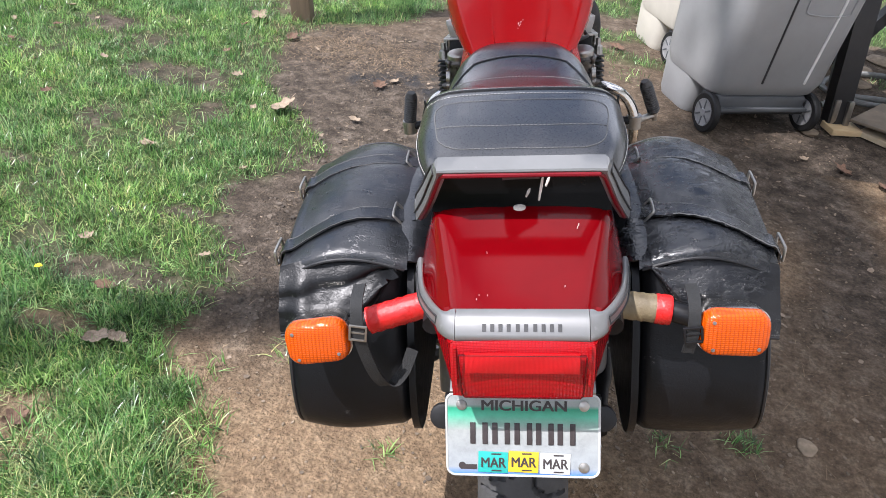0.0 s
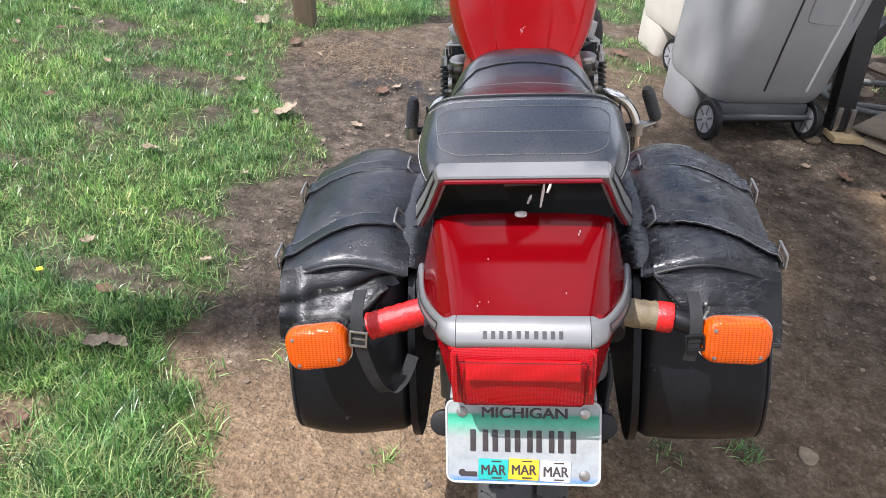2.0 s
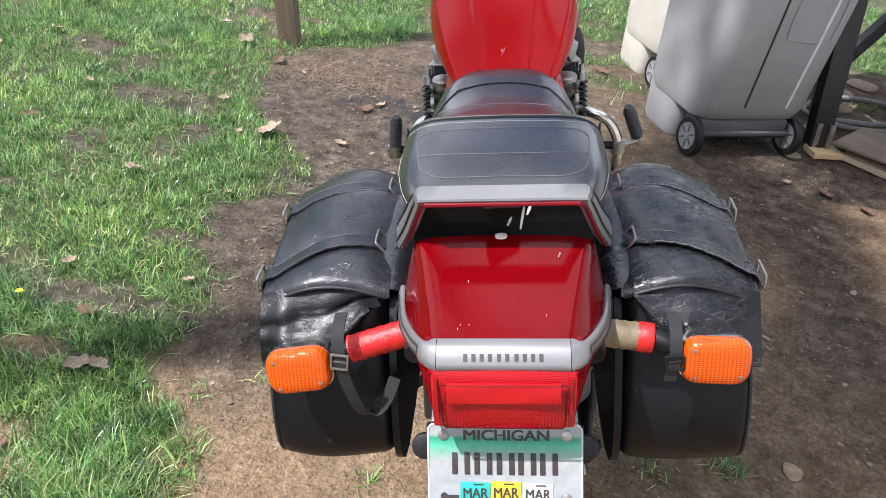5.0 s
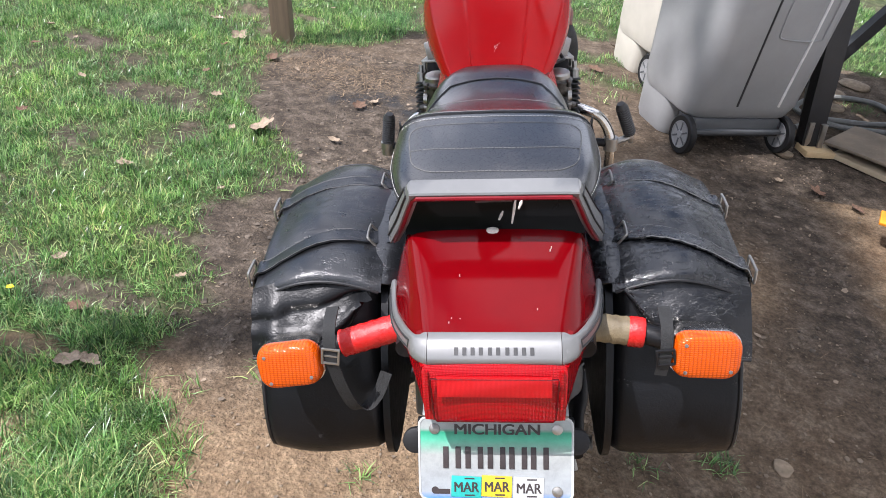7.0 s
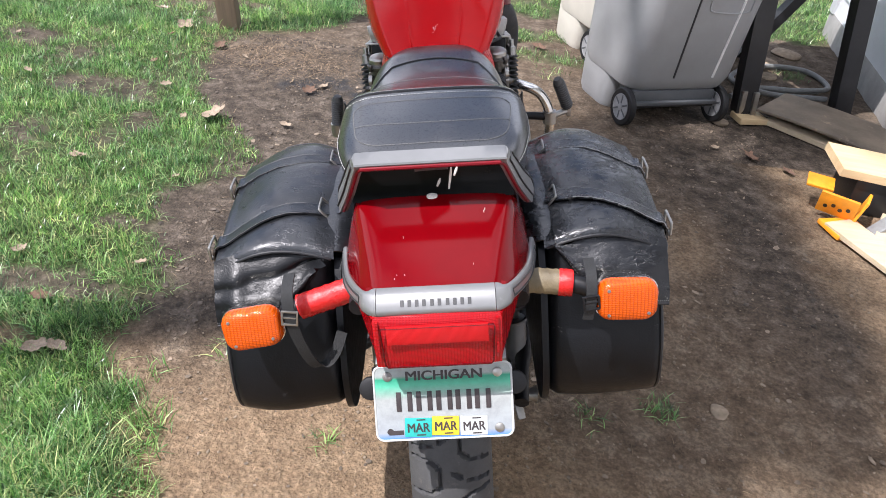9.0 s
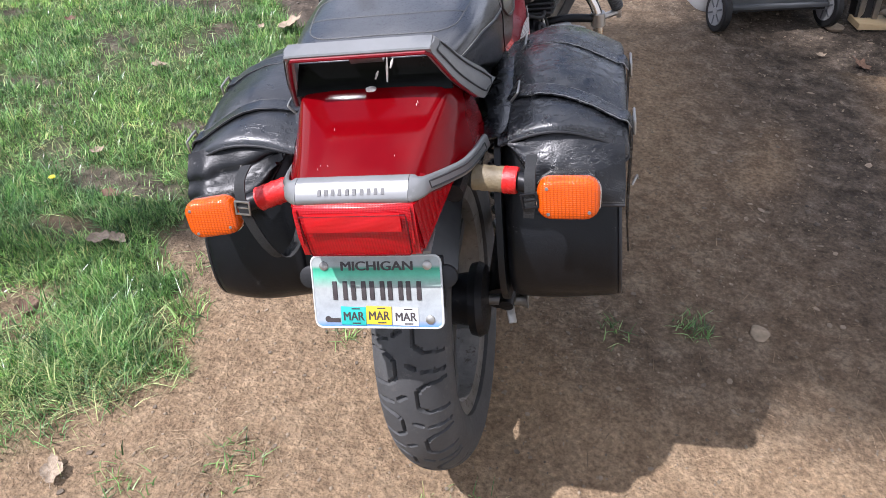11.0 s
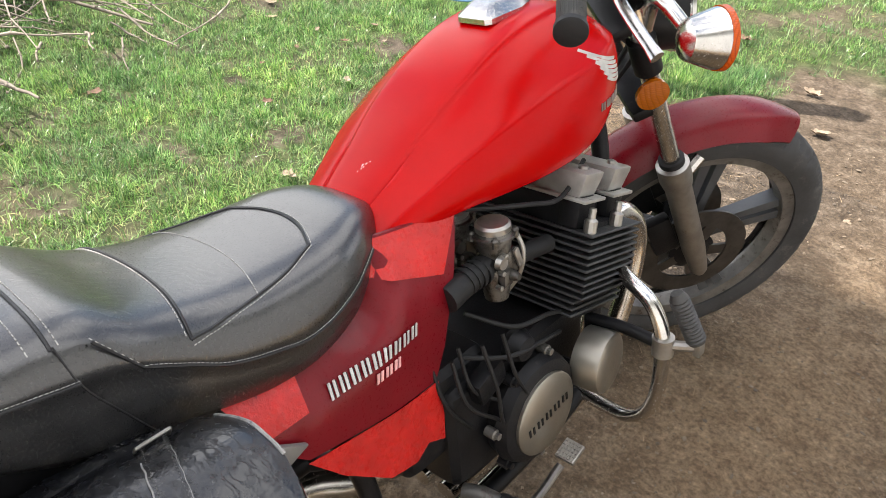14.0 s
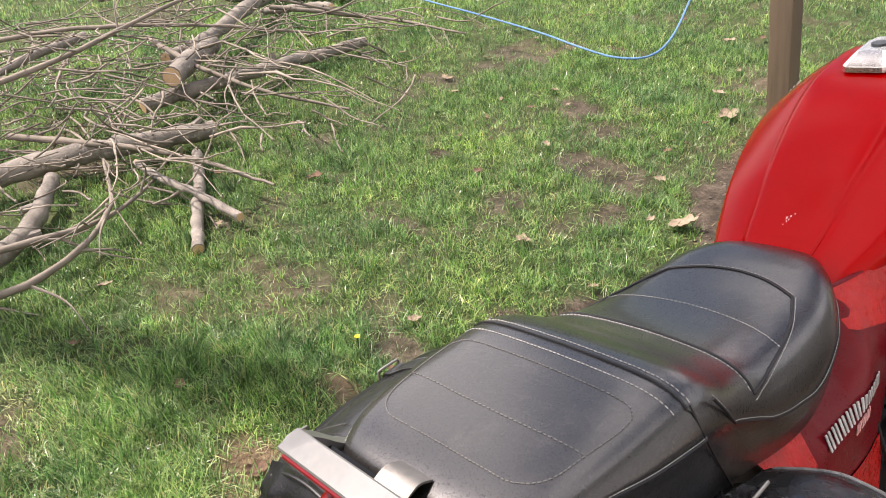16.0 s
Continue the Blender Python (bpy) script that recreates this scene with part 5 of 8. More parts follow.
SEAT_LOW = [(-0.178, 0.855), (-0.145, 0.843), (-0.08, 0.83), (-0.02, 0.803), (0.05, 0.768), (0.12, 0.746), (0.2, 0.724), (0.275, 0.71), (0.34, 0.713), (0.40, 0.73), (0.44, 0.752), (0.47, 0.772), (0.5, 0.784), (0.534, 0.79)]
SEAT_LINE = [(-0.178, 0.87), (-0.15, 0.882), (-0.1, 0.886), (-0.06, 0.882), (-0.01, 0.871), (0.05, 0.861), (0.09, 0.853), (0.118, 0.842), (0.14, 0.829), (0.178, 0.806), (0.208, 0.787), (0.238, 0.775), (0.278, 0.764), (0.306, 0.757), (0.335, 0.756), (0.363, 0.76), (0.403, 0.772), (0.437, 0.785), (0.46, 0.791), (0.50, 0.797), (0.534, 0.798)]


def seat_half(y):
    t, w, l, c = spl(SEAT_TOP, y), spl(SEAT_W, y), spl(SEAT_LOW, y), spl(SEAT_LINE, y)
    c = min(max(c, l + 0.004), t - 0.004)
    d = t - c
    return [(0, t), (0.3 * w, t - 0.0006), (0.55 * w, t - 0.03 * d), (0.7 * w, t - 0.07 * d), (0.81 * w, t - 0.15 * d), (0.89 * w, t - 0.28 * d), (0.945 * w, t - 0.47 * d), (0.985 * w, t - 0.75 * d), (w, c), (0.983 * w, c - 0.003),
            (0.985 * w, c - 0.3 * (c - l)), (0.965 * w, l + 0.15 * (c - l)), (0.9 * w, l)]


def seat_at(x, y):
    """Height of the seat's top at x, y."""
    h = seat_half(y)
    ax = abs(x)
    for (x0, z0), (x1, z1) in zip(h[:9], h[1:9]):
        if x0 <= ax <= x1:
            return z0 + (z1 - z0) * (ax - x0) / max(1e-6, x1 - x0)
    return h[8][1]


def make_seat():
    bm = B()
    rings = []
    for k in range(92):
        y = -0.178 + 0.712 * (0.5 - 0.5 * math.cos(math.pi * (0.12 + 0.76 * k / 91)) - 0.035) / 0.93 if 0 < k < 91 else (-0.178 if k == 0 else 0.534)
        h = seat_half(y)
        rings.append([Vector((x, y, z)) for x, z in h] + [Vector((-x, y, z)) for x, z in h[:0:-1]])
    loft(bm, rings)
    seat = part("seat", bm, VINYL, bike, "stepped black vinyl dual seat with stitched panels", crease=70)

    def seam(pts, r, material, name, lift=0.0006):
        line = [Vector((p.x, p.y, seat_at(p.x, p.y) + lift)) for p in smooth_line([(x, y, 0) for x, y in pts], 10)]
        b = B()
        tube(b, line, r, 6)
        part(name, b, material, seat)

    def stitches(pts, thread=THREAD, gap=0.0045):
        line = smooth_line([(x, y, 0) for x, y in pts], 40)
        b, run = B(), 0.0
        for p, q in zip(line, line[1:]):
            run += (q - p).length
            if run >= gap:
                run = 0
                d = (q - p).normalized() * gap * 0.36
                tube(b, [(v.x, v.y, seat_at(v.x, v.y) + 0.0004) for v in (p - d, p + d)], 0.0007, 5)
        part("stitching", b, thread, seat)

    def side_seam(y0, y1, s, lift=0.0):
        """Along the seat's flank seam; s picks the side."""
        return [Vector((s * (spl(SEAT_W, y) * 1.001 + lift), y, min(max(spl(SEAT_LINE, y), spl(SEAT_LOW, y) + 0.004), spl(SEAT_TOP, y) - 0.004))) for y in np.arange(y0, y1, 0.006)]

    def dashes(line, gap=0.0045):
        b, run = B(), 0.0
        fine = smooth_line(line, 4)
        for p, q in zip(fine, fine[1:]):
            run += (q - p).length
            if run >= gap:
                run = 0
                d = (q - p).normalized() * gap * 0.36
                tube(b, [p - d, p + d], 0.00045, 5)
        part("stitching", b, THREAD, seat)
    for s in (-1, 1):
        # rear flank seam, front flank seam that climbs to the step, and the upright joint between the two cushions
        rear = side_seam(-0.17, 0.073, s)
        front = [Vector((s * 0.1475, 0.092, 0.889)), Vector((s * 0.149, 0.108, 0.866)), *side_seam(0.128, 0.528, s)]
        joint = smooth_line([(s * 0.142, 0.062, 0.899), (s * 0.1525, 0.071, 0.853), (s * 0.1485, 0.098, 0.80), (s * 0.1445, 0.128, 0.745)], 6)
        for line in (rear, front, joint):
            b = B()
            tube(b, line, 0.0011 if line is joint else 0.0019, 6)
            part("piping", b, PIPING, seat)
            if line is not joint:
                dashes([p + Vector((s * 0.0006, 0, 0.0034)) for p in line])
        seam([(s * 0.138, 0.184), (s * 0.126, 0.25), (s * 0.110, 0.32), (s * 0.087, 0.376)], 0.002, PIPING, "piping")
        stitches([(s * 0.1405, 0.182), (s * 0.129, 0.25), (s * 0.113, 0.32), (s * 0.09, 0.378)])
    across = lambda y, w, bow: [(-w, y), (-w * 0.5, y + bow * 0.75), (0, y + bow), (w * 0.5, y + bow * 0.75), (w, y)]
    seam(across(0.184, 0.138, 0.018), 0.002, PIPING, "piping")
    stitches(across(0.180, 0.138, 0.018))
    stitches(across(0.278, 0.119, 0.02))
    seam(across(0.376, 0.087, 0.026), 0.002, PIPING, "piping")
    stitches(across(0.380, 0.087, 0.026))
    seam(across(0.060, 0.140, 0.002), 0.002, PIPING, "piping")
    stitches(across(0.042, 0.140, 0.002))
    stitches(across(0.068, 0.140, 0.002))
    stitches([(-0.05, -0.116), (-0.085, -0.114), (-0.108, -0.094), (-0.116, -0.055), (-0.121, -0.01), (-0.117, 0.011), (-0.095, 0.019), (0, 0.021), (0.095, 0.019), (0.117, 0.011), (0.121, -0.01), (0.116, -0.055), (0.108, -0.094), (0.085, -0.114), (0.05, -0.116), (0, -0.116), (-0.05, -0.116)], REAR_THREAD)
    stitches([(-0.116, -0.055), (0, -0.058), (0.116, -0.055)], REAR_THREAD)
    b = B()
    ribbon(b, smooth_line([(0.0, -0.150, 0.905), (0.0, -0.166, 0.911), (0.0, -0.186, 0.905), (0.0, -0.194, 0.917), (0.004, -0.2, 0.922)], 4), 0.045, 0.0022, (1, 0.05, 0))
    part("seat_latch", b, CAST, seat, "bent bare metal seat latch")
    b = B()
    rings = []
    for y in np.arange(-0.16, 0.46, 0.03):
        w, l = spl(SEAT_W, y) * 0.88, spl(SEAT_LOW, y)
        rings.append([Vector((w, y, l + 0.004)), Vector((w * 0.94, y, l - 0.05)), Vector((-w * 0.94, y, l - 0.05)), Vector((-w, y, l + 0.004))])
    loft(b, rings)
    part("seat_base", b, PLASTIC, bike)


make_seat()

# grab rail
WING_TOP = [(0.1000, -0.202, 0.943), (0.1100, -0.182, 0.921), (0.1201, -0.161, 0.896), (0.1301, -0.133, 0.870), (0.1395, -0.103, 0.845), (0.1450, -0.076, 0.820), (0.1480, -0.060, 0.807)]
WING_LOW = [(0.096, -0.227, 0.938), (0.1067, -0.213, 0.909), (0.1190, -0.193, 0.874), (0.1313, -0.168, 0.843), (0.1405, -0.144, 0.819), (0.1440, -0.118, 0.8085), (0.1475, -0.066, 0.8045)]


def make_rail():
    # the flat top bar, then a curved wing down each side
    bm = B()
    prof = [(-0.2275, 0.9375), (-0.2265, 0.940), (-0.2035, 0.9455), (-0.2015, 0.9445), (-0.2005, 0.938), (-0.212, 0.932), (-0.224, 0.9315)]
    loft(bm, [[Vector((x, y, z - 0.0005 * (abs(x) > 0.094))) for y, z in prof] for x in np.linspace(-0.0985, 0.0985, 13)])
    rail = part("grab_rail", bm, SILVER, bike, "silver painted arched grab rail with scratches", crease=40)
    top, low = smooth_line(WING_TOP, 5), smooth_line(WING_LOW, 5)
    for s in (1, -1):
        bm = B()
        rings = []
        for t, l in zip(top, low):
            ring = []
            for q in (0.0, 0.06, 0.3, 0.5, 0.7, 0.94, 1.0):
                p = l.lerp(t, q)
                ring.append(p + Vector((0.0035 * math.sin(math.pi * q), 0, 0.001 * math.sin(math.pi * q))))
            ring += [t + Vector((-0.011, 0.001, -0.004)), l + Vector((-0.011, 0.003, 0.0))]
            rings.append([Vector((p.x * s, p.y, p.z)) for p in ring])
        loft(bm, rings)
        wing = part("rail_wing", bm, SILVER, rail, "silver rail wing with a dark inlay line", crease=40)
        inner = [l.lerp(t, 0.24) for t, l in zip(top[2:-7], low[2:-7])] + [low[-8].lerp(top[-8], 0.3), low[-5].lerp(top[-5], 0.45)]
        outer = [l.lerp(t, 0.80) for t, l in zip(top[2:-5], low[2:-5])]
        loop = [Vector((s * (p.x + 0.0032), p.y, p.z + 0.0008)) for p in [*inner, *outer[::-1]]]
        bm = B()
        tube(bm, [*loop, loop[0]], 0.0013, 6)
        part("inlay_line", bm, BADGE_DARK, rail)
    edge = [p + Vector((-0.004, 0.003, -0.001)) for p in low[2:-12]]
    bm = B()
    tube(bm, [Vector((-p.x, p.y, p.z)) for p in edge[::-1]] + [Vector((x, -0.2262, 0.9325)) for x in (-0.09, -0.05, 0, 0.05, 0.09)] + edge, 0.003, 8)
    part("pinstripe", bm, RED_SIDE, rail, "dull red lower edge stripe")
    bm = B()
    rings = []
    for y, z, w in ((-0.192, 0.862, 0.112), (-0.184, 0.886, 0.106), (-0.182, 0.906, 0.1)):
        rings.append([Vector((-w, y, z)), Vector((w, y, z)), Vector((w, y + 0.007, z - 0.002)), Vector((-w, y + 0.007, z - 0.002))])
    loft(bm, rings)
    part("rear_panel", bm, GLOSS_BLACK, bike, "glossy black panel below the grab rail")
    for x, z, l in ((0.022, 0.925, 0.035), (0.004, 0.905, 0.014), (0.006, 0.93, 0.01), (0.03, 0.945, 0.012)):
        bm = B()
        tube(bm, [(x, -0.1885, z - 0.05), (x + 0.003, -0.186, z - 0.05 + l * 0.6), (x + 0.005, -0.184, z - 0.05 + l)], [0.0012, 0.002, 0.0008], 6)
        part("paint_drip", bm, FLAKE, rail, "white paint drip")


make_rail()

# tail trunk
LID_RINGS = [(-0.347, 0.076, 0.812, 0.084, 0.80), (-0.342, 0.079, 0.820, 0.092, 0.797), (-0.325, 0.082, 0.826, 0.104, 0.790), (-0.29, 0.088, 0.836, 0.116, 0.778), (-0.24, 0.098, 0.850, 0.128, 0.766), (-0.20, 0.106, 0.862, 0.133, 0.76), (-0.185, 0.108, 0.866, 0.134, 0.757), (-0.12, 0.112, 0.86, 0.136, 0.75)]


def make_tail():
    bm = B()
    rings = []
    for y, wt, zt, wb, zb in LID_RINGS:
        h = [(0, zt + 0.003), (0.5 * wt, zt + 0.0025), (0.8 * wt, zt + 0.001), (wt - 0.010, zt - 0.0005), (wt - 0.004, zt - 0.003), (wt + 0.001, zt - 0.009), (wt + 0.25 * (wb - wt) + 0.002, zt - 0.3 * (zt - zb)), (wt + 0.7 * (wb - wt) + 0.003, zt - 0.72 * (zt - zb)), (wb, zb)]
        rings.append([Vector((x, y, z)) for x, z in h] + [Vector((-x, y, z)) for x, z in h[:0:-1]])
    loft(bm, rings)
    lid = part("tail_trunk_lid", bm, RED, bike, "deep red lacquered trunk lid with scratches and a paint blob", crease=30)
    bm = B()
    lathe(bm, [(0.008, -0.002), (0.0074, 0.001), (0.004, 0.0022), (0.001, 0.0026)], Matrix.Translation((-0.002, -0.192, 0.868)) @ Matrix.Diagonal((1, 0.75, 1, 1)), 14)
    part("paint_blob", bm, FLAKE, lid, "white dried paint blob")
    rnd = random.Random(4)
    for _ in range(7):
        x, y = rnd.uniform(-0.075, 0.08), rnd.uniform(-0.335, -0.2)
        z = 0.8125 + (y + 0.345) * 0.325 + 0.0105
        bm = B()
        r = rnd.uniform(0.0003, 0.0006)
        lathe(bm, [(r, -0.003), (r, 0.0002), (r * 0.3, 0.0004)], Matrix.Translation((x, y, z)), 6)
        part("paint_nick", bm, FLAKE, lid, smooth=False)
    bm = B()
    box(bm, (0.012, 0.006, 0.004), pose(-0.045, -0.344, 0.818), 0.001)
    part("paint_nick", bm, FLAKE, lid, "bare spot at the lid edge")
    # silver band: middle panel, then a wing down each flank
    prof = [(0.003, 0.0005), (-0.002, -0.001), (-0.0165, -0.0135), (-0.0185, -0.019), (-0.017, -0.0225), (-0.012, -0.0235), (0.012, -0.022), (0.012, 0.0)]
    bm = B()
    rings = [[Vector((x, -0.352 + a, 0.826 + b)) for a, b in prof] for x in np.linspace(-0.0735, 0.0735, 9)]
    loft(bm, rings)
    mid = part("tail_band", bm, SILVER, bike, "silver tail band with a dark name strip", crease=50)
    for k, x in enumerate((-0.037, -0.019, 0.0, 0.019, 0.037)):
        for dx in (-0.0045, 0.0045):
            bm = B()
            box(bm, (0.0042, 0.0012, 0.0085), pose(x + dx, -0.3630, 0.8178, -49, 0, 0))
            part("name_bar", bm, BADGE_DARK, mid, smooth=False)
    thin = [(-0.004, 0.0005), (-0.001, 0.0), (0.001, -0.003), (0.004, -0.015), (0.0045, -0.018), (0.003, -0.021), (-0.006, -0.022), (-0.006, -0.001)]
    for s in (1, -1):
        path = smooth_line([(0.0742, -0.352, 0.826), (0.088, -0.346, 0.823), (0.099, -0.33, 0.817), (0.113, -0.295, 0.803), (0.126, -0.25, 0.785), (0.135, -0.20, 0.772), (0.142, -0.15, 0.762)], 5)
        rings = []
        for i, p in enumerate(path):
            d = (path[min(i + 1, len(path) - 1)] - path[max(i - 1, 0)]).normalized()
            out = d.cross(Vector((0, 0, 1))).normalized()
            if out.y > 0.05 and out.x < 0:
                out = -out
            turn_in = min(1.0, i / 5)
            out = Vector((0, -1, 0)).lerp(out, turn_in).normalized()
            k = min(1.0, i / 9)
            k = k * k * (3 - 2 * k)
            ring = []
            for (a, b), (oa, ob) in zip(prof, thin):
                o, h = -a + (oa + a) * k, b + (ob - b) * k
                ring.append(p + Vector((out.x * o, out.y * o, h)))
            rings.append(ring)
        bm = B()
        loft(bm, rings)
        if s < 0:
            mirror_x(bm)
        wing = part("tail_band_wing", bm, SILVER, bike, "silver band round the tail", crease=50)
        bm = B()
        pts = [p for i, p in enumerate(path) if 8 <= i <= 28]
        ways = [(pts[min(i + 1, len(pts) - 1)] - pts[max(i - 1, 0)]).normalized().cross(Vector((0, 0, 1))).normalized() for i in range(len(pts))]
        outl = [p + w * 0.0021 + Vector((0, 0, -0.006)) for p, w in zip(pts, ways)] + [p + w * 0.0043 + Vector((0, 0, -0.0155)) for p, w in reversed(list(zip(pts, ways)))]
        tube(bm, [*outl, outl[0]], 0.0013, 5)
        if s < 0:
            mirror_x(bm)
        part("inlay_line", bm, BADGE_DARK, wing)
    # lamp
    bm = B()
    rings = []
    for y, z, w in ((-0.366, 0.806, 0.078), (-0.374, 0.798, 0.08), (-0.380, 0.76, 0.08), (-0.3785, 0.729, 0.0795), (-0.37, 0.721, 0.078)):
        rings.append([Vector((x, y - 0.004 * (1 - (x / w) ** 2), z)) for x in np.linspace(-w, w, 11)] + [Vector((x, y + 0.05, z)) for x in (w, -w)])
    loft(bm, rings)
    lamp = part("tail_lamp", bm, LENS_RED, bike, "wide red tail lamp lens", crease=40)
    bm = B()
    box(bm, (0.126, 0.003, 0.026), pose(0, -0.3838, 0.7845, -8, 0, 0), 0.001)
    part("reflex_panel", bm, LENS_RED_FINE, lamp)
    bm = B()
    ring = [Vector((x, -0.383 + 0.0002 * (0.8 - z), z)) for x, z in ((-0.0695, 0.795), (0.0695, 0.795), (0.0705, 0.790), (0.0685, 0.735), (0.0655, 0.731), (-0.0655, 0.731), (-0.0685, 0.735), (-0.0705, 0.790))]
    tube(bm, [*ring, ring[0]], 0.0012, 5)
    part("lens_border", bm, LENS_DEEP, lamp)
    for x, w in ((-0.0745, 0.003), (0.0745, 0.003)):
        bm = B()
        box(bm, (w, 0.004, 0.05), pose(x, -0.3785, 0.775, -8, 0, 0))
        part("lens_rib", bm, LENS_RED, lamp)
    for s in (1, -1):
        bm = B()
        a = [Vector((0.0805, -0.372, 0.803)), Vector((0.120, -0.262, 0.782)), Vector((0.112, -0.268, 0.765)), Vector((0.0805, -0.360, 0.721))]
        rings = [[p for p in a], [p + Vector((-0.03, 0.02, 0)) for p in a]]
        loft(bm, rings)
        if s < 0:
            mirror_x(bm)
        part("side_lens", bm, LENS_RED, lamp, "wedge of red lens wrapping the side", smooth=False)
    bm = B()
    box(bm, (0.172, 0.045, 0.006), pose(0, -0.336, 0.716, 8, 0, 0), 0.002)
    part("lamp_tray", bm, SILVER, lamp, "thin silver tray under the lamp")
    bm = B()
    box(bm, (0.15, 0.17, 0.07), pose(0, -0.27, 0.745), 0.01)
    part("tail_box", bm, PLASTIC, bike)
    # mudguard
    bm = B()
    rings = []
    for k in range(25):
        a = radians(48 + 80 * k / 24)
        row = []
        for i in range(11):
            q = -1 + i / 5
            r = REAR_R + 0.04 - 0.045 * abs(q) ** 3 + 0.05 * max(0, (a - 2.2)) * 0.35
            row.append(Vector((0.088 * q, REAR_Y + r * math.cos(a), REAR_R + r * math.sin(a))))
        row += [Vector((v.x * 0.94, v.y * 0.995 + 0.0003, v.z - 0.004)) for v in reversed(row)]
        rings.append(row)
    loft(bm, rings)
    part("rear_mudguard", bm, DARK_SILVER, bike, "dark grey rear mudguard")
    bm = B()
    box(bm, (0.19, 0.012, 0.075), pose(0, -0.352, 0.655, -27, 0, 0), 0.003)
    part("plate_bracket", bm, PLASTIC, bike)


make_tail()


def make_plate():
    up = Vector((0, 0.047, 0.0885)).normalized()
    out = Vector((0, -up.z, up.y))
    ctr = Vector((0, -0.3645, 0.648))
    m = basis(ctr, (1, 0, 0), up, out)
    w, h, r = 0.0925, 0.0515, 0.01
    outline = []
    for cx, cy, a0 in ((w - r, h - r, 0), (-w + r, h - r, 90), (-w + r, -h + r, 180), (w - r, -h + r, 270)):
        outline += [(cx + r * math.cos(radians(a0 + 22.5 * k)), cy + r * math.sin(radians(a0 + 22.5 * k))) for k in range(5)]
    bm = B()
    prism(bm, outline, 0.0014, m)
    plate = part("number_plate", bm, PLATE, bike, "white, green and blue state plate with bent edges", smooth=False)
    bm = B()
    tube(bm, [m @ Vector((x, y, 0.001)) for x, y in [*outline, outline[0]]], 0.0016, 6)
    part("raised_rim", bm, WHITE_STICKER, plate)
    for x, wd in zip((-0.053, -0.026, 0.001, 0.027, 0.053), (0.022, 0.022, 0.022, 0.022, 0.022)):
        for dx in (-0.0075, 0.0075):
            bm = B()
            box(bm, (wd * 0.3, 0.027, 0.0016), m @ Matrix.Translation((x + dx, 0.002, 0.002)), 0.0006)
            part("character_bar", bm, INK, plate)
    for shift in (-0.0006, 0.0, 0.0006):
        lettering("state_name", "MICHIGAN", 0.0185, INK, plate, m @ Matrix.Translation((0.002 + shift, 0.0365, 0.0018 + shift * 0.2)) @ Matrix.Diagonal((1.16, 1, 1, 1)))
    for x, y, material, label in ((-0.036, -0.0345, TEAL, "teal month sticker"), (0.001, -0.0335, YELLOW, "yellow month sticker"), (0.0395, -0.035, WHITE_STICKER, "white month sticker")):
        bm = B()
        box(bm, (0.0365, 0.0265, 0.0008), m @ Matrix.Translation((x, y, 0.0022)) @ Matrix.Rotation(radians(-2), 4, "Z"), 0.0003)
        st = part("month_sticker", bm, material, plate, label)
        for shift in (-0.0004, 0.0, 0.0004):
            lettering("month_name", "MAR", 0.016, INK, plate, m @ Matrix.Translation((x + shift, y - 0.001, 0.0028 + shift * 0.2)) @ Matrix.Diagonal((0.93, 1.12, 1, 1)), 0.0003)
        for yy in (0.0105, -0.0105):
            bm = B()
            box(bm, (0.012, 0.0016, 0.0004), m @ Matrix.Translation((x + 0.004, y + yy, 0.0028)))
            part("print_bar", bm, INK, plate, smooth=False)
    bm = B()
    box(bm, (0.02, 0.006, 0.0006), m @ Matrix.Translation((-0.066, -0.041, 0.0018)))
    part("print_bar", bm, INK, plate, smooth=False)
    for x, y, material in ((-0.074, 0.0375, CAST), (0.074, 0.0375, STEEL), (0.074, -0.0395, STEEL)):
        bm = B()
        lathe(bm, [(0.0066, 0.001), (0.0064, 0.003), (0.003, 0.0045), (0.0008, 0.0046)], m @ Matrix.Translation((x, y, 0)), 16)
        part("screw", bm, material, plate)
    bm = B()
    lathe(bm, [(0.0045, 0.0012), (0.0045, 0.0019), (0.001, 0.002)], m @ Matrix.Translation((-0.074, -0.0395, 0)), 14)
    part("bolt_hole", bm, INK, plate)
    for x in (-0.105, 0.105):
        bm = B()
        lathe(bm, [(0.012, -0.01), (0.016, -0.004), (0.016, 0.004), (0.012, 0.006)], m @ Matrix.Translation((x * 0.93, 0.02, -0.008)), 16)
        part("rubber_mount", bm, RUBBER, bike)


make_plate()


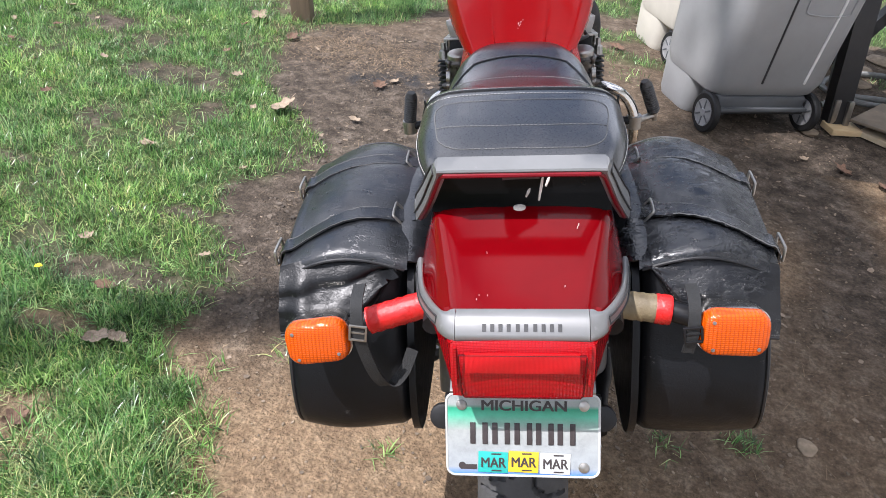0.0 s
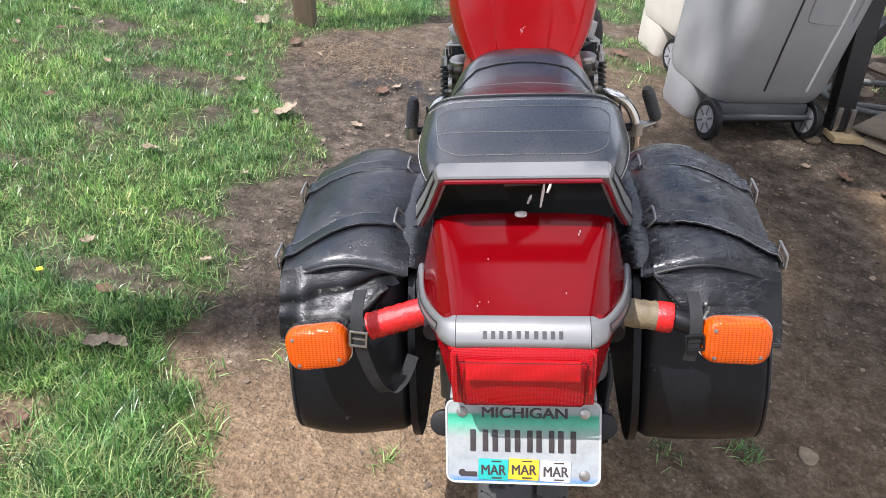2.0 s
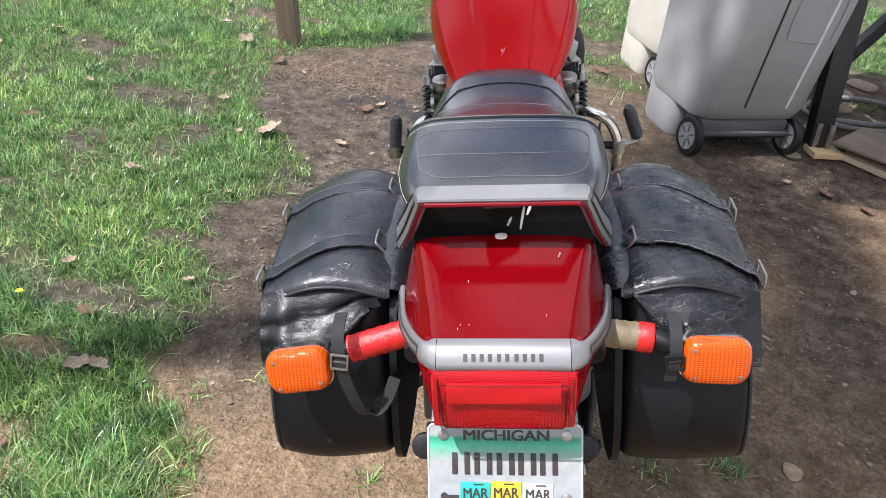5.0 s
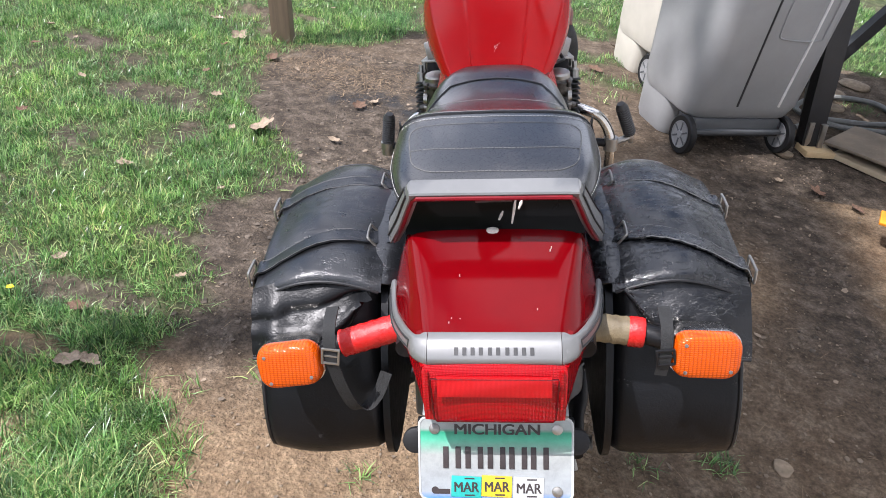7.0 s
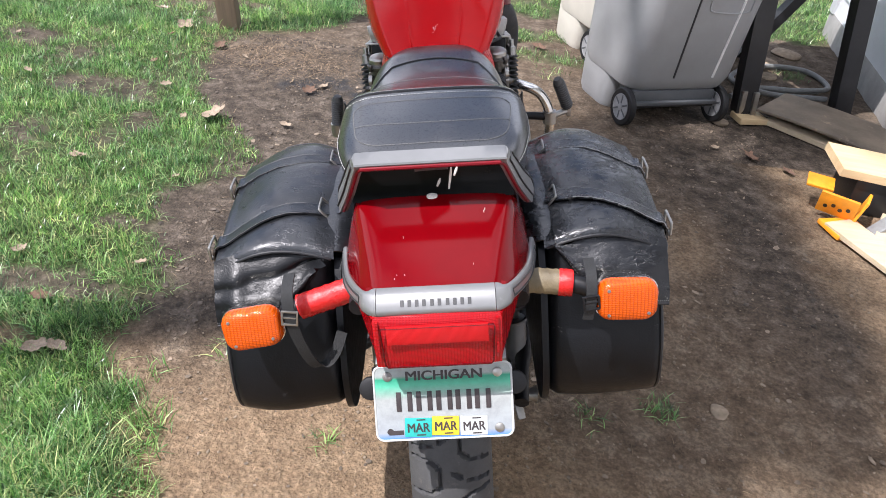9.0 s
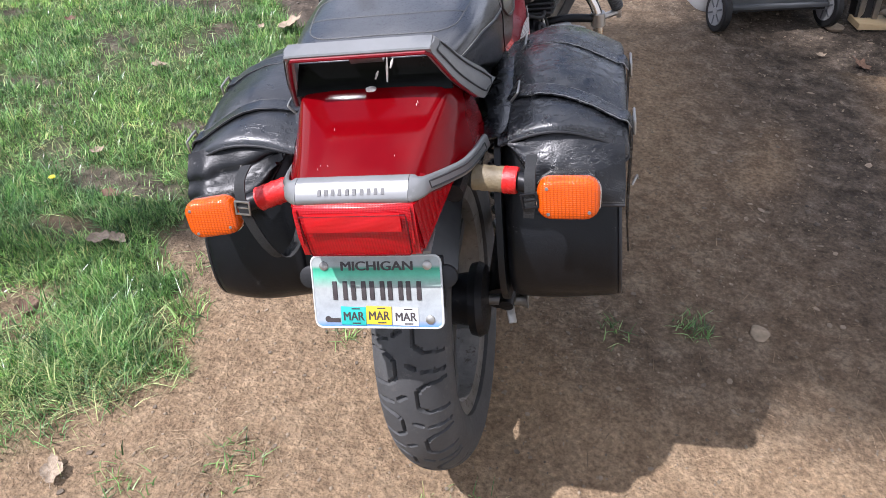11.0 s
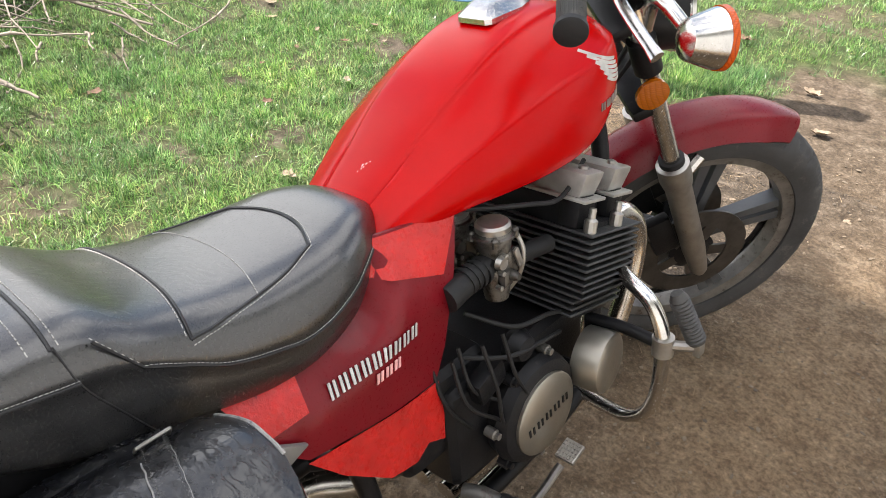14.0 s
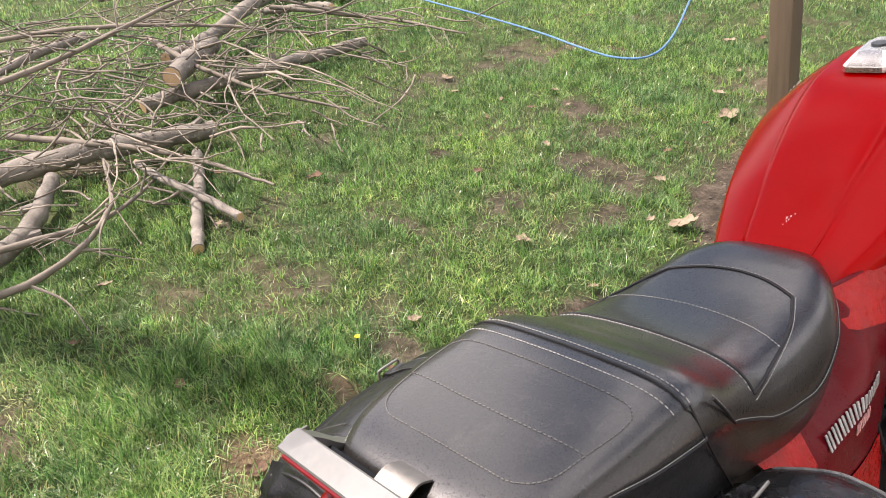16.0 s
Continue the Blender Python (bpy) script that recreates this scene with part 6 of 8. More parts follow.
def rear_indicator(s, centre, tilt, tape, tape_label, roll):
    m = Matrix.Translation(centre) @ Matrix.Rotation(radians(tilt), 4, "X") @ Matrix.Rotation(radians(roll), 4, "Y")
    face = m @ Matrix.Rotation(radians(90), 4, "X")
    w, h, r = 0.0418, 0.0293, 0.0195
    outline = []
    for cx, cy, a0 in ((w - r, h - r, 0), (-w + r, h - r, 90), (-w + r, -h + r, 180), (w - r, -h + r, 270)):
        outline += [(cx + r * math.cos(radians(a0 + 18 * k)), cy + r * math.sin(radians(a0 + 18 * k))) for k in range(6)]
    bm = B()
    rings = [[face @ Vector((x * k, y * k, z)) for x, y in outline] for k, z in ((0.55, -0.05), (0.85, -0.038), (1.0, -0.014), (1.05, -0.006), (1.055, 0.003))]
    loft(bm, rings)
    body = part("rear_indicator", bm, CHROME, bike, "chromed rear indicator with an amber lens")
    bm = B()
    rings = [[face @ Vector((x * k, y * k, z)) for x, y in outline] for k, z in ((1.02, 0.0025), (1.02, 0.010), (0.985, 0.0155), (0.92, 0.0188), (0.8, 0.0206), (0.5, 0.0218))]
    loft(bm, rings)
    part("indicator_lens", bm, LENS_AMBER, body, "ribbed amber lens")
    for x, y in ((-0.0285, 0.0175), (0.0285, -0.0165), (-0.0265, -0.0195)):
        bm = B()
        lathe(bm, [(0.0024, 0.018), (0.0024, 0.0218), (0.0012, 0.0222)], face @ Matrix.Translation((x, y, 0)), 12)
        part("lens_screw", bm, CAST, body)
    a, b = Vector((s * 0.128, -0.215, 0.732)), Vector((s * (0.19 if s > 0 else 0.205), -0.222, centre[2] + 0.006))
    bm = B()
    line = [a.lerp(b, k / 14) for k in range(15)]
    tube(bm, line, [0.0188 + 0.0007 * math.sin(k * 2.3) for k in range(15)], 16)
    stalk = part("taped_stalk", bm, tape, body, tape_label)
    if s > 0:
        bm = B()
        tube(bm, [a.lerp(b, 0.7 + 0.32 * k / 6) for k in range(7)], [0.0196, 0.0201, 0.0197, 0.0203, 0.0198, 0.0201, 0.019], 16)
        part("tape_end", bm, TAPE, stalk, "torn band of red tape")
    bm = B()
    tube(bm, [b, b.lerp(Vector(centre), 0.55), Vector(centre) + Vector((0, 0.03, 0))], 0.014, 12)
    part("stalk", bm, PLASTIC, body)
    # webbing that ties the indicator to the bag
    p = [(s * 0.213, -0.215, 0.765), (s * 0.212, -0.25, 0.760), (s * 0.211, -0.267, 0.732), (s * 0.207, -0.269, 0.698), (s * 0.201, -0.268, 0.667), (s * 0.195, -0.264, 0.642), (s * 0.187, -0.258, 0.624), (s * 0.175, -0.25, 0.622), (s * 0.161, -0.24, 0.636), (s * 0.15, -0.225, 0.66)]
    bm = B()
    ribbon(bm, smooth_line(p if s < 0 else p[:4], 6), 0.0165 if s < 0 else 0.015, 0.002, (1, 0, 0.1))
    strap = part("tie_strap", bm, WEBBING, bike, "grey-black nylon webbing strap")
    bm = B()
    lie = pose(s * 0.2108, -0.2695, 0.727, -6, -s * 8, 0)
    for dz in (-0.0105, 0.0, 0.0105):
        box(bm, (0.021 if dz else 0.018, 0.0032, 0.003), lie @ pose(0, 0 if dz else 0.0015, dz), 0.001)
    for dx in (-0.0105, 0.0105):
        box(bm, (0.003, 0.0032, 0.024), lie @ pose(dx, 0, 0), 0.001)
    part("slide_buckle", bm, STEEL if s < 0 else PLASTIC, strap)


rear_indicator(1, (0.262, -0.252, 0.722), -14, TAPE_WORN, "peeling cream and red tape round the stalk", 2)
rear_indicator(-1, (-0.269, -0.252, 0.703), -16, TAPE, "shiny red tape round the stalk", -7)

# ---- engine and chassis ----
LEAN16 = Matrix.Translation((0, 0.83, 0.52)) @ Matrix.Rotation(radians(-15), 4, "X")


def make_engine():
    bm = B()
    box(bm, (0.30, 0.36, 0.20), pose(0, 0.70, 0.42), 0.03, 3)
    box(bm, (0.26, 0.20, 0.16), pose(0, 0.54, 0.47), 0.03, 3)
    box(bm, (0.22, 0.30, 0.08), pose(0, 0.74, 0.30), 0.02, 2)
    part("crankcase", bm, ENGINE, bike, "black painted crankcase with scuffs")
    for k in range(13):
        bm = B()
        w = 0.41 - (0.03 if k < 3 else 0)
        box(bm, (w, 0.155, 0.0045), LEAN16 @ Matrix.Translation((0, 0.02, 0.006 + 0.0118 * k)), 0.0015, 1)
        part("cooling_fin", bm, FIN, bike, "black finned cylinder plate")
    bm = B()
    box(bm, (0.37, 0.12, 0.17), LEAN16 @ Matrix.Translation((0, 0.02, 0.075)), 0.015)
    part("cylinder_block", bm, ENGINE, bike)
    bm = B()
    box(bm, (0.31, 0.13, 0.05), LEAN16 @ Matrix.Translation((0, 0.012, 0.17)), 0.012)
    for y in (-0.034, 0.052):
        for x in (-0.155, 0.155):
            box(bm, (0.04, 0.05, 0.055), LEAN16 @ Matrix.Translation((x, y, 0.178)), 0.01)
    head = part("cylinder_head", bm, ENGINE, bike)
    for y in (-0.034, 0.052):
        for x in (-0.105, 0.105):
            bm = B()
            box(bm, (0.155, 0.056, 0.046), LEAN16 @ Matrix.Translation((x, y, 0.222)), 0.009, 2, taper=0.84)
            box(bm, (0.164, 0.061, 0.006), LEAN16 @ Matrix.Translation((x, y, 0.2)), 0.002)
            part("cam_cover", bm, ALLOY, head, "grimy bare alloy cam cover")
            for q in (-0.05, 0.05):
                bm = B()
                lathe(bm, [(0.008, 0), (0.008, 0.008), (0.003, 0.01)], LEAN16 @ Matrix.Translation((x + q, y, 0.242)), 10)
                part("cover_bolt", bm, STEEL, head)
    for x in (-0.19, 0.19):
        for y in (-0.043, 0.036):
            bm = B()
            lathe(bm, [(0.011, 0), (0.011, 0.02), (0.006, 0.024), (0.006, 0.04)], LEAN16 @ Matrix.Translation((x, y, 0.15)), 10)
            part("head_nut", bm, STEEL, head)
    def small(bm, x):
        """Set a carburettor's piece, drawn larger, to its size and place."""
        bmesh.ops.transform(bm, matrix=Matrix.Translation((x, 0.657, 0.715)) @ Matrix.Scale(0.86, 4) @ Matrix.Translation((-x, -0.668, -0.715)), verts=bm.verts)
    # alternator cover and pulse cover on the right
    for s in (1, -1):
        side = ABOUT_X if s > 0 else Matrix.Rotation(radians(-90), 4, "Y")
        bm = B()
        lathe(bm, [(0.10, 0.0), (0.108, 0.03), (0.10, 0.05), (0.086, 0.056), (0.02, 0.057)], Matrix.Translation((s * 0.145, 0.69, 0.402)) @ Matrix.Scale(0.92, 4) @ side, 44)
        cov = part("alternator_cover", bm, ENGINE, bike)
        bm = B()
        lathe(bm, [(0.081, 0.056), (0.081, 0.062), (0.076, 0.0655), (0.02, 0.066)], Matrix.Translation((s * 0.145, 0.69, 0.402)) @ Matrix.Scale(0.92, 4) @ side, 44)
        part("cover_disc", bm, DISC, cov, "brushed alloy disc with a raised name strip")
        for k in range(7):
            g = 2 * math.pi * k / 7 + 0.3
            bm = B()
            lathe(bm, [(0.0095, 0.0), (0.0095, 0.018), (0.006, 0.019), (0.006, 0.026), (0.002, 0.027)], Matrix.Translation((s * 0.16, 0.69 + 0.103 * math.cos(g), 0.402 + 0.103 * math.sin(g))) @ side, 10)
            part("cover_bolt", bm, CAST if k % 2 else ENGINE, cov)
        for k in range(5):
            for dy in (-0.0052, 0.0052):
                bm = B()
                box(bm, (0.0016, 0.0042, 0.0145), Matrix.Translation((s * 0.2063, 0.69 + (k - 2) * 0.0225 + dy, 0.402 + (k - 2) * 0.003)) @ Matrix.Rotation(radians(8), 4, "X"))
                part("name_bar", bm, ENGINE, cov, smooth=False)
        bm = B()
        lathe(bm, [(0.055, 0.0), (0.057, 0.04), (0.0545, 0.05), (0.05, 0.053), (0.01, 0.0535)], Matrix.Translation((s * 0.18, 0.828, 0.427)) @ Matrix.Rotation(radians(s * 8), 4, "Z") @ side, 40)
        part("pulse_cover", bm, DISC, bike, "dulled chrome round crank cover")
        bm = B()
        lathe(bm, [(0.028, 0), (0.03, 0.01), (0.02, 0.03), (0.008, 0.034)], Matrix.Translation((s * 0.15, 0.672, 0.535)) @ side, 20)
        part("sensor_cap", bm, ENGINE, bike)
        # carburettors
        for q, x in enumerate((0.137, 0.055)):
            bm = B()
            lathe(bm, [(0.022, -0.09), (0.026, -0.075), (0.028, -0.03), (0.024, -0.02), (0.03, 0.0), (0.031, 0.02)], Matrix.Translation((s * x, 0.668, 0.715)), 24)
            small(bm, s * x)
            carb = part("carburettor", bm, CARB, bike, "corroded alloy carburettor")
            bm = B()
            lathe(bm, [(0.033, 0.02), (0.038, 0.022), (0.038, 0.027), (0.033, 0.029), (0.031, 0.034)], Matrix.Translation((s * x, 0.668, 0.715)), 26)
            for k in range(4):
                g = math.pi / 4 + k * math.pi / 2
                lathe(bm, [(0.006, 0.016), (0.007, 0.03), (0.004, 0.034)], Matrix.Translation((s * x + 0.037 * math.cos(g), 0.668 + 0.037 * math.sin(g), 0.715)), 10)
            small(bm, s * x)
            part("vacuum_chamber_rim", bm, CARB, carb)
            bm = B()
            lathe(bm, [(0.031, 0.033), (0.0315, 0.044), (0.027, 0.0485), (0.012, 0.05), (0.004, 0.05)], Matrix.Translation((s * x, 0.668, 0.715)), 26)
            small(bm, s * x)
            part("carburettor_cap", bm, STEEL, carb, "dulled alloy carburettor cap")
            bm = B()
            tube(bm, smooth_line([(s * (x + 0.02), 0.70, 0.74), (s * (x + 0.034), 0.705, 0.70), (s * (x + 0.028), 0.70, 0.655), (s * (x + 0.01), 0.69, 0.62)], 5), 0.0045, 8)
            small(bm, s * x)
            part("fuel_pipe", bm, STEEL, carb)
            bm = B()
            box(bm, (0.05, 0.03, 0.05), Matrix.Translation((s * (x + 0.004), 0.685, 0.685)), 0.008)
            box(bm, (0.02, 0.024, 0.03), Matrix.Translation((s * (x + 0.026), 0.662, 0.665)), 0.005)
            lathe(bm, [(0.009, -0.012), (0.011, 0.0), (0.006, 0.014)], Matrix.Translation((s * (x + 0.036), 0.672, 0.668)) @ side, 12)
            small(bm, s * x)
            part("choke_body", bm, CARB, carb)
            bm = B()
            tube(bm, [(s * x, 0.54, 0.675), (s * x, 0.60, 0.685), (s * x, 0.65, 0.69)], [0.026, 0.024, 0.021], 18)
            for q in range(4):
                tube(bm, [(s * x, 0.585 + 0.014 * q, 0.6845), (s * x, 0.592 + 0.014 * q, 0.6855)], 0.0265, 18)
            tube(bm, [(s * x, 0.69, 0.675), (s * x, 0.82, 0.65)], 0.018, 16)
            small(bm, s * x)
            part("intake_rubber", bm, RUBBER, carb)
            bm = B()
            box(bm, (0.058, 0.05, 0.006), Matrix.Translation((s * x, 0.668, 0.737)), 0.002)
            small(bm, s * x)
            part("carburettor_flange", bm, STEEL, carb)
            bm = B()
            lathe(bm, [(0.012, -0.03), (0.022, -0.026), (0.025, -0.004), (0.024, 0.0)], Matrix.Translation((s * x, 0.668, 0.64)), 18)
            small(bm, s * x)
            part("float_bowl", bm, CARB, carb)
            bm = B()
            tube(bm, [(s * (x + 0.026), 0.65, 0.7), (s * (x + 0.036), 0.65, 0.7)], [0.014, 0.011], 12)
            box(bm, (0.006, 0.012, 0.04), Matrix.Translation((s * (x + 0.034), 0.69, 0.695)) @ Matrix.Rotation(radians(20), 4, "X"), 0.002)
            small(bm, s * x)
            part("throttle_link", bm, STEEL, carb)
            bm = B()
            for dz in (-0.06, -0.035, -0.005):
                lathe(bm, [(0.005, 0), (0.005, 0.012), (0.002, 0.013)], Matrix.Translation((s * (x + 0.024), 0.66 + dz * 0.3, 0.715 + dz)) @ side, 8)
            small(bm, s * x)
            part("carburettor_screw", bm, STEEL, carb)
        # header pipes
        for x in (0.15, 0.055):
            bm = B()
            tube(bm, smooth_line([(s * x, 0.93, 0.64), (s * x, 1.0, 0.625), (s * x, 1.045, 0.56), (s * x * 0.95, 1.03, 0.44), (s * x * 0.8, 0.97, 0.28), (s * x * 0.6, 0.86, 0.2), (s * x * 0.6, 0.6, 0.18)], 6), 0.021, 16)
            part("header_pipe", bm, CHROME, bike, "tarnished chrome header pipe")
        bm = B()
        tube(bm, smooth_line([(s * 0.09, 0.62, 0.18), (s * 0.11, 0.5, 0.2), (s * 0.14, 0.42, 0.23), (s * 0.16, 0.28, 0.27)], 6), [0.03] * 6 + [0.036] * 12 + [0.034], 18)
        part("silencer", bm, CHROME, bike, "short tarnished chrome silencer")
        # engine guard loop, clamp and highway peg
        bm = B()
        tube(bm, smooth_line([(s * 0.11, 0.985, 0.56), (s * 0.17, 0.93, 0.565), (s * 0.225, 0.90, 0.56), (s * 0.268, 0.892, 0.54), (s * 0.293, 0.887, 0.50), (s * 0.30, 0.884, 0.45), (s * 0.294, 0.888, 0.365), (s * 0.272, 0.895, 0.30), (s * 0.228, 0.905, 0.258), (s * 0.17, 0.91, 0.25), (s * 0.11, 0.91, 0.26)], 7), 0.0135, 16)
        if s < 0:
            bmesh.ops.scale(bm, vec=(0.86, 1, 1), verts=bm.verts)
        guard = part("engine_guard", bm, CHROME, bike, "bent chrome tube engine guard")
        bm = B()
        tube(bm, smooth_line([(s * 0.16, 0.87, 0.475), (s * 0.23, 0.878, 0.478), (s * 0.298, 0.885, 0.468)], 5), 0.011, 12)
        part("guard_brace", bm, ENGINE, guard)
        bm = B()
        tube(bm, [(s * 0.3, 0.885, 0.485), (s * 0.3, 0.885, 0.45)], 0.019, 16)
        part("clamp", bm, STEEL, guard)
        pc = Vector((s * 0.355, 0.902, 0.478)) if s > 0 else Vector((-0.302, 0.888, 0.466))
        bm = B()
        tube(bm, [(s * 0.3, 0.885, 0.468), pc], 0.009, 10)
        box(bm, (0.012, 0.02, 0.03), Matrix.Translation(pc), 0.002)
        part("peg_bracket", bm, STEEL, guard)
        bm = B()
        top = Vector((s * 0.322, 0.884, 0.57)) if s > 0 else Vector((-0.288, 0.872, 0.56))
        bot = Vector((s * 0.352, 0.90, 0.488)) if s > 0 else Vector((-0.300, 0.885, 0.475))
        line = [bot.lerp(top, k / 26) for k in range(27)]
        tube(bm, [*line, top + (top - bot).normalized() * 0.012], [0.014, *[0.0172 if k % 2 else 0.0142 for k in range(25)], 0.016, 0.01], 18)
        part("highway_peg", bm, GRIP, guard, "ribbed black rubber highway peg")
        # footpeg
        bm = B()
        tube(bm, [(s * 0.13, 0.55, 0.29), (s * 0.16, 0.565, 0.29), (s * 0.19, 0.572, 0.285)], 0.016, 12)
        peg = part("footpeg_bracket", bm, CAST, bike)
        bm = B()
        rings = []
        for k in range(14):
            x = 0.185 + 0.1 * k / 13
            rr = 0.0165 if k % 2 else 0.0145
            rings.append([Vector((s * x, 0.572 + 0.035 * k / 13 + rr * 1.3 * math.cos(a), 0.285 - 0.012 * k / 13 + rr * math.sin(a))) for a in np.linspace(0, 2 * math.pi, 14, endpoint=False)])
        loft(bm, rings)
        part("footpeg_rubber", bm, RUBBER, peg)
        bm = B()
        lathe(bm, [(0.0, 0.0), (0.017, 0.001), (0.0165, 0.006), (0.008, 0.009)], Matrix.Translation((s * 0.285, 0.607, 0.273)) @ side, 18)
        part("peg_end", bm, STEEL, peg)
        # downtube, lower rail, rear frame
        bm = B()
        tube(bm, smooth_line([(s * 0.03, 1.07, 0.82), (s * 0.08, 1.03, 0.7), (s * 0.1, 0.985, 0.5), (s * 0.11, 0.95, 0.3), (s * 0.12, 0.86, 0.245), (s * 0.13, 0.55, 0.24), (s * 0.13, 0.4, 0.32), (s * 0.12, 0.36, 0.5), (s * 0.11, 0.3, 0.68)], 6), 0.016, 12)
        part("frame_tube", bm, ENGINE, bike)
        bm = B()
        tube(bm, smooth_line([(s * 0.085, 0.42, 0.70), (s * 0.105, 0.2, 0.69), (s * 0.12, -0.05, 0.735), (s * 0.11, -0.28, 0.75)], 5), 0.014, 10)
        part("frame_tube", bm, ENGINE, bike)
        bm = B()
        tube(bm, [(s * 0.10, 0.40, 0.34), (s * 0.105, 0.15, 0.335), (s * 0.11, REAR_Y, REAR_R)], [0.026, 0.022, 0.028], 14)
        part("swing_arm", bm, ENGINE, bike)
        bm = B()
        lo, hi = Vector((s * 0.13, 0.0, 0.36)), Vector((s * 0.13, 0.1, 0.68))
        tube(bm, [lo, lo.lerp(hi, 0.3)], 0.02, 14)
        tube(bm, [lo.lerp(hi, 0.3), hi], 0.008, 10)
        shock = part("rear_shock", bm, DARK_SILVER, bike)
        bm = B()
        coil = []
        for k in range(97):
            c = lo.lerp(hi, 0.25 + 0.7 * k / 96)
            a = k * 2 * math.pi / 12
            coil.append(c + Vector((0.026 * math.cos(a), 0.026 * math.sin(a), 0)))
        tube(bm, coil, 0.0045, 6)
        part("coil_spring", bm, DARK_SILVER, shock)
        # passenger peg
        bm = B()
        tube(bm, [(s * 0.13, 0.12, 0.37), (s * 0.18, 0.08, 0.36), (s * 0.2, 0.04, 0.355)], [0.016, 0.012, 0.016], 10)
        part("passenger_peg", bm, CAST, bike)
    bm = B()
    tube(bm, [(-0.14, REAR_Y, REAR_R), (0.15, REAR_Y, REAR_R), (0.165, REAR_Y, REAR_R)], [0.012, 0.012, 0.018], 14)
    part("rear_axle", bm, STEEL, bike)
    bm = B()
    tube(bm, smooth_line([(0.15, 0.10, 0.42), (0.145, 0.03, 0.40), (0.135, -0.05, 0.37), (0.13, -0.10, 0.36)], 5), [0.018] * 8 + [0.014] * 8, 12)
    part("brake_arm", bm, ENGINE, bike)
    bm = B()
    box(bm, (0.016, 0.06, 0.01), pose(0.128, -0.045, 0.30, 38, 0, 14), 0.003)
    part("brake_lever", bm, STEEL, bike, "short bare steel brake lever")
    # brake pedal
    bm = B()
    tube(bm, smooth_line([(0.15, 0.46, 0.25), (0.19, 0.53, 0.25), (0.224, 0.61, 0.272), (0.236, 0.68, 0.315)], 5), 0.010, 10, flat=0.7)
    pedal = part("brake_pedal", bm, CAST, bike)
    bm = B()
    box(bm, (0.036, 0.038, 0.008), pose(0.238, 0.704, 0.328, 18, 0, 0), 0.002)
    for i in range(5):
        for j in range(5):
            box(bm, (0.0045, 0.005, 0.004), pose(0.238, 0.704, 0.328, 18, 0, 0) @ Matrix.Translation((-0.0135 + 0.00675 * i, -0.0145 + 0.00725 * j, 0.005)))
    part("pedal_pad", bm, STEEL, pedal, smooth=False)
    bm = B()
    box(bm, (0.1, 0.08, 0.03), pose(0.16, 0.40, 0.31, 0, 0, 10), 0.008)
    tube(bm, [(0.185, 0.44, 0.33), (0.19, 0.30, 0.35), (0.185, 0.2, 0.345)], [0.018, 0.016, 0.012], 10, flat=0.5)
    tube(bm, [(0.16, 0.36, 0.345), (0.172, 0.44, 0.33), (0.172, 0.53, 0.305)], [0.016, 0.018, 0.013], 12, flat=0.55)
    lathe(bm, [(0.022, -0.012), (0.026, -0.004), (0.026, 0.008), (0.012, 0.014)], Matrix.Translation((0.175, 0.5, 0.31)) @ ABOUT_X, 20)
    part("peg_plate", bm, CAST, bike, "bare cast alloy footrest plate")
    bm = B()
    heel = pose(0.19, 0.385, 0.295, -12, 62, 4)
    box(bm, (0.07, 0.085, 0.006), heel, 0.002)
    for k in range(5):
        tube(bm, [heel @ Vector((-0.024, -0.03 + 0.015 * k, 0.004)), heel @ Vector((0.024, -0.03 + 0.015 * k, 0.004))], 0.0042, 8)
    part("heel_guard", bm, CHROME, bike, "slotted chrome heel guard")
    bm = B()
    box(bm, (0.22, 0.2, 0.15), pose(0, 0.42, 0.63), 0.02)
    part("air_box", bm, PLASTIC, bike)
    for x, y0, y1 in ((0.165, 0.52, 0.6), (0.15, 0.55, 0.64), (-0.15, 0.55, 0.64), (0.14, 0.5, 0.56), (0.175, 0.575, 0.60), (0.18, 0.615, 0.67)):
        bm = B()
        tube(bm, smooth_line([(x, y0, 0.60), (x + 0.015, y0 + 0.01, 0.52), (x + 0.01, y1, 0.44), (x * 0.9, y1 + 0.06, 0.36)], 6), 0.0033, 8)
        part("engine_hose", bm, RUBBER, bike)
    for line in ([(0.12, 0.60, 0.62), (0.165, 0.66, 0.58), (0.17, 0.74, 0.56), (0.16, 0.80, 0.53)], [(0.13, 0.57, 0.56), (0.175, 0.63, 0.545), (0.18, 0.70, 0.53), (0.165, 0.78, 0.5)], [(0.10, 0.62, 0.78), (0.15, 0.72, 0.76), (0.155, 0.80, 0.74), (0.13, 0.9, 0.76)]):
        bm = B()
        tube(bm, smooth_line(line, 7), 0.004, 8)
        part("engine_cable", bm, RUBBER, bike, "thin black engine cable")
    bm = B()
    box(bm, (0.03, 0.07, 0.045), pose(0.155, 0.60, 0.51, 12, 0, 6), 0.008)
    part("junction_cover", bm, ENGINE, bike)
    # side stand
    bm = B()
    foot = BIKE.inverted() @ Vector((-0.20, 0.62, 0.012))
    tube(bm, [(-0.12, 0.52, 0.27), (-0.16, 0.54, 0.22), foot], [0.014, 0.012, 0.011], 10)
    box(bm, (0.07, 0.05, 0.01), Matrix.Translation(foot) @ Matrix.Rotation(radians(10.5), 4, "Y"), 0.003)
    part("side_stand", bm, ENGINE, bike)


make_engine()

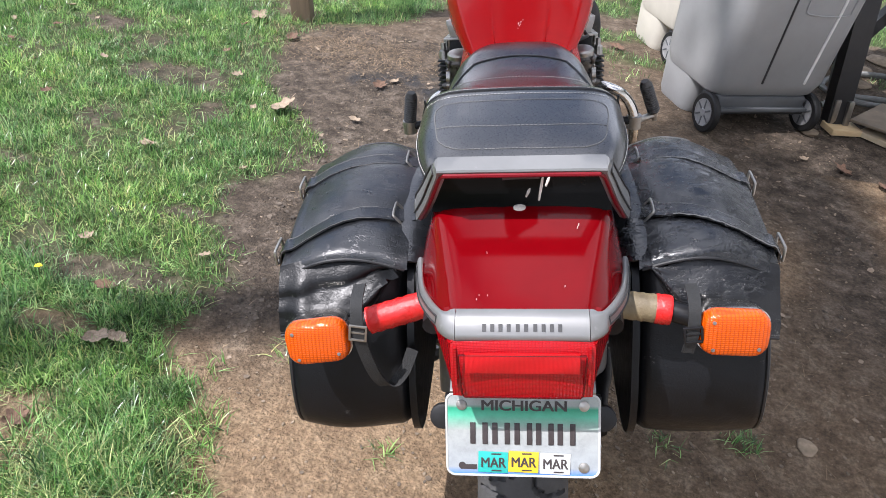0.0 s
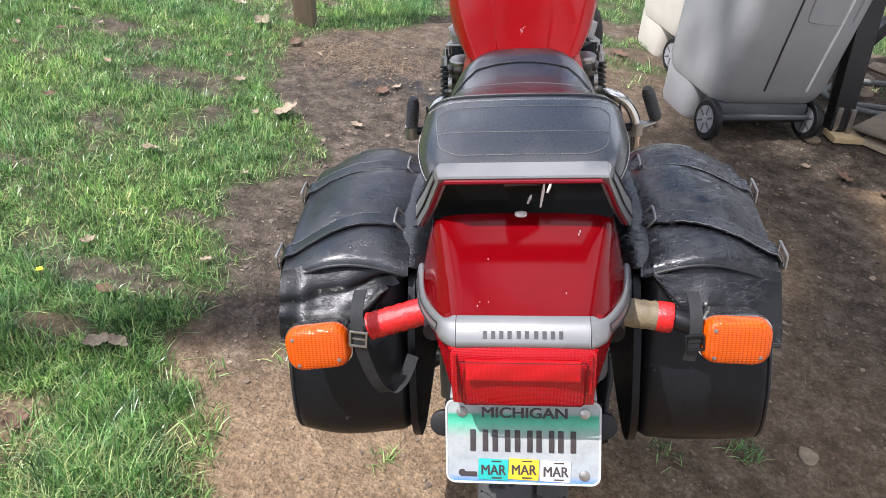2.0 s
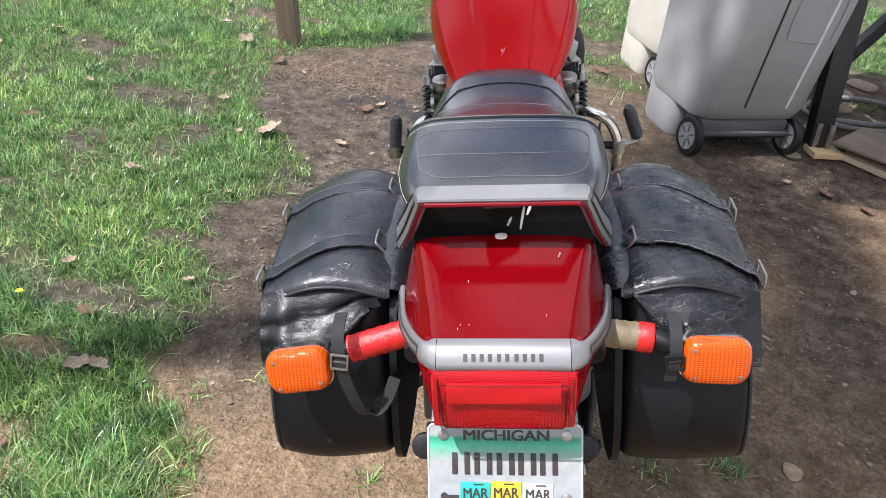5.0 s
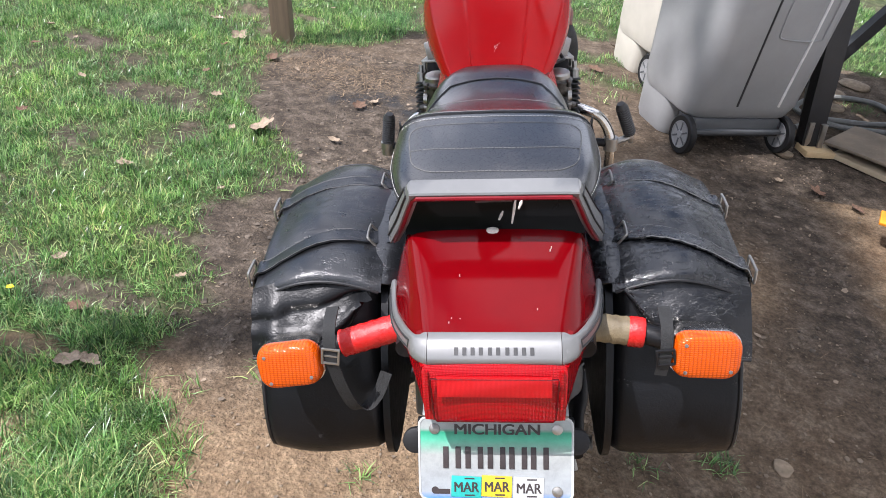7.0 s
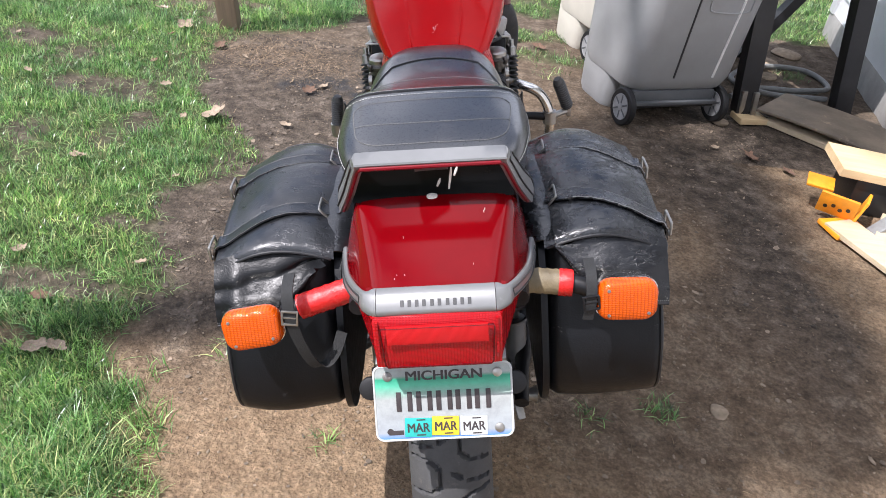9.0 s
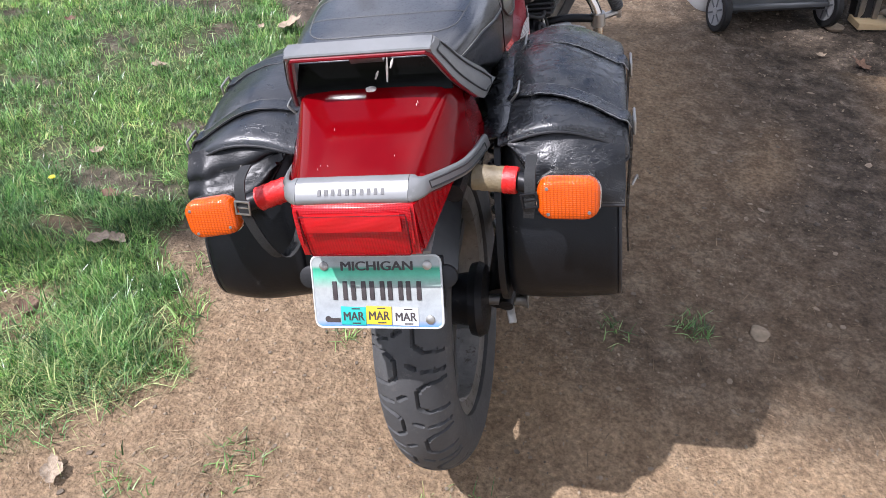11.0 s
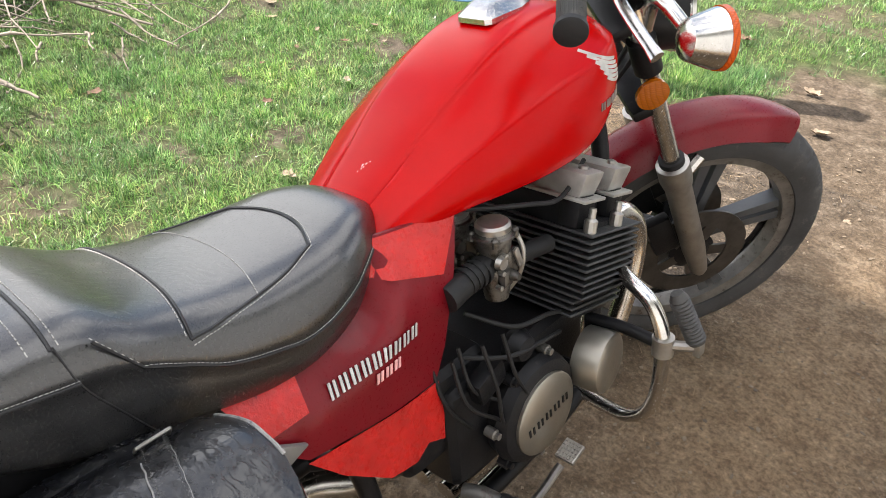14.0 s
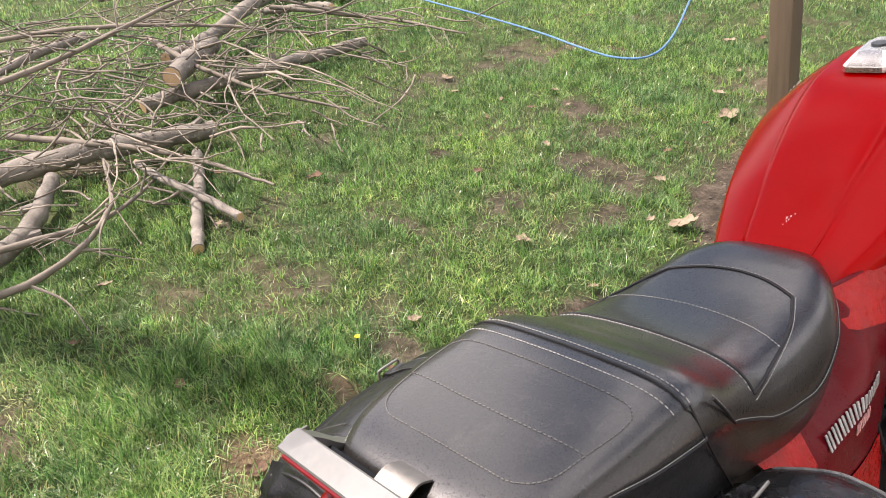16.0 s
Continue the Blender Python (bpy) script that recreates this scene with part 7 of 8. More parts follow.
# ---- saddlebags ----
BAG_SIDE = [(-0.140, 0.738), (-0.10, 0.745), (-0.03, 0.752), (0.05, 0.752), (0.105, 0.744), (0.14, 0.722), (0.150, 0.67), (0.148, 0.61), (0.135, 0.545), (0.10, 0.50), (0.04, 0.475), (-0.06, 0.468), (-0.15, 0.472), (-0.205, 0.487), (-0.232, 0.52), (-0.235, 0.565), (-0.218, 0.625), (-0.19, 0.68), (-0.160, 0.722)]


def bag_ring(x, grow, sag):
    c = Vector((0, -0.02, 0.64))
    out = []
    for p in smooth_line([(0, y, z) for y, z in BAG_SIDE], 4, closed=True):
        d = p - c
        q = c + d * grow
        wob = noise.noise(Vector((x * 9, q.y * 14, q.z * 14 + sag))) * 0.0045
        q += d.normalized() * wob
        out.append(Vector((x, q.y, q.z)))
    return out


def make_bag(bag, s, leather, rear_label):
    x0, x1 = 0.162, 0.333
    sag = 3.0 if s > 0 else 9.0

    def top_z(x, y):
        """Crown of the bag's top: lower at both edges."""
        t = (x - x0) / (x1 - x0)
        return 0.024 * math.sin(math.pi * min(1, max(0, t))) + 0.010 * (1 - t)

    def shaped(ring):
        for v in ring:
            k = max(0, min(1, (v.z - 0.66) / 0.08))
            v.z += top_z(v.x, v.y) * k
        return ring
    stations = [(x0, 0.90), (x0 + 0.004, 0.955), (x0 + 0.016, 0.985)] + [(x0 + 0.016 + (x1 - x0 - 0.03) * k / 10, 0.985 + 0.02 * math.sin(math.pi * k / 10)) for k in range(1, 11)] + [(x1 - 0.006, 0.98), (x1 - 0.001, 0.955), (x1, 0.90)]
    bm = B()
    loft(bm, [shaped(bag_ring(x, g, sag)) for x, g in stations])
    if s < 0:
        mirror_x(bm)
    body = part("bag_body", bm, SMOOTH_LEATHER, bag, "smooth black leather bag body", crease=60)

    # lid: a second skin over the top, down the front, with an end flap on the rear
    def lid_point(x, u):
        """u runs from the rear top edge forward over the top and a little down the front."""
        line = [(-0.152, 0.732), (-0.142, 0.742), (-0.10, 0.749), (-0.03, 0.756), (0.05, 0.757), (0.105, 0.754), (0.145, 0.747), (0.168, 0.737)]
        pts = smooth_line([(0, y, z) for y, z in line], 6)
        f = min(max(u, 0.0), 1.0) * (len(pts) - 1)
        i = min(len(pts) - 2, int(f))
        p = pts[i].lerp(pts[i + 1], f - i)
        c = Vector((0, -0.02, 0.64))
        d = (p - c).normalized()
        wob = noise.noise(Vector((x * 11, p.y * 13, sag))) * 0.0055 + noise.noise(Vector((x * 38, p.y * 24, sag + 2))) * 0.0012
        run = (x - x0) / (x1 - x0)
        pinch = max(math.exp(-((p.y - yy + 0.05 * run) / 0.024) ** 2) for yy in (-0.056, 0.105))
        puff = 0.0065 * (1 - pinch) * math.sin(math.pi * min(1, max(0, 0.15 + 0.8 * run)))
        q = p + d * (0.0055 + wob + puff)
        z = q.z + top_z(x, q.y) * max(0, min(1, (q.z - 0.66) / 0.08))
        return Vector((x, q.y, z))
    nu, nx = 44, 22

    def lid_edge(u):
        """Outer edge of the lid; its front corner is rounded."""
        f = max(0.0, (u - 0.8) / 0.2, (0.12 - u) / 0.2)
        return x1 + 0.008 - 0.06 * (1 - math.sqrt(max(0.0, 1 - f * f)))
    bm = B()
    grid = []
    for i in range(nu + 1):
        row = []
        for j in range(nx + 1):
            x = x0 - 0.004 + (lid_edge(i / nu) - x0 + 0.004) * j / nx
            row.append(lid_point(x, i / nu))
        # the outer edge turns down
        last = row[-1]
        row += [last + Vector((0.004, 0, -0.008)), last + Vector((0.004, 0, -0.028))]
        grid.append([bm.verts.new(p) for p in row])
    for a, b in zip(grid, grid[1:]):
        for j in range(len(a) - 1):
            bm.faces.new((a[j], a[j + 1], b[j + 1], b[j]))
    bm.normal_update()
    bmesh.ops.solidify(bm, geom=list(bm.faces), thickness=0.003)
    if s < 0:
        mirror_x(bm)
    lid = part("bag_lid", bm, leather, bag, "creased leather lid", crease=70)
    # edge piping along the lid's outer, front and rear edges
    edges = [[lid_point(lid_edge(i / nu), i / nu) + Vector((0.004, 0, -0.028)) for i in range(nu + 1)], [lid_point(x0 + (x1 - x0 + 0.006) * j / nx, 0.0) for j in range(nx + 1)], [lid_point(x0 + (lid_edge(1.0) - x0) * j / nx, 1.0) for j in range(nx + 1)]]
    for k, e in enumerate(edges):
        b = B()
        tube(b, [Vector((p.x * s, p.y, p.z)) for p in e], 0.0024, 8)
        part("piping", b, EDGE if s > 0 and k == 2 else PIPING, lid)
    if s > 0:
        b = B()
        tube(b, [p + Vector((0.0006, 0.0006, 0)) for p in edges[0][-12:]], 0.0026, 8)
        part("worn_edge", b, EDGE, lid, "pale frayed lid corner")
    # end flap
    bm = B()
    grid = []
    for i in range(19):
        v = i / 18
        row = []
        for j in range(29):
            u = j / 28
            x = x0 + 0.012 + (x1 - x0 - 0.006) * u
            drop = 0.074 * (math.sin(min(1, u * 1.9) * math.pi / 2) ** 1.0) + 0.006 * u
            z = 0.750 - v * drop + 0.012 * math.sin(math.pi * u) * (1 - v)
            base_y = spl([(0.60, -0.228), (0.625, -0.219), (0.68, -0.192), (0.722, -0.163), (0.745, -0.146), (0.765, -0.138)], z) - 0.006
            bulge = 0.012 * math.sin(math.pi * v) * (0.4 + math.sin(math.pi * u)) + 0.004
            fold = noise.noise(Vector((u * 3.5, v * 2.6, sag))) * 0.009 * math.sin(math.pi * min(1, v * 1.1))
            fold += noise.noise(Vector((u * 9 + v * 4, v * 8, sag + 5))) * 0.0014 * math.sin(math.pi * v)
            if s < 0:
                fold += 0.014 * math.sin(math.pi * v) * math.exp(-((u - 0.8) / 0.1) ** 2) - 0.012 * math.exp(-((v - 0.3 - 0.16 * u) / 0.1) ** 2) + 0.008 * math.exp(-((v - 0.62 - 0.1 * math.sin(5 * u)) / 0.12) ** 2)
            row.append(bm.verts.new((x, base_y - bulge - fold, z)))
        grid.append(row)
    for a, b in zip(grid, grid[1:]):
        for j in range(28):
            bm.faces.new((a[j], a[j + 1], b[j + 1], b[j]))
    rim = [Vector(v.co) for v in grid[-1]]
    bm.normal_update()
    bmesh.ops.solidify(bm, geom=list(bm.faces), thickness=0.003)
    if s < 0:
        mirror_x(bm)
    flap = part("end_flap", bm, FLAP_LEATHER if s > 0 else FOLDED_LEATHER, bag, rear_label, crease=70)
    b = B()
    tube(b, [Vector((p.x * s, p.y - 0.001, p.z)) for p in rim], 0.003, 8)
    part("piping", b, PIPING, flap)
    b, line = B(), smooth_line([Vector((p.x * s, p.y - 0.0055, p.z + 0.008)) for p in rim], 4)
    for p, q in zip(line[::2], line[1::2]):
        tube(b, [p, p.lerp(q, 0.8)], 0.0007, 5)
    part("stitching", b, DULL_THREAD, flap)
    # two straps with buckles
    for yy, u in ((-0.056, 0.0), (0.105, 0.0)):
        pts = []
        c = Vector((0, -0.02, 0.64))
        for k in range(22):
            x = x0 - 0.006 + (x1 - x0 + 0.016) * k / 21
            best = min((lid_point(x, q / 300) for q in range(301)), key=lambda p: abs(p.y - yy + 0.05 * k / 21))
            n = Vector((0, best.y - c.y, best.z - c.z)).normalized()
            pts.append(best + n * 0.003)
        e = pts[-1]
        pts += [e + Vector((0.007, 0, -0.012)), e + Vector((0.007, -0.001, -0.05)), e + Vector((0.004, -0.004, -0.11)), e + Vector((0.002, -0.006, -0.18)), e + Vector((0.004, -0.008, -0.24))]
        pts = [Vector((p.x * s, p.y, p.z)) for p in pts]
        b = B()
        ribbon(b, smooth_line(pts, 2), 0.030, 0.003, (0, 1, 0))
        strap = part("strap", b, WORN_LEATHER if s > 0 else leather, bag, "stitched leather strap")
        for off in (-0.0148, 0.0148):
            b = B()
            tube(b, smooth_line([p + Vector((0, off, 0.0014)) for p in pts[6:23]], 3), (0.0009 if off < 0 else 0.0004) if s > 0 else 0.0005, 6)
            part("worn_edge", b, EDGE if s > 0 else DULL_THREAD, strap, "pale worn strap edge")
        for off in (-0.0105, 0.0115):
            b, line = B(), smooth_line([p + Vector((0, off, 0.0026)) for p in pts[2:22]], 4)
            for p, q in zip(line[::2], line[1::2]):
                tube(b, [p, p.lerp(q, 0.7)], 0.0004, 5)
            part("stitching", b, DULL_THREAD, strap)
        for p, flat in ((pts[2], True), (pts[22], False)):
            b = B()
            w, h = 0.018, 0.011
            ex, ey = (Vector((0, 1, 0)), Vector((s * 0.6, 0, 0.8))) if flat else (Vector((0, 1, 0)), Vector((0, 0, 1)))
            loop = [p + ex * w + ey * h, p + ex * w - ey * h, p - ex * w - ey * h, p - ex * w + ey * h]
            loop = [q + Vector((s * 0.004, 0, 0.003)) for q in loop]
            tube(b, smooth_line([loop[0].lerp(loop[1], 0.15), loop[0].lerp(loop[1], 0.85), loop[1].lerp(loop[2], 0.1), loop[1].lerp(loop[2], 0.9), loop[2].lerp(loop[3], 0.15), loop[2].lerp(loop[3], 0.85), loop[3].lerp(loop[0], 0.1), loop[3].lerp(loop[0], 0.9)], 3, closed=True) + [loop[0].lerp(loop[1], 0.15)], 0.0021, 8)
            part("buckle", b, STEEL, strap, "nickel wire buckle")
        b = B()
        p = pts[24]
        tube(b, [p + Vector((s * 0.004, -0.02, 0.004)), p + Vector((s * 0.012, -0.006, 0.012)), p + Vector((s * 0.014, 0.012, -0.006))], 0.0022, 8)
        part("buckle", b, STEEL, strap)
    # yoke that hangs the bag from under the seat
    b = B()
    grid = []
    for k in range(12):
        y = -0.15 + 0.305 * k / 11
        zb = spl([(-0.15, 0.748), (-0.10, 0.762), (-0.03, 0.770), (0.05, 0.770), (0.11, 0.759), (0.16, 0.726)], y)
        w = 0.004 * noise.noise(Vector((y * 40, 3, sag)))
        grid.append([b.verts.new(p) for p in ((0.112, y, zb - 0.03), (0.128, y, zb - 0.006 + w), (0.142, y, zb + 0.006 - w), (0.157, y, zb + 0.008 + w), (0.170, y, zb + 0.009), (0.178, y, zb + 0.006))])
    for a, c in zip(grid, grid[1:]):
        for j in range(5):
            b.faces.new((a[j], a[j + 1], c[j + 1], c[j]))
    b.normal_update()
    bmesh.ops.solidify(b, geom=list(b.faces), thickness=0.003)
    if s < 0:
        mirror_x(b)
    part("yoke", b, leather, bag, "leather yoke under the seat")
    # back panel and its lower edge seen behind the wheel
    b = B()
    rings = []
    for x, g in ((x0 - 0.012, 1.0), (x0 - 0.002, 1.0)):
        rings.append(bag_ring(x, g * 1.01, 40))
    loft(b, rings)
    if s < 0:
        mirror_x(b)
    part("back_panel", b, SMOOTH_LEATHER, bag)
    b = B()
    tube(b, [Vector((p.x * s, p.y, p.z)) for p in bag_ring(x1 - 0.001, 0.965, sag)][26:74], 0.003, 7)
    part("piping", b, PIPING, body)


make_bag(bag_r, 1, LEATHER, "wrinkled end flap with a stitched curved edge")
make_bag(bag_l, -1, GLOSSY_LEATHER, "drooping glossy end flap with folds")

# ---- wheeled bins ----


def rounded(w, d, r, y0=0.0, n=5):
    out = []
    for cx, cy, a0 in ((w / 2 - r, y0 + d - r, 0), (-w / 2 + r, y0 + d - r, 90), (-w / 2 + r, y0 + r, 180), (w / 2 - r, y0 + r, 270)):
        out += [(cx + r * math.cos(radians(a0 + 90 * k / (n - 1))), cy + r * math.sin(radians(a0 + 90 * k / (n - 1)))) for k in range(n)]
    return out


def make_bin(m, material, low, label, rib):
    ob = thing("wheeled_bin", m, label, "bin", "wheeled bins beside the wall")
    bm = B()
    rings = []
    for z, w, d, y0 in ((0.14, 0.43, 0.36, 0.03), (0.165, 0.495, 0.43, 0.0), (0.22, 0.525, 0.46, -0.02), (0.5, 0.54, 0.50, -0.045), (0.8, 0.555, 0.55, -0.07), (1.0, 0.57, 0.60, -0.085), (1.01, 0.61, 0.64, -0.105), (1.05, 0.61, 0.64, -0.105)):
        rings.append([Vector((x, y, z)) for x, y in rounded(w * 1.07, d, 0.075, y0)])
    loft(bm, rings)
    part("bin_body", bm, material, ob)
    bm = B()
    rings = []
    for z, w, d, y0 in ((0.0, 0.50, 0.26, 0.17), (0.03, 0.515, 0.28, 0.16), (0.17, 0.525, 0.30, 0.15), (0.3, 0.525, 0.30, 0.145)):
        rings.append([Vector((x, y, z)) for x, y in rounded(w, d, 0.06, y0)])
    loft(bm, rings)
    part("bin_foot", bm, low, ob)
    bm = B()
    rings = [[Vector((x, y, z)) for x, y in rounded(w, d, 0.08, y0)] for z, w, d, y0 in ((1.05, 0.68, 0.78, -0.14), (1.08, 0.68, 0.78, -0.14), (1.13, 0.58, 0.68, -0.09), (1.14, 0.4, 0.5, 0.0))]
    loft(bm, rings)
    part("bin_lid", bm, material, ob)
    bm = B()
    tube(bm, [(-0.26, 0.0, 0.085), (0.23, 0.0, 0.085)], 0.01, 10)
    part("axle", bm, BLACK_METAL, ob)
    bm = B()
    # recessed tray between the wheels, with a ledge and two gussets
    box(bm, (0.44, 0.13, 0.07), pose(-0.015, 0.055, 0.125), 0.012)
    box(bm, (0.46, 0.03, 0.018), pose(-0.015, -0.015, 0.105), 0.005)
    for gx in (-0.19, 0.17):
        prism(bm, [(0, 0), (0.07, 0), (0, 0.09)], 0.012, basis((gx, 0.0, 0.07), (0, 1, 0), (0, 0, 1), (1, 0, 0)))
    # dark grey here paints in the shadow under the bin
    part("axle_housing", bm, BIN_DARK, ob)
    for x in (-0.266, 0.236):
        bm = B()
        lathe(bm, [(0.056, -0.012), (0.06, -0.016), (0.079, -0.016), (0.085, -0.01), (0.085, 0.01), (0.079, 0.016), (0.06, 0.016), (0.056, 0.012)], Matrix.Translation((x, 0, 0.085)) @ ABOUT_X, 30)
        w = part("bin_wheel", bm, RUBBER, ob, "black bin wheel")
        bm = B()
        hub = Matrix.Translation((x, 0, 0.085)) @ ABOUT_X
        lathe(bm, [(0.004, -0.02), (0.014, -0.02), (0.018, -0.0165), (0.05, -0.0165), (0.052, -0.018), (0.058, -0.018), (0.058, 0.018), (0.052, 0.018), (0.05, 0.0165), (0.018, 0.0165), (0.014, 0.02), (0.004, 0.02)], hub, 26)
        part("wheel_hub", bm, HUB_GREY, w, "ribbed grey plastic hub")
        for k in range(6):
            bm = B()
            box(bm, (0.04, 0.008, 0.037), hub @ Matrix.Rotation(math.pi * k / 3, 4, "Z") @ Matrix.Translation((0.036, 0, 0)), 0.002)
            part("hub_rib", bm, BIN_DARK, w)
    for x0, x1, r, material2 in rib:
        bm = B()
        tube(bm, [(x0, -0.021, 0.225), (x0 * 0.4 + x1 * 0.6, -0.049, 0.55), (x1, -0.084, 0.98)], r, 8)
        part("moulded_rib", bm, material2, ob)
    bm = B()
    line = smooth_line([(0.02, -0.049, 0.53), (0.19, -0.049, 0.53), (0.21, -0.052, 0.57), (0.21, -0.065, 0.72), (0.19, -0.068, 0.76), (0.02, -0.068, 0.76), (-0.01, -0.065, 0.72), (-0.01, -0.052, 0.57)], 3, closed=True)
    tube(bm, [*line, line[0]], 0.004, 6)
    part("moulded_frame", bm, material, ob)
    return ob


# the white rib paints a bright streak of light down the grey bin
make_bin(pose(1.03, 2.217, 0, 0, 0, 23), BIN_GREY, BIN_GREY, "scuffed grey plastic wheeled bin on bare soil", [(-0.06, -0.07, 0.005, BLACK_METAL), (0.15, 0.17, 0.006, BIN_STREAK)])
make_bin(pose(0.955, 2.97, 0, 0, 0, 23), BIN_TAN, BIN_TAN, "beige plastic wheeled bin behind a grey one", [(-0.06, -0.07, 0.005, BIN_TAN)])

# ---- black stand, boards and clutter by the house ----


def make_stand():
    ob = thing("metal_stand", pose(0, 0, 0), "black metal stand with braced square legs on a wooden block", "stand")
    legs = [((1.42, 2.40, 0.03), (1.27, 2.46, 1.15)), ((2.0, 2.64, 0.0), (1.80, 2.72, 1.15)), ((1.66, 3.35, 0.0), (1.52, 3.4, 1.15))]
    for a, b in legs:
        bm = B()
        ribbon(bm, [a, b], 0.09, 0.07, (1, 0.15, 0))
        part("leg", bm, BLACK_METAL, ob, smooth=False)
    bm = B()
    ribbon(bm, [(1.52, 2.95, 0.12), (1.8, 2.95, 0.62), (1.95, 2.8, 1.0)], 0.07, 0.05, (0, 1, 0))
    part("brace", bm, BLACK_METAL, ob, smooth=False)
    bm = B()
    ribbon(bm, [(1.40, 2.5, 0.14), (1.66, 3.3, 0.14)], 0.05, 0.04, (0, 0, 1))
    part("brace", bm, BLACK_METAL, ob, smooth=False)
    bm = B()
    box(bm, (0.75, 1.0, 0.06), pose(1.53, 2.85, 1.18, 0, 0, 15), 0.01)
    part("tabletop", bm, BLACK_METAL, ob)
    for dx in (-0.028, 0.03):
        bm = B()
        box(bm, (0.026, 0.05, 0.12), pose(1.42 + dx, 2.385, 0.085, 0, -8, 15), 0.004)
        part("foot_bracket", bm, STEEL, ob)
    blk = B()
    box(blk, (0.15, 0.10, 0.028), pose(1.45, 2.36, 0.018, 0, 0, 15), 0.004)
    tagged(part("wood_block", blk, PINE, None), "raw pine block under a black metal leg", "block")


make_stand()


def loose(name, bm, material, label, category, smooth=True):
    return tagged(part(name, bm, material, None, smooth=smooth), label, category)


def slab(w, d, h, m, bend=0.0, n=10):
    """A board with a rounded rim, bent along its length."""
    bm = B()
    rings = []
    for k in range(n + 1):
        x = -w / 2 + w * k / n
        z = bend * (1 - (2 * x / w) ** 2)
        rings.append([m @ Vector((x, y, z + zz)) for y, zz in ((-d / 2, 0.002), (-d / 2 + 0.002, 0), (d / 2 - 0.002, 0), (d / 2, 0.002), (d / 2, h - 0.002), (d / 2 - 0.002, h), (-d / 2 + 0.002, h), (-d / 2, h - 0.002))])
    loft(bm, rings)
    return bm


loose("rubber_mat", slab(0.95, 0.36, 0.012, pose(1.95, 2.2, 0.03, 0, 3, -40), 0.035), MAT_TOP, "worn dark mat lying curved on a pine board", "mat")
loose("board", slab(0.9, 0.24, 0.024, pose(1.93, 2.13, 0.006, 0, 0, -42)), PLYWOOD, "pale plywood board under a dark mat", "board", False)
loose("plank", slab(0.9, 0.14, 0.022, pose(1.72, 1.02, 0.01, 0, 0, -66)), PLYWOOD, "pale sunlit plank flat on the sandy soil", "plank", False)
loose("plank", slab(0.5, 0.24, 0.035, pose(1.79, 1.64, 0.15, 0, 2, -6)), PINE, "yellow pine offcut resting on a box", "plank", False)
loose("board", slab(0.6, 0.3, 0.02, pose(1.96, 1.30, 0.01, 0, 0, -30)), PLYWOOD, "pale plywood sheet on the soil beside an orange crate", "board", False)
bm = B()
box(bm, (0.36, 0.22, 0.144), pose(1.80, 1.65, 0.075, 0, 0, -6), 0.012)
loose("tool_box", bm, BLACK_METAL, "black box under a pine offcut", "box")


def orange_crate():
    ob = thing("orange_bracket", pose(1.545, 1.50, 0.0, 0, 0, -30), "folded orange perforated bracket on the soil", "bracket")
    bm = B()
    box(bm, (0.14, 0.012, 0.10), pose(0, -0.03, 0.07, 20, 0, 0), 0.003)
    part("front_panel", bm, ORANGE, ob)
    bm = B()
    box(bm, (0.10, 0.08, 0.012), pose(-0.09, 0.04, 0.11, 12, 0, 10), 0.003)
    part("flange", bm, ORANGE, ob)
    bm = B()
    box(bm, (0.012, 0.10, 0.12), pose(0.08, 0.02, 0.06, 0, 12, 0), 0.003)
    part("side_panel", bm, ORANGE, ob)
    for k in range(4):
        bm = B()
        lathe(bm, [(0.008, 0), (0.008, 0.003), (0.003, 0.0035)], pose(-0.04 + 0.027 * k, -0.040, 0.06 + 0.01 * (k % 2), 110, 0, 0), 10)
        part("hole", bm, BLACK_METAL, ob)


orange_crate()
bm = B()
box(bm, (0.17, 0.12, 0.02), pose(1.56, 1.41, 0.012, 3, 2, 20), 0.006)
loose("orange_tray", bm, ORANGE, "flat translucent orange plastic tray on a plank", "tray")
bm = B()
prism(bm, [(0, 0), (0.34, 0), (0.34, 0.17), (0.16, 0.13)], 0.05, basis((1.63, 1.42, 0.004), (0.94, 0.3, 0), (0, 0, 1), (0.3, -0.94, 0)), 0.006)
loose("metal_wedge", bm, HOSE, "grey metal ramp wedge standing on the boards", "wedge", False)
bm = B()
tube(bm, smooth_line([(1.42, 2.62, 0.015), (1.60, 2.78, 0.02), (1.85, 2.82, 0.025), (2.05, 2.95, 0.02), (2.0, 3.2, 0.015), (1.7, 3.15, 0.015), (1.5, 2.9, 0.015), (1.62, 2.7, 0.03), (1.95, 2.72, 0.035)], 8), 0.014, 10)
loose("garden_hose", bm, HOSE, "coiled grey garden hose on the soil", "hose")
# the smallest lump stands in for a pale smear of soil
for x, y, r in ((2.0, 3.5, 0.09), (1.82, 3.3, 0.06), (1.75, 3.05, 0.05), (0.827, 0.351, 0.026), (1.3, 2.3, 0.04)):
    bm = B()
    bmesh.ops.create_icosphere(bm, subdivisions=3, radius=r)
    for v in bm.verts:
        v.co *= 1 + 0.45 * noise.noise(v.co * (0.9 / r) + Vector((x, y, 0)))
        v.co.z *= 0.3
    bmesh.ops.translate(bm, vec=(x, y, 0.0 if r > 0.03 else -0.006), verts=bm.verts)
    loose("stone", bm, PEBBLE, "rounded dull stone-like lump half sunk in the soil", "stone")

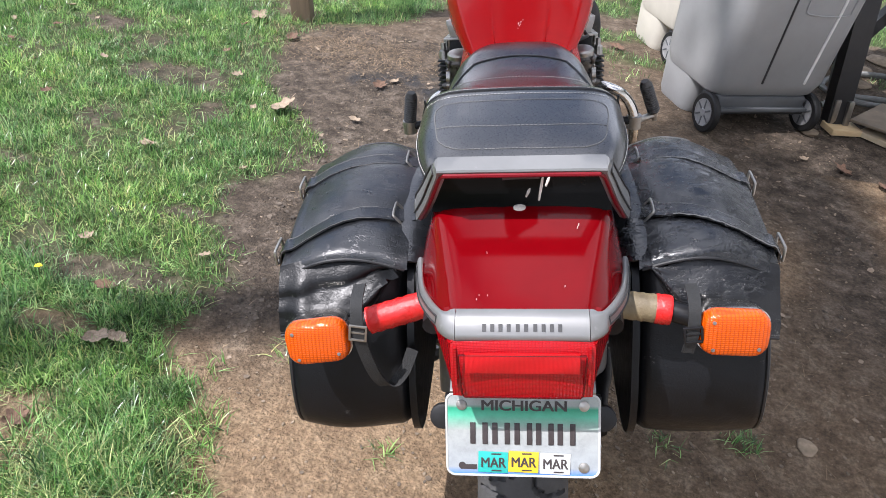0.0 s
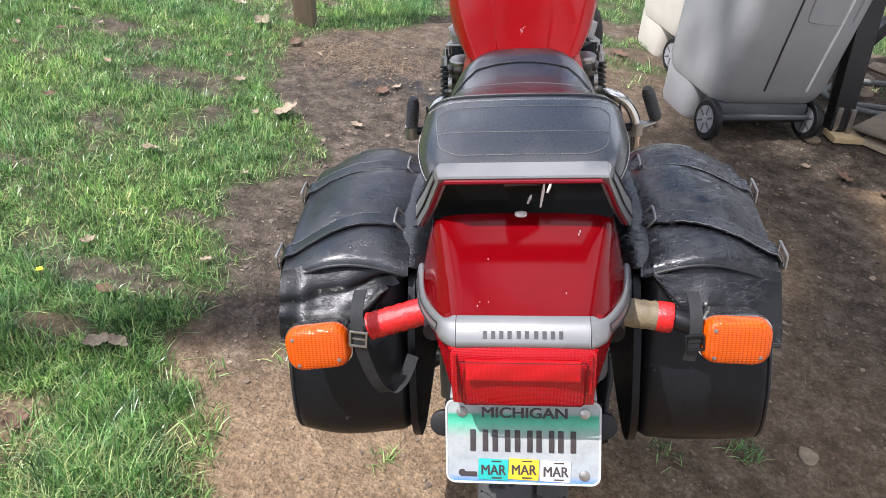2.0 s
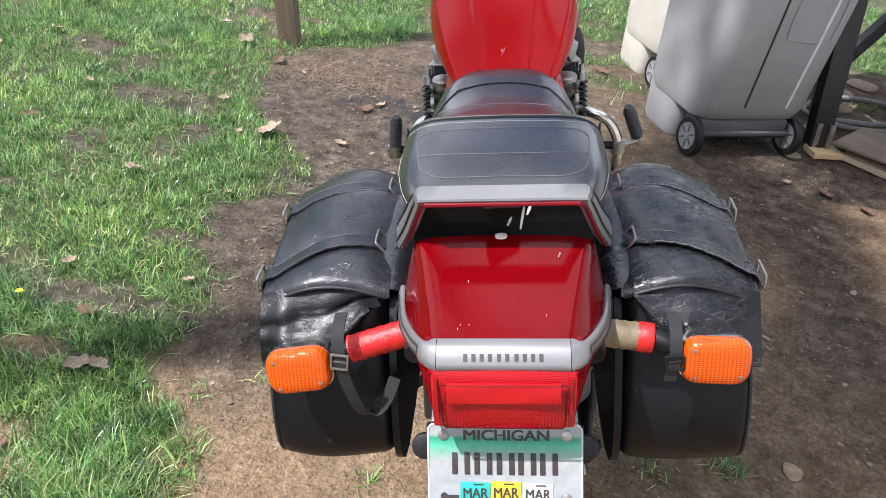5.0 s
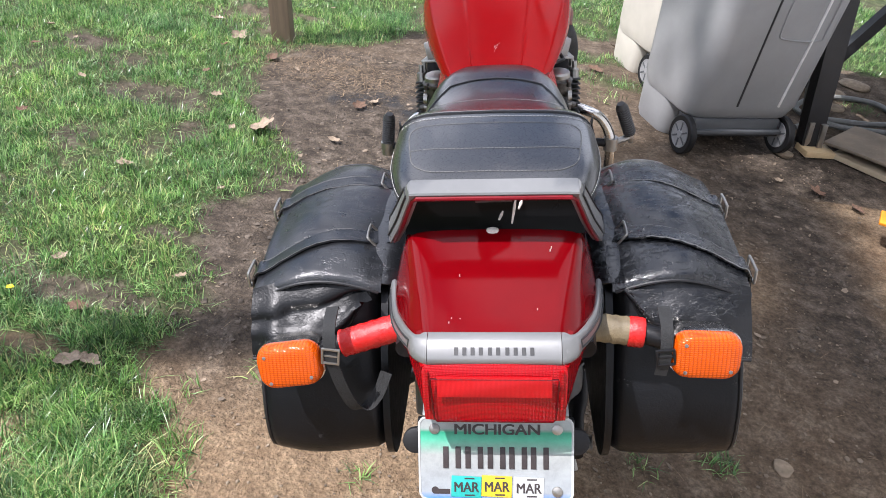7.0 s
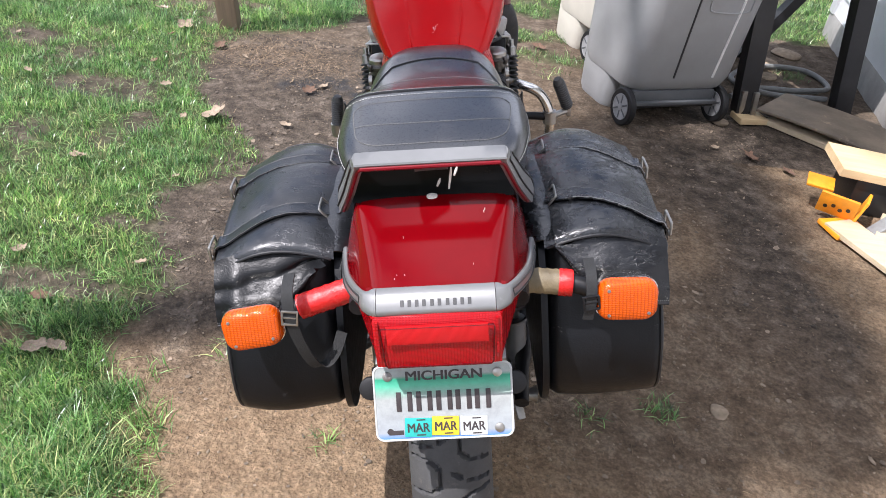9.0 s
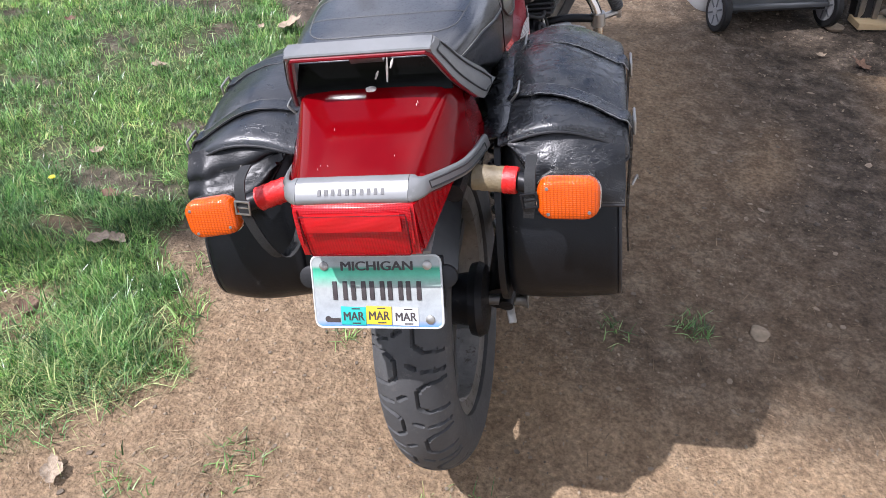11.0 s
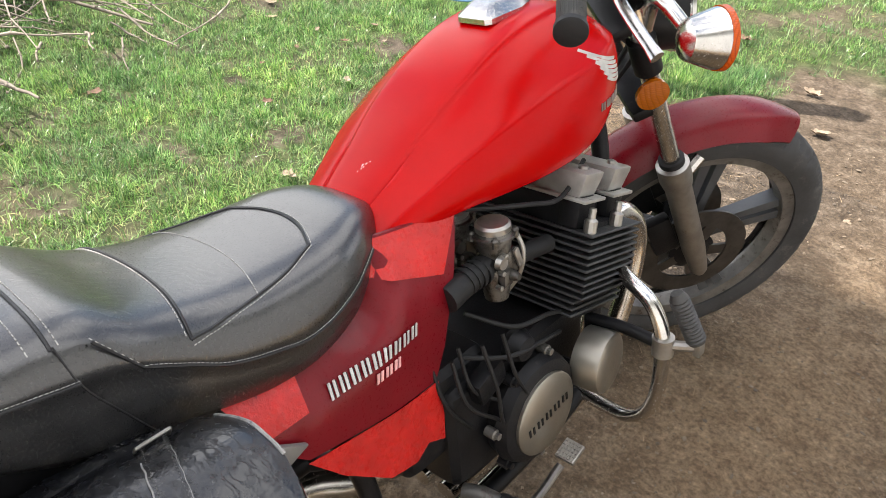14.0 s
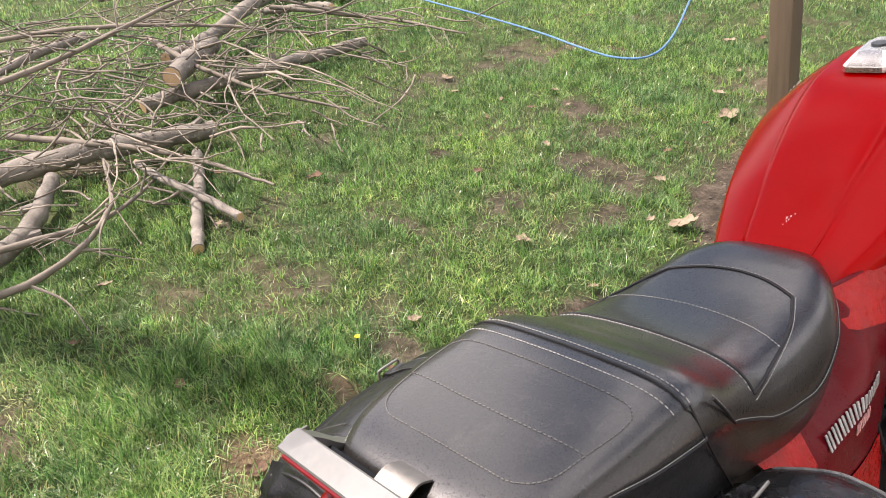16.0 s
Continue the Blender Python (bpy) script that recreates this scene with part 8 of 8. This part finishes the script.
# ---- post and rope ----
post = thing("wooden_post", pose(-1.13, 2.62, 0, 0, -7, 4), "weathered square wooden post in the lawn", "post")
bm = B()
box(bm, (0.095, 0.095, 2.1), pose(0, 0, 0.98), 0.006)
part("post_shaft", bm, POST_WOOD, post)
bm = B()
rope_line = smooth_line([(-5.6, 3.0, 0.03), (-4.0, 2.87, 0.045), (-3.4, 2.84, 0.05), (-2.79, 2.80, 0.05), (-2.4, 2.74, 0.05), (-2.14, 2.73, 0.05), (-2.02, 2.86, 0.05), (-2.11, 3.17, 0.06), (-2.3, 3.6, 0.16), (-2.43, 3.95, 0.3), (-2.5, 4.6, 0.6)], 10)
tube(bm, rope_line, 0.0062, 8)
loose("rope", bm, ROPE, "slack blue and white rope lying on the grass", "rope")

# ---- pile of cut branches ----


def limb(pts, r0, r1, rnd, knots=0.08):
    line = smooth_line(pts, 7)
    n = len(line)
    for i in range(1, n - 1):
        line[i] += Vector((rnd.gauss(0, 1), rnd.gauss(0, 1), rnd.gauss(0, 0.6))) * r0 * 0.12
    bm = B()
    tube(bm, line, [(r0 + (r1 - r0) * i / (n - 1)) * (1 + knots * math.sin(i * 1.9 + pts[0][0] * 5)) for i in range(n)], 12 if r0 > 0.02 else 7)
    return bm, line


def brush_pile():
    rnd = random.Random(21)
    logs = [([(-3.1, -0.35, 0.10), (-3.0, 0.1, 0.12), (-2.95, 0.45, 0.10), (-2.9, 0.78, 0.07)], 0.06, 0.05, "thick grey-brown log, sawn, in a brush pile"),
            ([(-3.36, 0.62, 0.11), (-3.37, 0.9, 0.12), (-3.42, 1.4, 0.09), (-3.47, 2.02, 0.06)], 0.045, 0.036, "long slim log across a brush pile"),
            ([(-3.3, 0.78, 0.23), (-3.55, 1.0, 0.22), (-3.75, 1.2, 0.2)], 0.06, 0.055, "short log with a pale sawn end on a brush pile"),
            ([(-2.75, 0.62, 0.05), (-2.45, 0.50, 0.05), (-2.2, 0.38, 0.04), (-2.0, 0.29, 0.03)], 0.028, 0.026, "stubby grey branch piece on the grass"),
            ([(-2.75, 0.36, 0.10), (-2.5, 0.38, 0.10), (-2.3, 0.44, 0.08), (-2.03, 0.48, 0.07)], 0.018, 0.02, "pale barkless stick on the grass"),
            ([(-2.35, -0.5, 0.05), (-2.45, -0.25, 0.06), (-2.65, -0.08, 0.07), (-2.9, 0.05, 0.09)], 0.05, 0.035, "forked grey log at a brush pile's edge"),
            ([(-4.9, 2.2, 0.12), (-4.45, 1.75, 0.16), (-4.0, 1.25, 0.16), (-3.85, 0.95, 0.16)], 0.06, 0.04, "thick crooked bough in a brush pile"),
            ([(-4.4, 0.7, 0.25), (-4.0, 0.2, 0.28), (-3.5, -0.3, 0.25)], 0.03, 0.022, "grey branch lying over a brush pile"),
            ([(-5.3, 2.0, 0.1), (-4.9, 2.35, 0.1), (-4.5, 2.6, 0.1)], 0.09, 0.085, "thick sawn log beyond a brush pile"),
            ([(-4.5, 1.9, 0.1), (-4.1, 2.1, 0.16), (-3.85, 2.05, 0.2)], 0.028, 0.024, "leaning branch stub in a brush pile")]
    for pts, r0, r1, label in logs:
        bm, line = limb(pts, r0 * 0.86, r1 * 0.86, rnd)
        ob = tagged(part("log", bm, BARK, None, crease=60), label, "log", "logs of the brush pile")
        for p, q, r in ((line[0], line[1], r0 * 0.86), (line[-1], line[-2], r1 * 0.86)):
            d = (p - q).normalized()
            b = B()
            lathe(b, [(r * 0.9, -0.002), (r * 0.9, 0.002), (r * 0.1, 0.003)], basis(p, *(lambda u, v: (u, v, d))(d.orthogonal().normalized(), d.cross(d.orthogonal().normalized()))), 14)
            part("cut_end", b, CUT_WOOD, ob, "pale sawn end")
        for k in range(3 if r0 > 0.03 else 1):
            i = rnd.randrange(2, len(line) - 2)
            b = B()
            d = Vector((rnd.gauss(0, 1), rnd.gauss(0, 1), abs(rnd.gauss(0, 0.6)))).normalized()
            tube(b, [line[i], line[i] + d * r0 * 1.1, line[i] + d * r0 * 1.7], [r0 * 0.45, r0 * 0.35, r0 * 0.28], 8)
            part("knot_stub", b, BARK, ob)
    boughs = [[(-3.9, 0.9, 0.28), (-3.4, 0.95, 0.22), (-3.0, 1.1, 0.14), (-2.65, 1.37, 0.05)], [(-3.3, 0.0, 0.18), (-2.8, 0.35, 0.16), (-2.5, 0.55, 0.12), (-2.13, 0.68, 0.09)], [(-4.2, 1.8, 0.2), (-3.9, 2.1, 0.14), (-3.6, 2.4, 0.07), (-3.14, 2.54, 0.04)],
              [(-3.6, -0.6, 0.3), (-3.4, 0.2, 0.4), (-3.6, 1.0, 0.5), (-4.0, 2.0, 0.55)], [(-2.5, -0.7, 0.1), (-2.3, -0.2, 0.14), (-2.35, 0.1, 0.1), (-2.6, 0.4, 0.08)], [(-4.6, -0.2, 0.3), (-4.1, 0.5, 0.38), (-3.7, 1.1, 0.34), (-3.4, 1.7, 0.2)],
              [(-2.2, -0.55, 0.06), (-2.1, -0.2, 0.1), (-2.3, 0.1, 0.14), (-2.8, 0.25, 0.14)], [(-5.0, 1.0, 0.3), (-4.4, 1.2, 0.4), (-3.8, 1.6, 0.36), (-3.3, 2.2, 0.14)]]
    for pts in boughs:
        bm, line = limb(pts, 0.017, 0.006, rnd)
        ob = tagged(part("branch", bm, TWIG, None, crease=60), "long thin bare branch in a brush pile", "branch", "branches of the brush pile")
        for k in range(7):
            i = rnd.randrange(3, len(line) - 2)
            d = Vector((rnd.gauss(0, 1), rnd.gauss(0, 1), rnd.gauss(0.15, 0.4))).normalized()
            l = rnd.uniform(0.12, 0.4)
            p = line[i]
            q = [p, p + d * l * 0.5 + Vector((0, 0, rnd.uniform(-0.02, 0.04))), p + d * l + Vector((rnd.gauss(0, 0.05), rnd.gauss(0, 0.05), rnd.gauss(0, 0.03)))]
            for v in q:
                v.z = max(0.02, v.z)
            b = B()
            tube(b, smooth_line(q, 4), [0.006 - 0.0045 * j / 8 for j in range(9)], 6)
            part("twig", b, TWIG, ob)
    # the tangle of fine twigs
    verts, faces = [], []
    for _ in range(440):
        cx, cy = rnd.gauss(-3.5, 0.8), rnd.gauss(0.55, 0.85)
        if cx > -2.15 or cx > -2.4 - 0.5 * max(0, cy - 1.2):
            continue
        z = rnd.uniform(0.03, 0.42)
        a = rnd.gauss(0.35, 0.8)
        l = rnd.uniform(0.15, 0.95)
        p = Vector((cx, cy, z))
        d = Vector((math.cos(a), math.sin(a), rnd.gauss(0, 0.22)))
        line = []
        steps = 7
        for k in range(steps):
            line.append(p.copy())
            d = (d + Vector((rnd.gauss(0, 0.22), rnd.gauss(0, 0.22), rnd.gauss(-0.02, 0.14)))).normalized()
            p = p + d * l / steps
            p.z = max(0.015, p.z)
        r = rnd.uniform(0.0026, 0.0068)
        b0 = len(verts)
        for k, q in enumerate(line):
            t = (line[min(k + 1, steps - 1)] - line[max(k - 1, 0)]).normalized()
            u = t.orthogonal().normalized()
            v = t.cross(u)
            rr = r * (1 - 0.75 * k / steps) * (1.5 if k in (2, 5) and rnd.random() < 0.5 else 1)
            for c in range(5):
                g = 2 * math.pi * c / 5
                verts.append(q + (u * math.cos(g) + v * math.sin(g)) * rr)
        for k in range(steps - 1):
            for c in range(5):
                faces.append((b0 + k * 5 + c, b0 + k * 5 + (c + 1) % 5, b0 + (k + 1) * 5 + (c + 1) % 5, b0 + (k + 1) * 5 + c))
        for k in (2, 4, 6):
            # buds
            q, b1 = line[k], len(verts)
            s = 0.006
            verts += [q + Vector((s, 0, 0)), q + Vector((0, s, 0)), q + Vector((-s, 0, 0)), q + Vector((0, -s, 0)), q + Vector((0, 0, 2.2 * s)), q - Vector((0, 0, s))]
            faces += [(b1, b1 + 1, b1 + 4), (b1 + 1, b1 + 2, b1 + 4), (b1 + 2, b1 + 3, b1 + 4), (b1 + 3, b1, b1 + 4), (b1 + 1, b1, b1 + 5), (b1 + 2, b1 + 1, b1 + 5), (b1 + 3, b1 + 2, b1 + 5), (b1, b1 + 3, b1 + 5)]
    me = bpy.data.meshes.new("twig_tangle")
    me.from_pydata(verts, [], faces)
    me.materials.append(TWIG)
    me.shade_smooth()
    tagged(new("twig_tangle", me), "tangle of fine bare budding twigs in the brush pile", "twigs", kind="stuff")


brush_pile()

# ---- an unseen tree, added to cast the yard's shade ----


def added_shade_tree():
    rnd = random.Random(8)
    base = Vector((-6.0, -2.66, 0))
    ob = thing("tree", Matrix.Translation(base), "unseen tree added to cast shade across the yard", "tree")
    bm = B()
    tube(bm, smooth_line([(0, 0, -0.1), (0, 0, 0.5), (0.02, 0.02, 4), (-0.02, 0.03, 8), (0, 0, 12)], 5), [0.21, 0.18, 0.17] + [0.165 - 0.005 * k for k in range(18)], 16)
    part("trunk", bm, BARK, ob)
    up = -SUN_WAY
    clumps = []
    # leaf clumps set up-sun of the ground spots that need shade
    for x, y, r, h in ((0.82, 0.47, 0.22, 11.4), (0.98, 0.42, 0.24, 11.6), (1.1, 0.6, 0.26, 11.5), (0.85, 0.75, 0.3, 11.8), (0.6, 0.95, 0.3, 11.5), (0.8, 1.05, 0.3, 11.7), (1.15, 0.95, 0.3, 11.8), (0.95, 1.15, 0.35, 11.6), (1.05, 1.55, 0.35, 12), (0.6, 1.35, 0.4, 11.2), (0.25, 1.2, 0.32, 11.4), (-0.1, 0.95, 0.32, 11.0), (1.3, 2.75, 0.3, 12.2), (0.75, 1.85, 0.35, 12), (0.2, 1.75, 0.3, 11.8),
                       (1.6, 2.5, 0.28, 12.2), (1.85, 2.3, 0.3, 12.3)):
        clumps.append((Vector((x, y, 0)) + up * h - base, r))
    verts, faces = [], []
    for c, r in clumps:
        bm = B()
        tube(bm, smooth_line([(0, 0, max(6.5, c.z - 2.2)), Vector((c.x * 0.5, c.y * 0.5, c.z - 0.9)), c], 5), [0.07 - 0.005 * k for k in range(11)], 8)
        part("limb", bm, BARK, ob)
        for _ in range(620):
            d = Vector((rnd.gauss(0, 1), rnd.gauss(0, 1), rnd.gauss(0, 0.5)))
            p = c + d * r * 0.55
            a = Vector((rnd.gauss(0, 1), rnd.gauss(0, 1), rnd.gauss(0, 1))).normalized() * 0.05
            b = a.orthogonal().normalized() * 0.035
            k = len(verts)
            verts += [p - a, p + b, p + a, p - b]
            faces.append((k, k + 1, k + 2, k + 3))
    me = bpy.data.meshes.new("crown")
    me.from_pydata(verts, [], faces)
    me.materials.append(FOLIAGE)
    crown = new("crown", me)
    crown.parent = ob


added_shade_tree()
